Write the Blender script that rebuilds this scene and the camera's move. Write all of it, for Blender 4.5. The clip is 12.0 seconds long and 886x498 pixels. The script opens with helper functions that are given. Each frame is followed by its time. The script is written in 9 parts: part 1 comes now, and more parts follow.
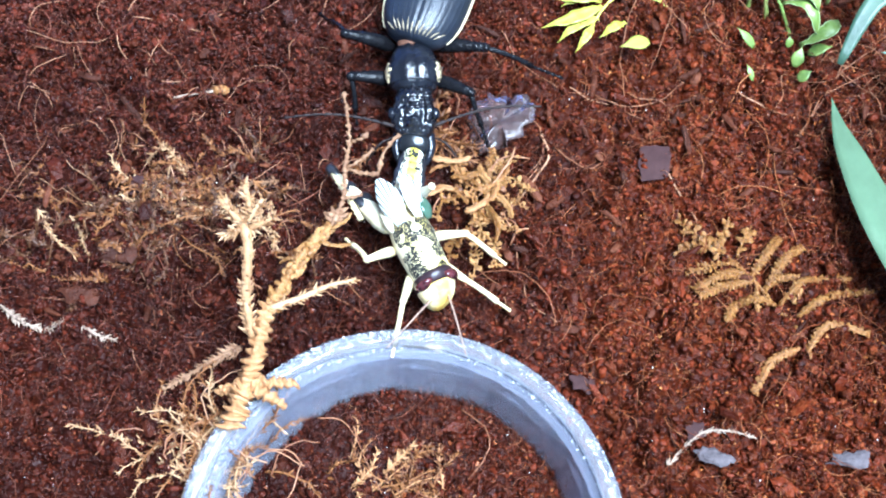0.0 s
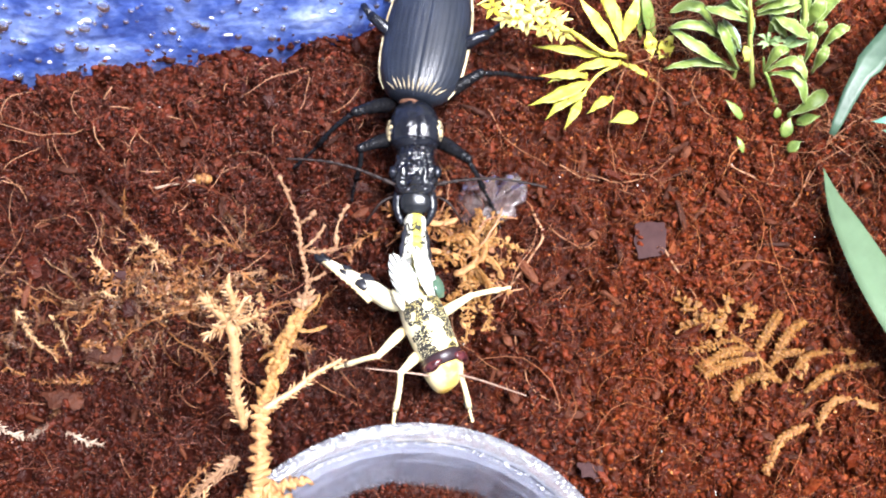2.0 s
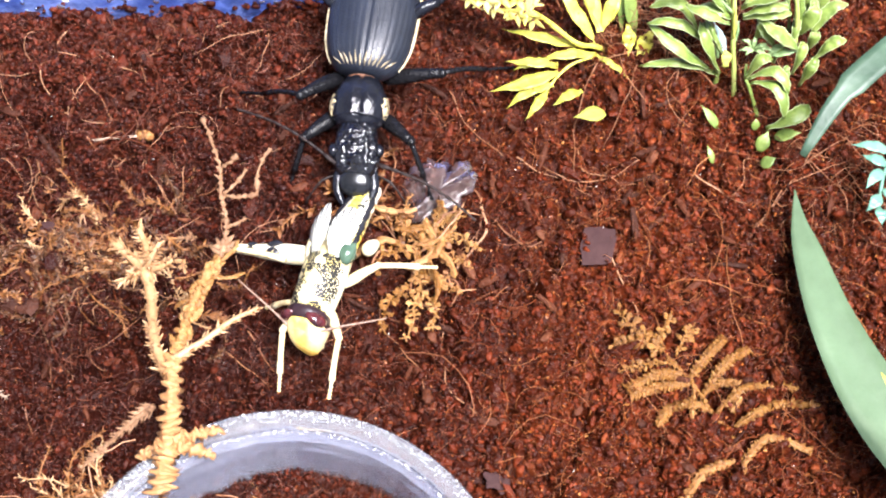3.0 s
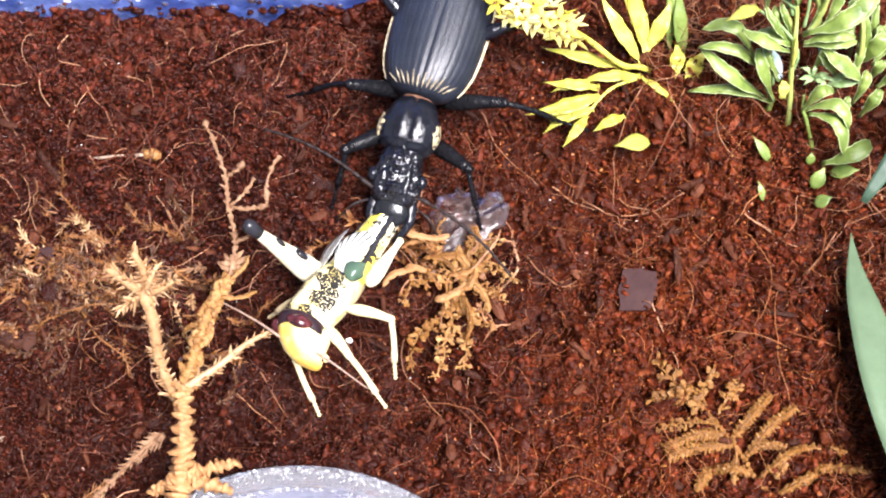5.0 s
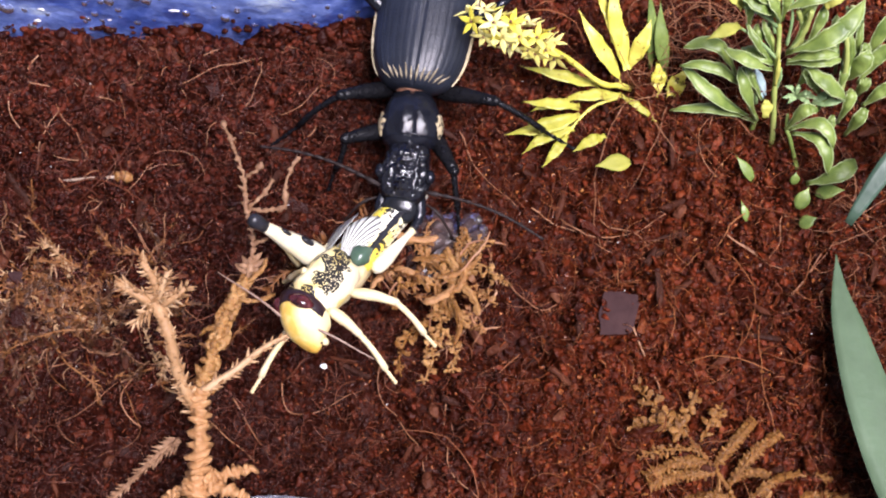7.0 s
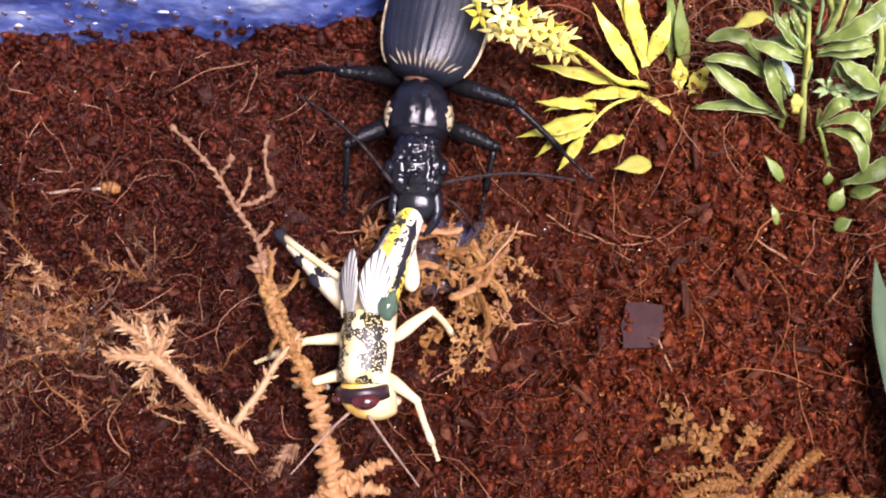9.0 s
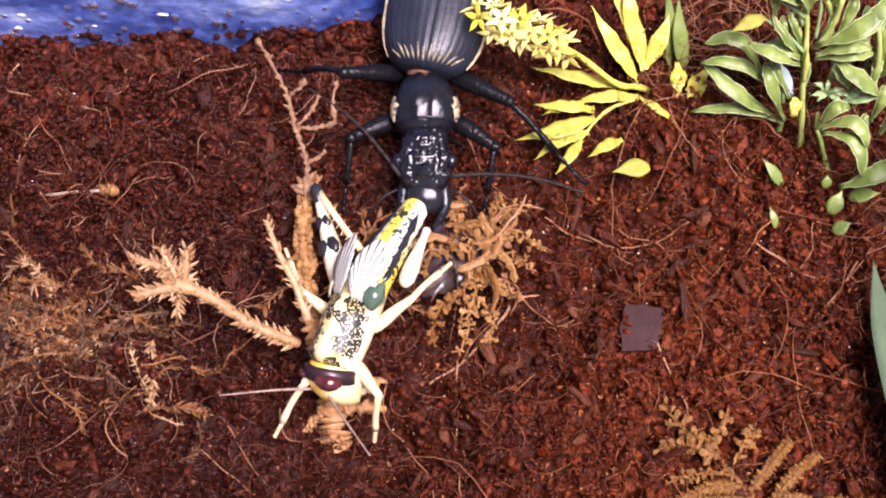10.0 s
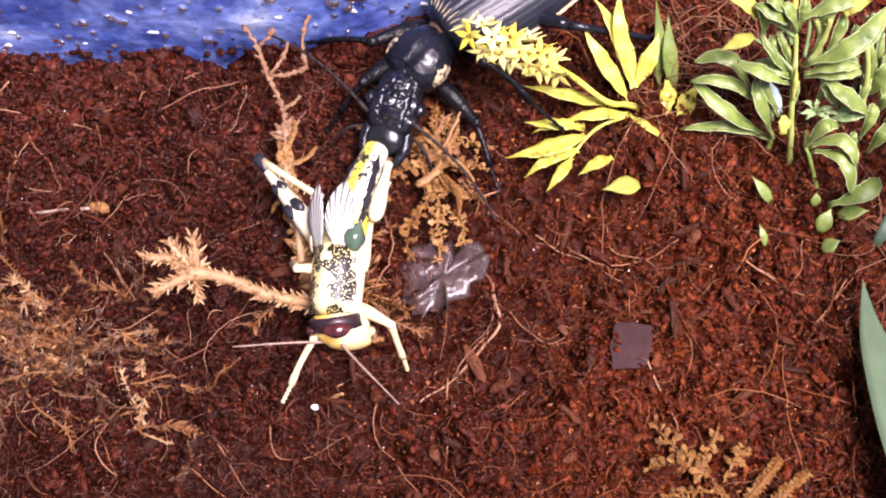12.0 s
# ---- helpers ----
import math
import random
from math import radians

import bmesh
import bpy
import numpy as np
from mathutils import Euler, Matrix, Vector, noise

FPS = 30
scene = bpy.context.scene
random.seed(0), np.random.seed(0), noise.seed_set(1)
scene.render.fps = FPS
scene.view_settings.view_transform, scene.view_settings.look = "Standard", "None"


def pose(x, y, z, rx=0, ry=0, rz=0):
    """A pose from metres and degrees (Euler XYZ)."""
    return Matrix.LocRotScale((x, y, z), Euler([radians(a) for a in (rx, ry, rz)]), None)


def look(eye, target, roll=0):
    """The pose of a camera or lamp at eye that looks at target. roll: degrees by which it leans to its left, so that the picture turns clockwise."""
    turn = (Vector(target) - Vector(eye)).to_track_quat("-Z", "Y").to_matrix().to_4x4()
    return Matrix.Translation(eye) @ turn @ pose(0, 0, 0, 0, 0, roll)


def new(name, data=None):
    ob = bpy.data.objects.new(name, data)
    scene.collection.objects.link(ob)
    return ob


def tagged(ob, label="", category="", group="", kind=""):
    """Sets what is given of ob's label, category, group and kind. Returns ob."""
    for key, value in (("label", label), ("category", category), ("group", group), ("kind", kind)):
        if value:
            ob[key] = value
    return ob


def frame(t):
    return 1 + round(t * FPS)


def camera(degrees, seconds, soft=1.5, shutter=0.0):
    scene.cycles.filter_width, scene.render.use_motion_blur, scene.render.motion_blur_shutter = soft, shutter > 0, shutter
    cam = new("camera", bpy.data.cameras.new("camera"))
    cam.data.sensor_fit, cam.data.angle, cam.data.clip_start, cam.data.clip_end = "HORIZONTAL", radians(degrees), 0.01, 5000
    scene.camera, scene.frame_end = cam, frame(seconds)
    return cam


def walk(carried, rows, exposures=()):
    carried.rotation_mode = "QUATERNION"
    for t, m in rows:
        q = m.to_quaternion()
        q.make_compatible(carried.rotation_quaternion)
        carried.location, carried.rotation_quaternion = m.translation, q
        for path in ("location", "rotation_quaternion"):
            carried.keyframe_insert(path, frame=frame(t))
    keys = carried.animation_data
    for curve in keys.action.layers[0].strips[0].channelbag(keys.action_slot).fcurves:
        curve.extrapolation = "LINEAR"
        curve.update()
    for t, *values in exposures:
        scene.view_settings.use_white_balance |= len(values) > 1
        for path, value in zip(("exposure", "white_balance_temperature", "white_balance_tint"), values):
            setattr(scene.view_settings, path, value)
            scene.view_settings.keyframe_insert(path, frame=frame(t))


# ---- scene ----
LENS = 39.80
SECONDS = 12.0
cam = camera(LENS, SECONDS, soft=2.0)


def hand_held(x, y, z, yaw, pitch, roll):
    """The camera at a place in centimetres, by its yaw to the left, pitch up and roll."""
    return pose(x / 100, y / 100, z / 100, 0, 0, yaw) @ pose(0, 0, 0, 90 + pitch) @ pose(0, 0, 0, 0, 0, roll)


EXPOSURES = ((0.0, 1.05, 5300, 4), (0.5, 1.03, 5700, 12), (1.5, 1.08, 6550, 15), (2.5, 1.12, 6900, 18), (4.5, 1.03, 7050, 20), (5.5, 0.68, 7100, 22), (6.5, 0.32, 6950, 27), (7.0, 0.08, 6800, 29), (9.0, 0.23, 7150, 38), (12.0, 0.46, 7200, 41))
walk(cam, [(t, hand_held(*v)) for t, *v in (
    (0, 0.001, -0.001, 17.615, 0.464, -68.656, 1.212),
    (0.5, -0.069, 0.206, 17.365, 1.371, -67.463, 0.311),
    (1, -0.155, 0.277, 17.274, 0.254, -66.543, 1.294),
    (1.5, -0.327, 0.311, 17.21, -0.469, -66.318, 1.97),
    (2, -0.8, 0.636, 17.315, -6.127, -65.977, 5.31),
    (2.5, 1.04, 1.127, 17.352, 0.745, -67.713, 1.506),
    (2.7, 1.478, 1.282, 17.184, 3.47, -68.043, 0.815),
    (4.3, 1.327, 3.197, 16.508, 5.642, -72.339, 2.279),
    (4.5, 1.218, 3.393, 16.488, 4.651, -72.569, 3.101),
    (5, 0.868, 3.544, 16.258, 3.848, -72.504, 3.652),
    (5.5, 0.766, 3.569, 16.186, 5.288, -72.601, 2.433),
    (6, 0.825, 3.537, 16.061, 3.801, -72.736, 3.762),
    (6.5, 0.969, 3.675, 16.059, 3.678, -72.775, 3.851),
    (7, 1.146, 3.865, 16.004, 3.918, -72.082, 3.403),
    (9, 1.14, 3.934, 14.859, 5.316, -70.554, 1.155),
    (9.5, 1.101, 3.931, 14.832, 4.745, -70.528, 1.687),
    (10, 1.148, 3.814, 14.808, 5.107, -69.955, 1.447),
    (10.5, 1.061, 3.761, 14.806, 3.668, -69.324, 2.681),
    (11, 1.101, 3.788, 14.82, 3.508, -69.03, 2.656),
    (11.5, 1.112, 3.856, 14.848, 3.427, -69.233, 2.92),
    (12, 1.151, 3.917, 14.859, 4.01, -69.527, 2.464),
)], EXPOSURES)

# ---- world, sun and exposure ----
CM = 0.01                      # everything below is modelled in centimetres

world = bpy.data.worlds.new("daylight")
scene.world = world
world.use_nodes = True
wt = world.node_tree
sky = wt.nodes.new("ShaderNodeTexSky")
sky.sky_type = "NISHITA"
sky.sun_disc = False
sky.sun_elevation = radians(70)
sky.sun_rotation = radians(110)
wt.links.new(sky.outputs["Color"], wt.nodes["Background"].inputs["Color"])
wt.nodes["Background"].inputs["Strength"].default_value = 0.12

# sun behind an added unseen roof window; lamp in its opening brings sky light
SUN_WAY = Vector((0.32, -0.12, 0.94)).normalized()
sun = new("sun", bpy.data.lights.new("sun", "SUN"))
sun.data.energy = 1.75
sun.data.angle = radians(7)
sun.data.color = (1.0, 0.95, 0.87)
sun.matrix_world = look(Vector((0, 0.08, 0)) + SUN_WAY, (0.0, 0.08, 0.0))
UNSEEN_WINDOW = Vector((0, 0.08, 0)) + SUN_WAY * (1.9 / SUN_WAY.z)
skylight = new("skylight", bpy.data.lights.new("skylight", "AREA"))
skylight.data.shape = "RECTANGLE"
skylight.data.size, skylight.data.size_y = 1.1, 1.1
skylight.data.energy = 115
skylight.data.color = (0.8, 0.89, 1.0)
skylight.matrix_world = pose(UNSEEN_WINDOW.x, UNSEEN_WINDOW.y, 1.89)


# ---- mesh helpers ----
def at(x, y, z, rx=0, ry=0, rz=0):
    """A pose from centimetres and degrees."""
    return pose(x * CM, y * CM, z * CM, rx, ry, rz)


def mesh_of(name, verts, faces, material, smooth=True):
    me = bpy.data.meshes.new(name)
    me.from_pydata([tuple(c * CM for c in v) for v in verts], [], faces)
    me.polygons.foreach_set("use_smooth", [smooth] * len(me.polygons))
    for m in material if isinstance(material, (list, tuple)) else [material]:
        me.materials.append(m)
    me.update()
    return me


class Geo:
    """Verts and faces gathered from simple forms, in centimetres."""

    def __init__(self):
        self.v, self.f = [], []

    def add(self, verts, faces, m=None):
        n = len(self.v)
        self.v += [tuple(m @ Vector(p)) if m else tuple(p) for p in verts]
        self.f += [tuple(i + n for i in f) for f in faces]
        return self

    def rings(self, rings, m=None):
        k, n = len(rings[0]), len(rings)
        verts = [p for r in rings for p in r]
        faces = [(a * k + i, a * k + (i + 1) % k, (a + 1) * k + (i + 1) % k, (a + 1) * k + i) for a in range(n - 1) for i in range(k)]
        for a, flip in ((0, True), (n - 1, False)):
            c = sum((Vector(p) for p in rings[a]), Vector()) / k
            verts.append(tuple(c))
            e = len(verts) - 1
            faces += [(a * k + (i + 1) % k, a * k + i, e) if flip else (a * k + i, a * k + (i + 1) % k, e) for i in range(k)]
        return self.add(verts, faces, m)

    def loft(self, stations, seg=24, m=None, warp=None):
        """Stations of x, z, half width, height above, depth below."""
        rings = []
        for x, z, w, up, down in stations:
            ring = []
            for i in range(seg):
                a = 2 * math.pi * i / seg
                p = Vector((x, w * math.cos(a), z + (up if math.sin(a) > 0 else down) * math.sin(a)))
                ring.append(warp(p, a) if warp else p)
            rings.append(ring)
        return self.rings(rings, m)

    def tube(self, pts, radii, seg=6, m=None, flat=1.0, ripple=0.0):
        pts = [Vector(p) for p in pts]
        if not hasattr(radii, "__len__"):
            radii = [radii] * len(pts)
        rings = []
        side = None
        for i, p in enumerate(pts):
            d = (pts[min(i + 1, len(pts) - 1)] - pts[max(i - 1, 0)]).normalized()
            if side is None:
                side = d.cross(Vector((0.13, 0.21, 0.97)))
            side = (side - d * side.dot(d)).normalized()
            up = d.cross(side)
            r = radii[i] * (1 + ripple * math.sin(i * 2.2))
            rings.append([p + side * r * math.cos(2 * math.pi * k / seg) + up * r * flat * math.sin(2 * math.pi * k / seg) for k in range(seg)])
        return self.rings(rings, m)

    def ball(self, c, rx, ry, rz, seg=12, m=None, warp=None):
        rings = []
        for j in range(seg // 2 + 1):
            b = math.pi * (j + 0.02) / (seg // 2 + 0.04)
            ring = []
            for i in range(seg):
                a = 2 * math.pi * i / seg
                p = Vector((c[0] + rx * math.cos(b), c[1] + ry * math.sin(b) * math.cos(a), c[2] + rz * math.sin(b) * math.sin(a)))
                ring.append(warp(p) if warp else p)
            rings.append(ring)
        return self.rings(rings, m)

    def blade(self, pts, widths, thick=0.02, normal=(0, 0, 1), cup=0.0, m=None):
        """A leaf with thickness along a spine; cup lifts its edges."""
        pts = [Vector(p) for p in pts]
        rings = []
        for i, p in enumerate(pts):
            d = (pts[min(i + 1, len(pts) - 1)] - pts[max(i - 1, 0)]).normalized()
            s = d.cross(Vector(normal)).normalized()
            u = s.cross(d)
            w = widths[i]
            prof = [(-1, cup), (-0.5, cup * 0.3), (0, 0), (0.5, cup * 0.3), (1, cup)]
            t = thick * (0.35 + 0.65 * min(1, w / (max(widths) + 1e-6)))
            top = [p + s * w * a + u * (w * b + t * (1 - 0.9 * abs(a))) for a, b in prof]
            low = [p + s * w * a + u * (w * b - t * (1 - 0.9 * abs(a))) for a, b in reversed(prof)]
            rings.append(top + low)
        return self.rings(rings, m)


def part(name, geo, material, parent=None, label="", m=None, smooth=True):
    ob = new(name, mesh_of(name, geo.v, geo.f, material, smooth))
    if parent:
        ob.parent = parent
    if m:
        ob.matrix_basis = m
    if label:
        tagged(ob, label)
    return ob


def thing(name, label, category, m=None, group="", kind=""):
    ob = new(name)
    ob.empty_display_size = 0.005
    if m:
        ob.matrix_basis = m
    return tagged(ob, label, category, group, kind)


def bow(a, b, n=8, lift=0.0, side=0.0, wob=0.0, rnd=None):
    """A curved line of n + 1 points from a to b, in centimetres."""
    a, b = Vector(a), Vector(b)
    d = b - a
    s = d.cross(Vector((0, 0, 1)))
    out = []
    for i in range(n + 1):
        t = i / n
        p = a + d * t + Vector((0, 0, lift)) * math.sin(math.pi * t) + s * side * math.sin(math.pi * t)
        if wob and rnd and 0 < i < n:
            p += Vector((rnd.uniform(-wob, wob), rnd.uniform(-wob, wob), rnd.uniform(-wob, wob) * 0.5))
        out.append(p)
    return out


def spline(ctrl, n=6):
    """A smooth line through the given points."""
    c = [Vector(p) for p in ctrl]
    c = [2 * c[0] - c[1]] + c + [2 * c[-1] - c[-2]]
    out = []
    for i in range(1, len(c) - 2):
        for k in range(n):
            t = k / n
            p0, p1, p2, p3 = c[i - 1 : i + 3]
            out.append(0.5 * ((2 * p1) + (p2 - p0) * t + (2 * p0 - 5 * p1 + 4 * p2 - p3) * t * t + (3 * p1 - p0 - 3 * p2 + p3) * t**3))
    return out + [c[-2]]


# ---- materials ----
def ramp_mat(name, stops, scale=40.0, detail=6.0, rough=0.7, bump=0.3, bump_scale=None, spec=0.4, island=0.0, obj=0.0, sub=0.0, trans=0.0, wide=0.0, damp_dim=0.0):
    """A surface whose colour runs along a ramp by noise, with fine relief. scale: per metre / 10."""
    mt = bpy.data.materials.new(name)
    mt.use_nodes = True
    t = mt.node_tree
    n, l = t.nodes, t.links
    b = n["Principled BSDF"]
    co = n.new("ShaderNodeTexCoord")
    noise_n = n.new("ShaderNodeTexNoise")
    noise_n.inputs["Scale"].default_value = scale * 10
    noise_n.inputs["Detail"].default_value = detail
    noise_n.inputs["Roughness"].default_value = 0.65
    l.new(co.outputs["Object"], noise_n.inputs["Vector"])
    val = noise_n.outputs["Fac"]
    if wide:
        # broad patches, two to three centimetres across
        far = n.new("ShaderNodeTexNoise")
        far.inputs["Scale"].default_value, far.inputs["Detail"].default_value = 38, 3
        l.new(co.outputs["Object"], far.inputs["Vector"])
        shift = n.new("ShaderNodeMath")
        shift.operation = "MULTIPLY_ADD"
        shift.inputs[1].default_value, shift.inputs[2].default_value = wide, -0.5 * wide
        l.new(far.outputs["Fac"], shift.inputs[0])
        add = n.new("ShaderNodeMath")
        l.new(shift.outputs[0], add.inputs[0])
        l.new(val, add.inputs[1])
        val = add.outputs[0]
    if damp_dim:
        # left side's weaker light painted into the damp soil's colour, with a ragged border
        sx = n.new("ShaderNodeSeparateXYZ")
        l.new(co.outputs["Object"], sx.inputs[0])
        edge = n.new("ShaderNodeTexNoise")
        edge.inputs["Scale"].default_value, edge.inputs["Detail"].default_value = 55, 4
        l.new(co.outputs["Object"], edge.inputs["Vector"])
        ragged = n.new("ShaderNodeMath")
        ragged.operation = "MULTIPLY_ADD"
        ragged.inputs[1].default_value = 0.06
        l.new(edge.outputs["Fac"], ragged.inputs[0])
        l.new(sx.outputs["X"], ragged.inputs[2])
        dim_wet = n.new("ShaderNodeMapRange")
        dim_wet.inputs["From Min"].default_value, dim_wet.inputs["From Max"].default_value = 0.062, 0.012
        dim_wet.inputs["To Min"].default_value, dim_wet.inputs["To Max"].default_value = 0.0, 1.0
        l.new(ragged.outputs[0], dim_wet.inputs["Value"])
        # the painted darkening weakens towards the back wall
        faded = n.new("ShaderNodeMapRange")
        faded.inputs["From Min"].default_value, faded.inputs["From Max"].default_value = 0.086, 0.114
        faded.inputs["To Min"].default_value, faded.inputs["To Max"].default_value = 1.0, 0.3
        l.new(sx.outputs["Y"], faded.inputs["Value"])
        dim_moist = n.new("ShaderNodeMath")
        dim_moist.operation = "MULTIPLY"
        l.new(dim_wet.outputs["Result"], dim_moist.inputs[0])
        l.new(faded.outputs["Result"], dim_moist.inputs[1])
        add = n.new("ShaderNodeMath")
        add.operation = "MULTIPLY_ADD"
        add.inputs[1].default_value = -damp_dim
        l.new(dim_moist.outputs[0], add.inputs[0])
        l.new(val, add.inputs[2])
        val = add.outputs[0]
    for amount, node, out in ((island, "ShaderNodeNewGeometry", "Random Per Island"), (obj, "ShaderNodeObjectInfo", "Random")):
        if amount:
            src = n.new(node)
            mix = n.new("ShaderNodeMath")
            mix.operation = "MULTIPLY_ADD"
            mix.inputs[1].default_value = amount
            l.new(src.outputs[out], mix.inputs[0])
            sc = n.new("ShaderNodeMath")
            sc.operation = "MULTIPLY"
            sc.inputs[1].default_value = 1 - amount
            l.new(val, sc.inputs[0])
            l.new(sc.outputs[0], mix.inputs[2])
            val = mix.outputs[0]
    r = n.new("ShaderNodeValToRGB")
    els = r.color_ramp.elements
    while len(els) < len(stops):
        els.new(0.5)
    for e, (p, c) in zip(els, stops):
        e.position, e.color = p, (*c, 1)
    l.new(val, r.inputs["Fac"])
    l.new(r.outputs["Color"], b.inputs["Base Color"])
    if damp_dim:
        # bluish light off the wall, tinted into the same side's colour
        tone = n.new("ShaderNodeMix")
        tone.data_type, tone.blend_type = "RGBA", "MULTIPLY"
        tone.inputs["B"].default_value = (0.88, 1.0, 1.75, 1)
        l.new(dim_wet.outputs["Result"], tone.inputs["Factor"])
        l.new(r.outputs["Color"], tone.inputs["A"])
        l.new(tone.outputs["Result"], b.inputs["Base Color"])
    b.inputs["Roughness"].default_value = rough
    b.inputs["Specular IOR Level"].default_value = spec
    b.inputs["Transmission Weight"].default_value = trans
    if sub:
        b.inputs["Subsurface Weight"].default_value = sub
        b.inputs["Subsurface Radius"].default_value = (0.002, 0.0015, 0.0008)
    if bump:
        bn = n.new("ShaderNodeTexNoise")
        bn.inputs["Scale"].default_value = (bump_scale or scale * 3) * 10
        bn.inputs["Detail"].default_value = 5
        l.new(co.outputs["Object"], bn.inputs["Vector"])
        bu = n.new("ShaderNodeBump")
        bu.inputs["Strength"].default_value = bump
        bu.inputs["Distance"].default_value = 0.0006
        l.new(bn.outputs["Fac"], bu.inputs["Height"])
        l.new(bu.outputs["Normal"], b.inputs["Normal"])
    return mt


def speckled(name, base, spots, scale, low, high, rough=0.45, coarse=None):
    """A pale cuticle with dark speckles; coarse: a second, larger noise that gathers them into patches."""
    mt = ramp_mat(name, [(0.3, base[0]), (0.7, base[1])], 30, rough=rough, bump=0.15, bump_scale=120, sub=0.08)
    t = mt.node_tree
    n, l = t.nodes, t.links
    co = n["Texture Coordinate"]
    a = n.new("ShaderNodeTexNoise")
    a.inputs["Scale"].default_value, a.inputs["Detail"].default_value = scale * 10, 2
    l.new(co.outputs["Object"], a.inputs["Vector"])
    val = a.outputs["Fac"]
    if coarse:
        c = n.new("ShaderNodeTexNoise")
        c.inputs["Scale"].default_value, c.inputs["Detail"].default_value = coarse * 10, 1
        l.new(co.outputs["Object"], c.inputs["Vector"])
        m = n.new("ShaderNodeMath")
        m.operation = "MULTIPLY_ADD"
        m.inputs[1].default_value = 0.7
        l.new(c.outputs["Fac"], m.inputs[0])
        l.new(a.outputs["Fac"], m.inputs[2])
        s = n.new("ShaderNodeMath")
        s.operation = "SUBTRACT"
        s.inputs[1].default_value = 0.35
        l.new(m.outputs[0], s.inputs[0])
        val = s.outputs[0]
    r = n.new("ShaderNodeValToRGB")
    r.color_ramp.elements[0].position, r.color_ramp.elements[1].position = low, high
    l.new(val, r.inputs["Fac"])
    mx = n.new("ShaderNodeMix")
    mx.data_type = "RGBA"
    l.new(r.outputs["Color"], mx.inputs["Factor"])
    l.new(n["Color Ramp"].outputs["Color"], mx.inputs["A"])
    mx.inputs["B"].default_value = (*spots, 1)
    l.new(mx.outputs["Result"], n["Principled BSDF"].inputs["Base Color"])
    return mt


def saddle_mat():
    """Cream cuticle; black patches along both sides of the back, pierced by pale dots."""
    mt = ramp_mat("hopper_saddle", [(0.36, (0.64, 0.49, 0.14)), (0.5, (0.67, 0.58, 0.31)), (0.64, (0.69, 0.64, 0.44))], 18, rough=0.4, bump=0.15, bump_scale=120, sub=0.08)
    t = mt.node_tree
    n, l = t.nodes, t.links
    co = n["Texture Coordinate"]
    sep = n.new("ShaderNodeSeparateXYZ")
    l.new(co.outputs["Object"], sep.inputs[0])

    def math_node(op, a, b=None):
        m = n.new("ShaderNodeMath")
        m.operation = op
        for k, v in enumerate((a, b)):
            if v is None:
                continue
            if isinstance(v, (int, float)):
                m.inputs[k].default_value = v
            else:
                l.new(v, m.inputs[k])
        return m.outputs[0]

    wob = n.new("ShaderNodeTexNoise")
    wob.inputs["Scale"].default_value, wob.inputs["Detail"].default_value = 480, 2
    l.new(co.outputs["Object"], wob.inputs["Vector"])
    off = math_node("SUBTRACT", math_node("ABSOLUTE", sep.outputs["Y"]), 0.00155)
    band = math_node("SUBTRACT", 0.0012, math_node("ABSOLUTE", off))
    patch = math_node("GREATER_THAN", math_node("ADD", band, math_node("MULTIPLY", math_node("SUBTRACT", wob.outputs["Fac"], 0.52), 0.006)), 0)
    vor = n.new("ShaderNodeTexVoronoi")
    vor.inputs["Scale"].default_value = 3300
    l.new(co.outputs["Object"], vor.inputs["Vector"])
    net = math_node("GREATER_THAN", vor.outputs["Distance"], 0.35)
    top = math_node("GREATER_THAN", sep.outputs["Z"], 0.0006)
    fac = math_node("MULTIPLY", math_node("MULTIPLY", patch, net), top)
    side = math_node("GREATER_THAN", math_node("ADD", math_node("ABSOLUTE", sep.outputs["Y"]), math_node("MULTIPLY", wob.outputs["Fac"], 0.0016)), 0.0035)
    flank = n.new("ShaderNodeMix")
    flank.data_type = "RGBA"
    l.new(side, flank.inputs["Factor"])
    l.new(n["Color Ramp"].outputs["Color"], flank.inputs["A"])
    flank.inputs["B"].default_value = (0.68, 0.61, 0.4, 1)
    mx = n.new("ShaderNodeMix")
    mx.data_type = "RGBA"
    l.new(fac, mx.inputs["Factor"])
    l.new(flank.outputs["Result"], mx.inputs["A"])
    mx.inputs["B"].default_value = (0.012, 0.011, 0.01, 1)
    l.new(mx.outputs["Result"], n["Principled BSDF"].inputs["Base Color"])
    return mt



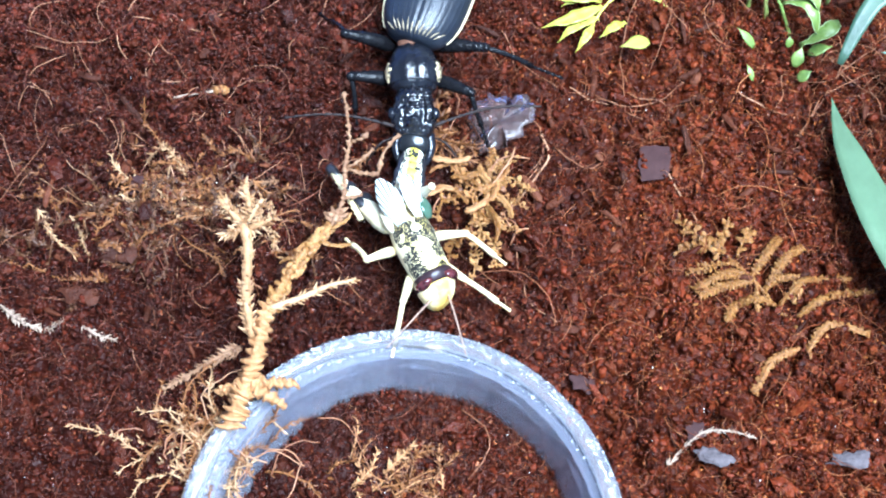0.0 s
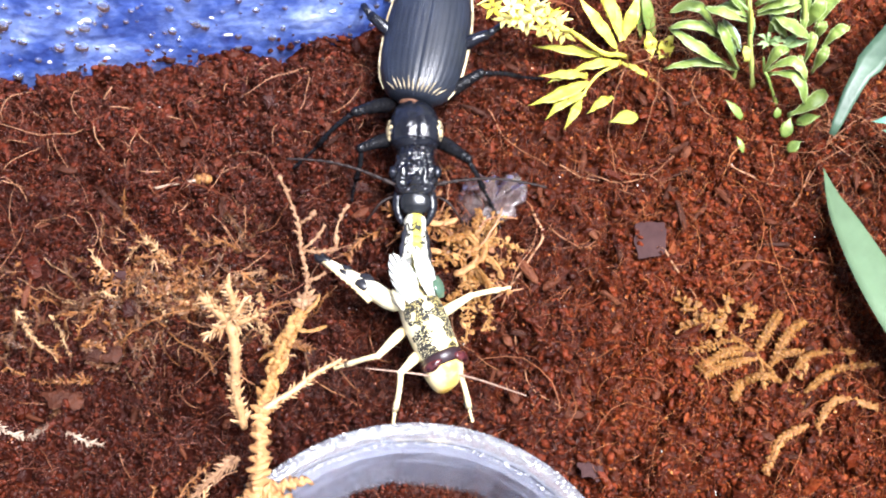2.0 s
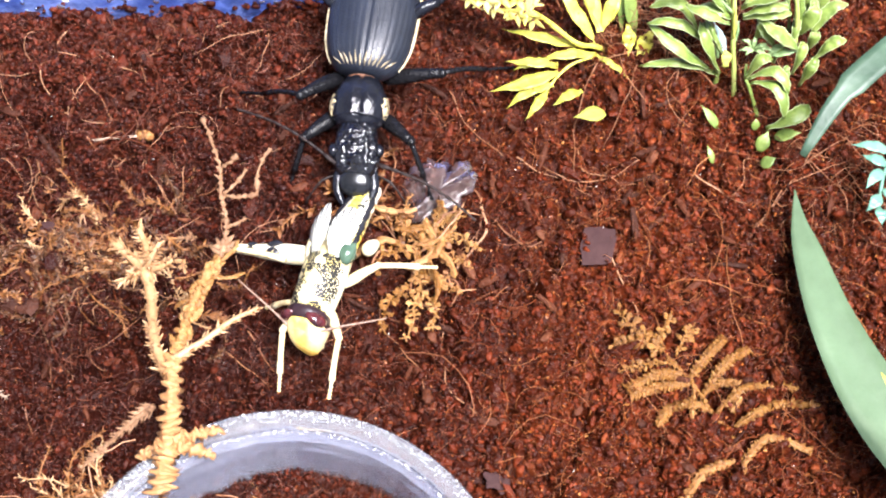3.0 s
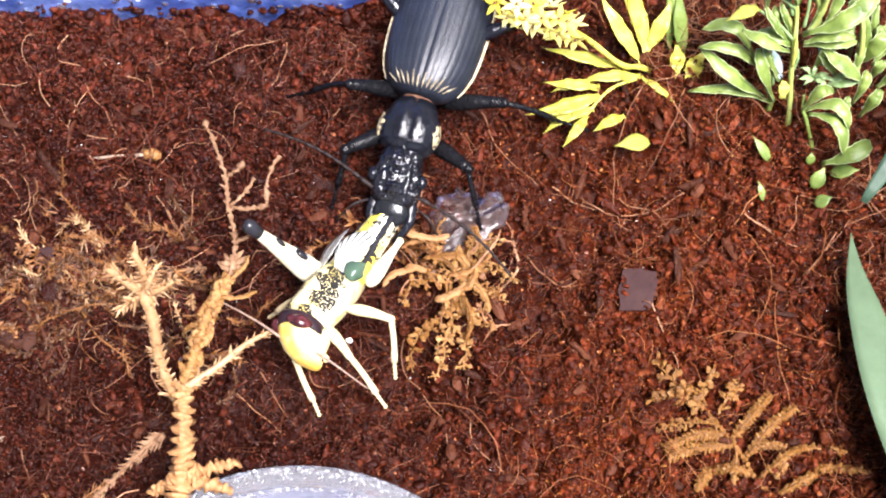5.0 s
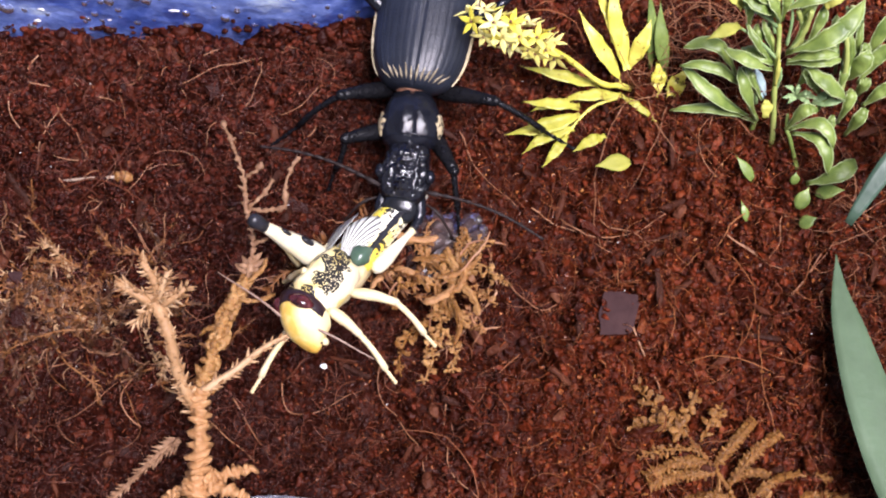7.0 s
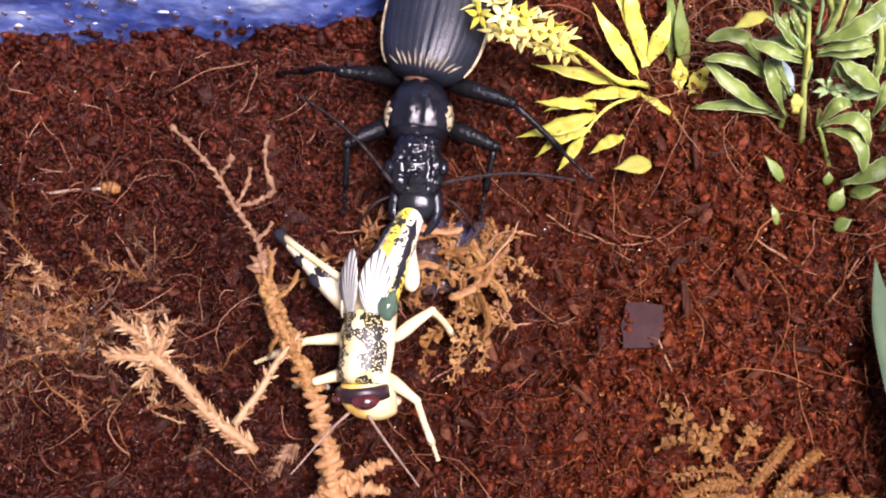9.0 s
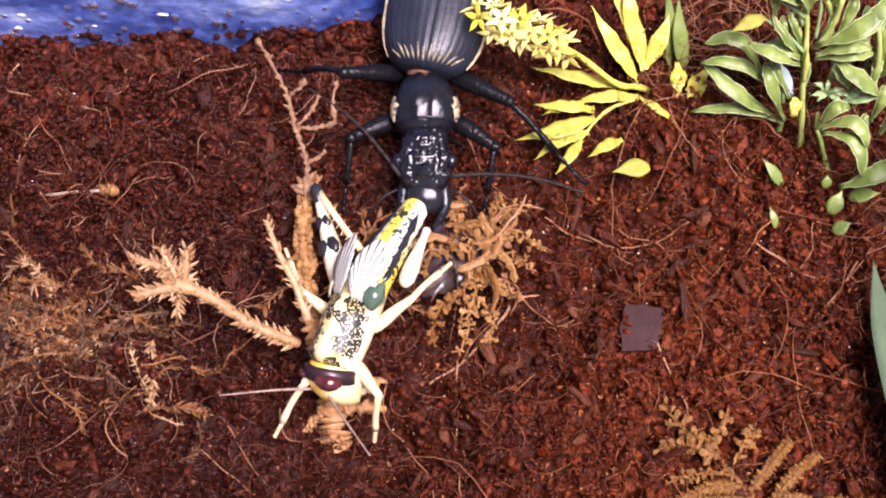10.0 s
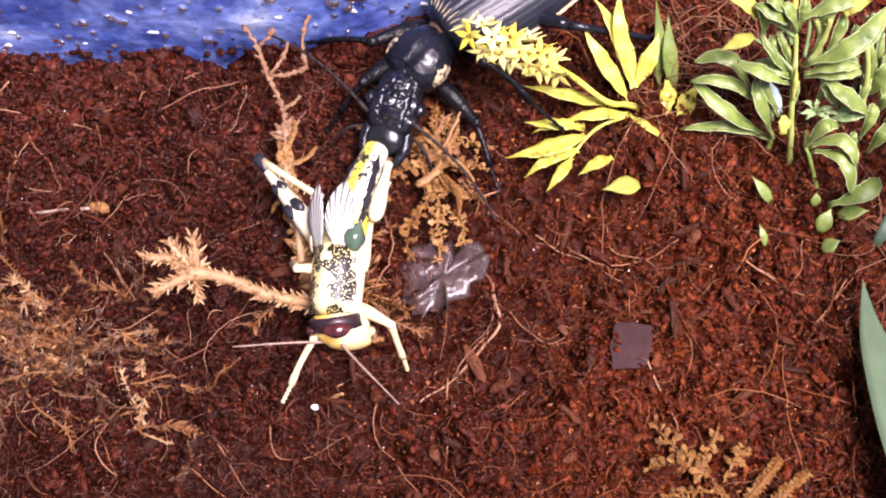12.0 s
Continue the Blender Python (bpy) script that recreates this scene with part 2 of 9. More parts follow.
def face_mat():
    """Orange-yellow crown and face ridge, cream cheeks, with faint brown streaks between."""
    mt = ramp_mat("hopper_face", [(0.3, (0.62, 0.3, 0.035)), (0.5, (0.7, 0.46, 0.1)), (0.7, (0.72, 0.6, 0.3))], 30, rough=0.36, bump=0.15, bump_scale=90, sub=0.1)
    t = mt.node_tree
    n, l = t.nodes, t.links
    co = n["Texture Coordinate"]
    sep = n.new("ShaderNodeSeparateXYZ")
    l.new(co.outputs["Object"], sep.inputs[0])
    wob = n.new("ShaderNodeTexNoise")
    wob.inputs["Scale"].default_value, wob.inputs["Detail"].default_value = 350, 3
    l.new(co.outputs["Object"], wob.inputs["Vector"])
    ab = n.new("ShaderNodeMath")
    ab.operation = "ABSOLUTE"
    l.new(sep.outputs["Y"], ab.inputs[0])
    add = n.new("ShaderNodeMath")
    add.operation = "MULTIPLY_ADD"
    add.inputs[1].default_value = 0.0016
    l.new(wob.outputs["Fac"], add.inputs[0])
    l.new(ab.outputs[0], add.inputs[2])
    r = n.new("ShaderNodeMapRange")
    r.inputs["From Min"].default_value, r.inputs["From Max"].default_value = 0.0017, 0.003
    l.new(add.outputs[0], r.inputs["Value"])
    mx = n.new("ShaderNodeMix")
    mx.data_type = "RGBA"
    l.new(r.outputs["Result"], mx.inputs["Factor"])
    l.new(n["Color Ramp"].outputs["Color"], mx.inputs["A"])
    mx.inputs["B"].default_value = (0.7, 0.58, 0.31, 1)
    l.new(mx.outputs["Result"], n["Principled BSDF"].inputs["Base Color"])
    return mt


def abdomen_mat():
    """Cream rings flecked with black, yellow along the middle of the back and on the flanks."""
    mt = speckled("hopper_abdomen", ((0.62, 0.56, 0.32), (0.7, 0.68, 0.55)), (0.02, 0.02, 0.016), 190, 0.6, 0.635, coarse=24)
    t = mt.node_tree
    n, l = t.nodes, t.links
    sep = n.new("ShaderNodeSeparateXYZ")
    l.new(n["Texture Coordinate"].outputs["Object"], sep.inputs[0])
    ab = n.new("ShaderNodeMath")
    ab.operation = "ABSOLUTE"
    l.new(sep.outputs["Y"], ab.inputs[0])
    r = n.new("ShaderNodeValToRGB")
    r.color_ramp.elements[0].position, r.color_ramp.elements[0].color = 0.24, (0.64, 0.52, 0.07, 1)
    r.color_ramp.elements[1].position, r.color_ramp.elements[1].color = 0.4, (0.7, 0.67, 0.52, 1)
    for p, c in ((0.74, (0.7, 0.67, 0.52, 1)), (0.95, (0.66, 0.5, 0.06, 1))):
        e = r.color_ramp.elements.new(p)
        e.color = c
    sc = n.new("ShaderNodeMath")
    sc.operation = "MULTIPLY"
    sc.inputs[1].default_value = 400
    l.new(ab.outputs[0], sc.inputs[0])
    l.new(sc.outputs[0], r.inputs["Fac"])
    l.new(r.outputs["Color"], n["Mix"].inputs["A"])
    return mt


def fan_mat():
    """Pale membrane with dark veins that fan out from the pad's root."""
    mt = ramp_mat("wing_pad", [(0.3, (0.46, 0.48, 0.42)), (0.7, (0.66, 0.67, 0.61))], 20, rough=0.35, bump=0.1, sub=0.12)
    t = mt.node_tree
    n, l = t.nodes, t.links
    sep = n.new("ShaderNodeSeparateXYZ")
    l.new(n["Texture Coordinate"].outputs["Object"], sep.inputs[0])
    last = None
    for op, a, b in (("MULTIPLY", sep.outputs["X"], -1.0), ("ADD", None, 0.001), ("ARCTAN2", sep.outputs["Y"], None), ("MULTIPLY", None, 11.0), ("FRACT", None, None), ("SUBTRACT", None, 0.5), ("ABSOLUTE", None, None), ("LESS_THAN", None, 0.19)):
        m = n.new("ShaderNodeMath")
        m.operation = op
        for k, v in enumerate((a, b)):
            if isinstance(v, float):
                m.inputs[k].default_value = v
            elif v is not None:
                l.new(v, m.inputs[k])
        if last is not None:
            l.new(last, m.inputs[1 if op == "ARCTAN2" else 0])
        last = m.outputs[0]
    mx = n.new("ShaderNodeMix")
    mx.data_type = "RGBA"
    l.new(last, mx.inputs["Factor"])
    l.new(n["Color Ramp"].outputs["Color"], mx.inputs["A"])
    mx.inputs["B"].default_value = (0.09, 0.085, 0.08, 1)
    l.new(mx.outputs["Result"], n["Principled BSDF"].inputs["Base Color"])
    return mt


# soil colours, most of them darkened for the dimmer left side
SOIL = ramp_mat("coir_soil", [(0.25, (0.019, 0.0031, 0.001)), (0.5, (0.0368, 0.00544, 0.00104)), (0.72, (0.084, 0.0132, 0.00256)), (0.9, (0.136, 0.0288, 0.0064))], 60, rough=0.5, bump=0.9, bump_scale=110, spec=0.1, wide=0.6, damp_dim=0.27)
CRUMB = ramp_mat("coir_crumb", [(0.18, (0.022, 0.0034, 0.0011)), (0.45, (0.0496, 0.00704, 0.00136)), (0.72, (0.12, 0.019, 0.005)), (0.97, (0.26, 0.072, 0.022))], 80, rough=0.4, bump=0.7, bump_scale=200, spec=0.15, island=0.55, wide=0.7, damp_dim=0.5)
GRIT = ramp_mat("coir_grit", [(0.15, (0.04, 0.0064, 0.0016)), (0.5, (0.12, 0.024, 0.0056)), (0.8, (0.272, 0.08, 0.02)), (0.97, (0.42, 0.2, 0.065))], 120, rough=0.22, bump=0.3, spec=0.28, island=0.8, wide=0.4, damp_dim=0.8)
FLECK = ramp_mat("coir_fleck", [(0.15, (0.026, 0.0042, 0.001)), (0.45, (0.07, 0.0125, 0.0024)), (0.75, (0.13, 0.028, 0.009)), (0.97, (0.25, 0.078, 0.024))], 110, rough=0.36, bump=1.0, bump_scale=230, spec=0.18, island=0.45, wide=0.6, damp_dim=0.4)
SHRED = ramp_mat("coir_shred", [(0.2, (0.03, 0.0048, 0.0014)), (0.5, (0.072, 0.0125, 0.003)), (0.75, (0.16, 0.038, 0.009)), (0.97, (0.34, 0.13, 0.045))], 80, rough=0.36, bump=0.5, bump_scale=200, spec=0.2, island=0.6, wide=0.7, damp_dim=0.5)
FUZZ = ramp_mat("coir_fuzz", [(0.2, (0.05, 0.011, 0.005)), (0.55, (0.15, 0.04, 0.013)), (0.97, (0.38, 0.16, 0.07))], 40, rough=0.4, bump=0.2, spec=0.3, island=0.7, wide=0.6, damp_dim=0.5)
FIBRE = ramp_mat("coir_fibre", [(0.2, (0.03825, 0.00765, 0.002125)), (0.6, (0.1275, 0.02975, 0.00765)), (0.97, (0.357, 0.1445, 0.05525))], 30, rough=0.45, bump=0.2, spec=0.18, island=0.75, wide=0.5, damp_dim=0.7)
ROOT = ramp_mat("root_fibre", [(0.3, (0.16, 0.06, 0.0256)), (0.6, (0.264, 0.112, 0.052)), (0.8, (0.368, 0.2, 0.112))], 60, rough=0.5, bump=0.3, obj=0.5)
PALE = ramp_mat("bleached_moss", [(0.3, (0.2, 0.13, 0.085)), (0.7, (0.38, 0.29, 0.22))], 60, rough=0.6, bump=0.4)
BARK = ramp_mat("bark_chip", [(0.3, (0.0255, 0.00765, 0.00425)), (0.6, (0.07225, 0.0204, 0.00935)), (0.8, (0.1445, 0.051, 0.0238))], 60, rough=0.55, bump=0.6, obj=0.4, spec=0.12)
MOSS = ramp_mat("dried_moss", [(0.25, (0.11, 0.04, 0.013)), (0.55, (0.26, 0.11, 0.04)), (0.85, (0.5, 0.27, 0.115))], 50, rough=0.6, bump=0.5, bump_scale=150, island=0.5, sub=0.1)
MOSS_DARK = ramp_mat("damp_moss", [(0.25, (0.065, 0.021, 0.005)), (0.55, (0.15, 0.054, 0.014)), (0.8, (0.28, 0.12, 0.038))], 50, rough=0.5, bump=0.5, bump_scale=150, island=0.4, sub=0.1)
# darker copy of the moss; the left side's shade is put into its colour
MOSS_DIM = ramp_mat("dim_moss", [(0.25, (0.026, 0.0085, 0.003)), (0.55, (0.062, 0.022, 0.0075)), (0.8, (0.13, 0.055, 0.022))], 50, rough=0.45, bump=0.5, bump_scale=150, island=0.5, sub=0.1)
TWIG = ramp_mat("dry_stem", [(0.25, (0.184, 0.0782, 0.0276)), (0.55, (0.3496, 0.1748, 0.069)), (0.85, (0.552, 0.3588, 0.184))], 50, rough=0.55, bump=0.5, bump_scale=150, island=0.4, sub=0.1)
TWIG_DARK = ramp_mat("thin_twig", [(0.25, (0.1066, 0.0451, 0.01968)), (0.55, (0.2214, 0.1148, 0.0574)), (0.85, (0.3772, 0.246, 0.1476))], 80, rough=0.6, bump=0.6, bump_scale=200, sub=0.05)
HUSK = ramp_mat("amber_husk", [(0.2, (0.1066, 0.041, 0.01066)), (0.5, (0.246, 0.1066, 0.03034)), (0.85, (0.4264, 0.2296, 0.082))], 90, rough=0.45, bump=0.8, bump_scale=220, island=0.35, sub=0.3)
FROND = ramp_mat("amber_frond", [(0.2, (0.085, 0.032, 0.006)), (0.5, (0.19, 0.078, 0.016)), (0.85, (0.36, 0.18, 0.05))], 110, rough=0.4, bump=0.9, bump_scale=240, island=0.3, sub=0.35)
HUSK_PALE = ramp_mat("pale_husk", [(0.2, (0.1275, 0.054, 0.0135)), (0.5, (0.27, 0.1275, 0.0375)), (0.85, (0.42, 0.24, 0.09))], 90, rough=0.42, bump=0.8, bump_scale=220, island=0.35, sub=0.3)
FEATHER = ramp_mat("pale_feather", [(0.25, (0.19, 0.088, 0.033)), (0.55, (0.32, 0.178, 0.08)), (0.85, (0.46, 0.31, 0.175))], 60, rough=0.55, bump=0.4, bump_scale=150, island=0.5, sub=0.1)
BLACK = ramp_mat("beetle_black", [(0.3, (0.004, 0.0045, 0.007)), (0.7, (0.008, 0.009, 0.013))], 60, rough=0.12, bump=0.3, bump_scale=120, spec=0.36)
ELYTRA = ramp_mat("elytra_black", [(0.3, (0.009, 0.011, 0.016)), (0.7, (0.017, 0.021, 0.03))], 40, rough=0.34, bump=0.12, bump_scale=300, spec=0.34)
LEG = ramp_mat("beetle_leg", [(0.3, (0.003, 0.003, 0.004)), (0.7, (0.007, 0.007, 0.008))], 60, rough=0.24, bump=0.4, bump_scale=160, spec=0.16)
HEAD = ramp_mat("rough_black", [(0.3, (0.003, 0.003, 0.0045)), (0.7, (0.006, 0.0065, 0.009))], 60, rough=0.07, bump=0.3, bump_scale=110, spec=0.6)
CREAM = ramp_mat("cream_hair", [(0.3, (0.28, 0.21, 0.1)), (0.6, (0.55, 0.46, 0.29))], 120, rough=0.7, bump=0.6, bump_scale=300)
STREAK = ramp_mat("streak_hair", [(0.3, (0.07, 0.055, 0.036)), (0.5, (0.2, 0.16, 0.1)), (0.7, (0.36, 0.3, 0.2))], 160, rough=0.7, bump=0.6, bump_scale=300)
PATCH = speckled("patch_hair", ((0.16, 0.11, 0.048), (0.42, 0.34, 0.2)), (0.02, 0.016, 0.012), 150, 0.5, 0.58, rough=0.6)
LIP = ramp_mat("lip_black", [(0.3, (0.004, 0.005, 0.006)), (0.7, (0.009, 0.01, 0.012))], 40, rough=0.2, bump=0.06, bump_scale=200, spec=0.42)
RUST = ramp_mat("rust_hair", [(0.3, (0.09, 0.035, 0.018)), (0.7, (0.2, 0.09, 0.05))], 120, rough=0.7, bump=0.5)
ANTENNA = ramp_mat("antenna_black", [(0.3, (0.007, 0.005, 0.005)), (0.7, (0.022, 0.012, 0.01))], 200, rough=0.5, spec=0.25, bump=0.3)
HOPPER = saddle_mat()
ABDOMEN = abdomen_mat()
YOLK = face_mat()
LIMB = ramp_mat("hopper_limb", [(0.3, (0.54, 0.41, 0.19)), (0.7, (0.65, 0.56, 0.35))], 30, rough=0.42, bump=0.25, bump_scale=120, sub=0.1)
IVORY = ramp_mat("hopper_ivory", [(0.25, (0.52, 0.41, 0.18)), (0.5, (0.6, 0.54, 0.37)), (0.75, (0.64, 0.6, 0.48))], 30, rough=0.4, bump=0.2, sub=0.1)
INK = ramp_mat("hopper_black", [(0.3, (0.008, 0.008, 0.009)), (0.7, (0.02, 0.02, 0.025))], 60, rough=0.3, bump=0.1)
WING = fan_mat()
BAND = ramp_mat("hopper_maroon", [(0.3, (0.012, 0.007, 0.009)), (0.7, (0.032, 0.014, 0.018))], 60, rough=0.35, bump=0.1)
FEELER = ramp_mat("hopper_feeler", [(0.3, (0.14, 0.08, 0.06)), (0.7, (0.34, 0.23, 0.17))], 200, rough=0.45, bump=0.2)
SAGE = ramp_mat("wing_green", [(0.3, (0.035, 0.07, 0.045)), (0.7, (0.08, 0.13, 0.09))], 20, rough=0.12, bump=0.1, sub=0.1)
EYE = ramp_mat("hopper_eye", [(0.35, (0.02, 0.006, 0.008)), (0.55, (0.07, 0.014, 0.016)), (0.75, (0.2, 0.06, 0.05))], 70, rough=0.15, bump=0.0, spec=0.5)
LEAF = speckled("plastic_green", ((0.07, 0.12, 0.022), (0.21, 0.28, 0.065)), (0.34, 0.4, 0.2), 300, 0.72, 0.8, rough=0.4)
LEAF_STEM = ramp_mat("plastic_stem", [(0.3, (0.22, 0.28, 0.06)), (0.7, (0.4, 0.44, 0.13))], 20, rough=0.45, bump=0.2)
LEAF_RIM = ramp_mat("plastic_leaf_rim", [(0.3, (0.24, 0.32, 0.12)), (0.7, (0.4, 0.47, 0.24))], 60, rough=0.45, bump=0.2)
LEAF_EDGE = ramp_mat("plastic_pale_green", [(0.3, (0.13, 0.22, 0.08)), (0.7, (0.24, 0.34, 0.15))], 20, rough=0.4, bump=0.1)
YELLOW = speckled("plastic_yellow", ((0.4, 0.36, 0.03), (0.64, 0.58, 0.12)), (0.2, 0.15, 0.02), 90, 0.63, 0.68, rough=0.36)
# greener, dirtier yellow, with the lying leaves' shade partly in its colour
YELLOW_DULL_SHADED = speckled("plastic_dull_shaded_yellow", ((0.22, 0.22, 0.025), (0.42, 0.39, 0.06)), (0.2, 0.15, 0.02), 90, 0.62, 0.67, rough=0.4)
PETAL = ramp_mat("plastic_petal", [(0.3, (0.58, 0.5, 0.05)), (0.7, (0.8, 0.74, 0.3))], 30, rough=0.4, bump=0.1, obj=0.4, sub=0.1)
YGREEN = ramp_mat("plastic_yellow_green", [(0.3, (0.24, 0.24, 0.04)), (0.7, (0.42, 0.41, 0.085))], 30, rough=0.58, bump=0.5, bump_scale=90, obj=0.4, spec=0.25)
BLADE = ramp_mat("blade_leaf", [(0.25, (0.055, 0.09, 0.048)), (0.6, (0.08, 0.13, 0.072)), (0.85, (0.12, 0.175, 0.105))], 10, rough=0.5, bump=0.2, bump_scale=60, spec=0.25)
# dark green, deepened further for the shade that the strap leaf stands in
STRAP = ramp_mat("strap_leaf", [(0.3, (0.022, 0.05, 0.03)), (0.7, (0.055, 0.1, 0.062))], 16, rough=0.45, bump=0.2)
BLUEGREEN = ramp_mat("blue_green_plastic", [(0.3, (0.05, 0.15, 0.11)), (0.7, (0.14, 0.28, 0.2))], 16, rough=0.3, bump=0.15)
AQUA = ramp_mat("pale_aqua_plastic", [(0.3, (0.28, 0.45, 0.45)), (0.7, (0.5, 0.65, 0.64))], 30, rough=0.3, bump=0.15)
FLAKE = ramp_mat("grey_flake", [(0.3, (0.026, 0.011, 0.011)), (0.7, (0.045, 0.021, 0.02))], 30, rough=0.7, bump=0.25, bump_scale=90, spec=0.1)
GREYBARK = ramp_mat("grey_bark", [(0.3, (0.03, 0.022, 0.024)), (0.7, (0.1, 0.082, 0.086))], 60, rough=0.6, bump=0.6, spec=0.2)
SHELL = ramp_mat("dark_shell", [(0.3, (0.07, 0.036, 0.032)), (0.5, (0.17, 0.1, 0.09)), (0.75, (0.34, 0.23, 0.21))], 60, rough=0.24, bump=0.8, bump_scale=40, spec=0.2, trans=0.8)
WHITE = ramp_mat("white_speck", [(0.3, (0.7, 0.7, 0.68)), (0.7, (0.85, 0.85, 0.83))], 60, rough=0.5, bump=0.2)
# pale stops paint blurred cloud reflections into the wall's blue
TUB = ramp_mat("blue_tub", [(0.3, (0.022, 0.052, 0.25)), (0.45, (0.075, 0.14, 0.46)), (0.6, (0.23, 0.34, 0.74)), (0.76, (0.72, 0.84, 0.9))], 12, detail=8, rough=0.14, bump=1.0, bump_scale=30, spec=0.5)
PLASTER = ramp_mat("wall_plaster", [(0.3, (0.33, 0.36, 0.41)), (0.7, (0.4, 0.43, 0.48))], 1, rough=0.85, bump=0.1)
TABLE = ramp_mat("table_wood", [(0.3, (0.2, 0.11, 0.06)), (0.7, (0.36, 0.21, 0.12))], 3, rough=0.5, bump=0.2)
CUP = ramp_mat("clear_plastic", [(0.3, (0.68, 0.71, 0.88)), (0.7, (0.8, 0.83, 0.96))], 20, rough=0.1, bump=0.3, bump_scale=30, spec=0.7, trans=0.86)
RIM = ramp_mat("clear_rim", [(0.3, (0.78, 0.8, 0.88)), (0.7, (0.88, 0.9, 0.95))], 20, rough=0.1, bump=0.4, bump_scale=60, spec=0.7, trans=0.9)
DROP = ramp_mat("water_drop", [(0.3, (0.95, 0.97, 1.0)), (0.7, (1, 1, 1))], 20, rough=0.02, bump=0, trans=0.95)
for mt in (CUP, DROP):
    mt.node_tree.nodes["Principled BSDF"].inputs["IOR"].default_value = 1.35


# ---- ground ----
CUP_X, CUP_Y, CUP_R = -0.5, 2.27, 3.12


def wall_line(x):
    """Where the tub's curved back wall stands."""
    return min(20.5, 12.32 + 0.15 * x + 0.22 * max(0.0, x + 1.5) ** 2)


HOLLOWS = ((2.3, 9.7, 1.7, 1.15), (1.5, 8.2, 1.3, 1.0), (-1.6, 6.1, 1.1, 0.6), (-1.8, 7.2, 1.1, 0.8), (-3.7, 5.5, 1.7, 0.9), (0.1, 6.9, 1.3, 0.8))


def fine_patch(x, y):
    """How far the soil is trodden fine and smooth, in ragged hollows."""
    rag = 0.35 * noise.noise(Vector((x * 0.9, y * 0.9, 4.0)))
    return max(min(1.0, max(0.0, (1.15 - math.hypot((x - cx) / rx, (y - cy) / ry) - rag) / 0.4)) for cx, cy, rx, ry in HOLLOWS)


def ground_height(x, y):
    """The soil's height in cm: gentle mounds and coarse lumps, sunk inside the cup."""
    p = Vector((x * 0.45, y * 0.45, 0.3))
    west = min(1.0, max(0.0, (-0.5 - x) / 2.5))
    h = 0.2 * noise.noise(p) + (0.1 + 0.3 * west) * (1.6 * abs(noise.noise(p * 2.7)) - 0.5) + (0.13 + 0.12 * west) * noise.noise(p * 3.9) + (0.3 + 0.2 * west) * (abs(noise.noise(p * 4.7)) - 0.2) + (0.22 + 0.16 * west) * (abs(noise.noise(p * 9.3)) - 0.2) + 0.09 * noise.noise(p * 17.0) + 0.035 * noise.noise(p * 34.0)
    r = math.hypot(x - CUP_X, y - CUP_Y)
    if r < CUP_R + 0.5:
        inside = min(1, max(0, (CUP_R - 0.12 - r) / 0.12))
        h = h * (1 - 0.5 * inside) - 0.75 * inside
    if x > 0.0 and y > 10.5:
        h += 0.2 * min(1, x / 3) * min(1, (y - 10.5) / 1.5)
    h -= 0.24 * fine_patch(x, y)
    return h


def build_ground():
    step, x0, x1, y0, y1 = 0.05, -9.5, 10.0, -0.5, 16.5
    nx, ny = int((x1 - x0) / step), int((y1 - y0) / step)
    x1, y1 = x0 + nx * step, y0 + ny * step
    verts = [(x0 + i * step, y0 + j * step, ground_height(x0 + i * step, y0 + j * step)) for j in range(ny + 1) for i in range(nx + 1)]
    w = nx + 1
    g = Geo()
    g.v, g.f = verts, [(j * w + i, j * w + i + 1, (j + 1) * w + i + 1, (j + 1) * w + i) for j in range(ny) for i in range(nx)]
    # a plain skirt out to the tub's walls
    o = [(-19, -14), (19, -14), (19, 20.4), (-19, 20.4), (x0, y0), (x1, y0), (x1, y1), (x0, y1)]
    g.add([(a, b, -0.15) for a, b in o], [(0, 1, 5, 4), (1, 2, 6, 5), (2, 3, 7, 6), (3, 0, 4, 7)])
    return tagged(part("ground", g, SOIL), "reddish-brown damp coconut fibre soil covering the tank floor", "soil", kind="structure")


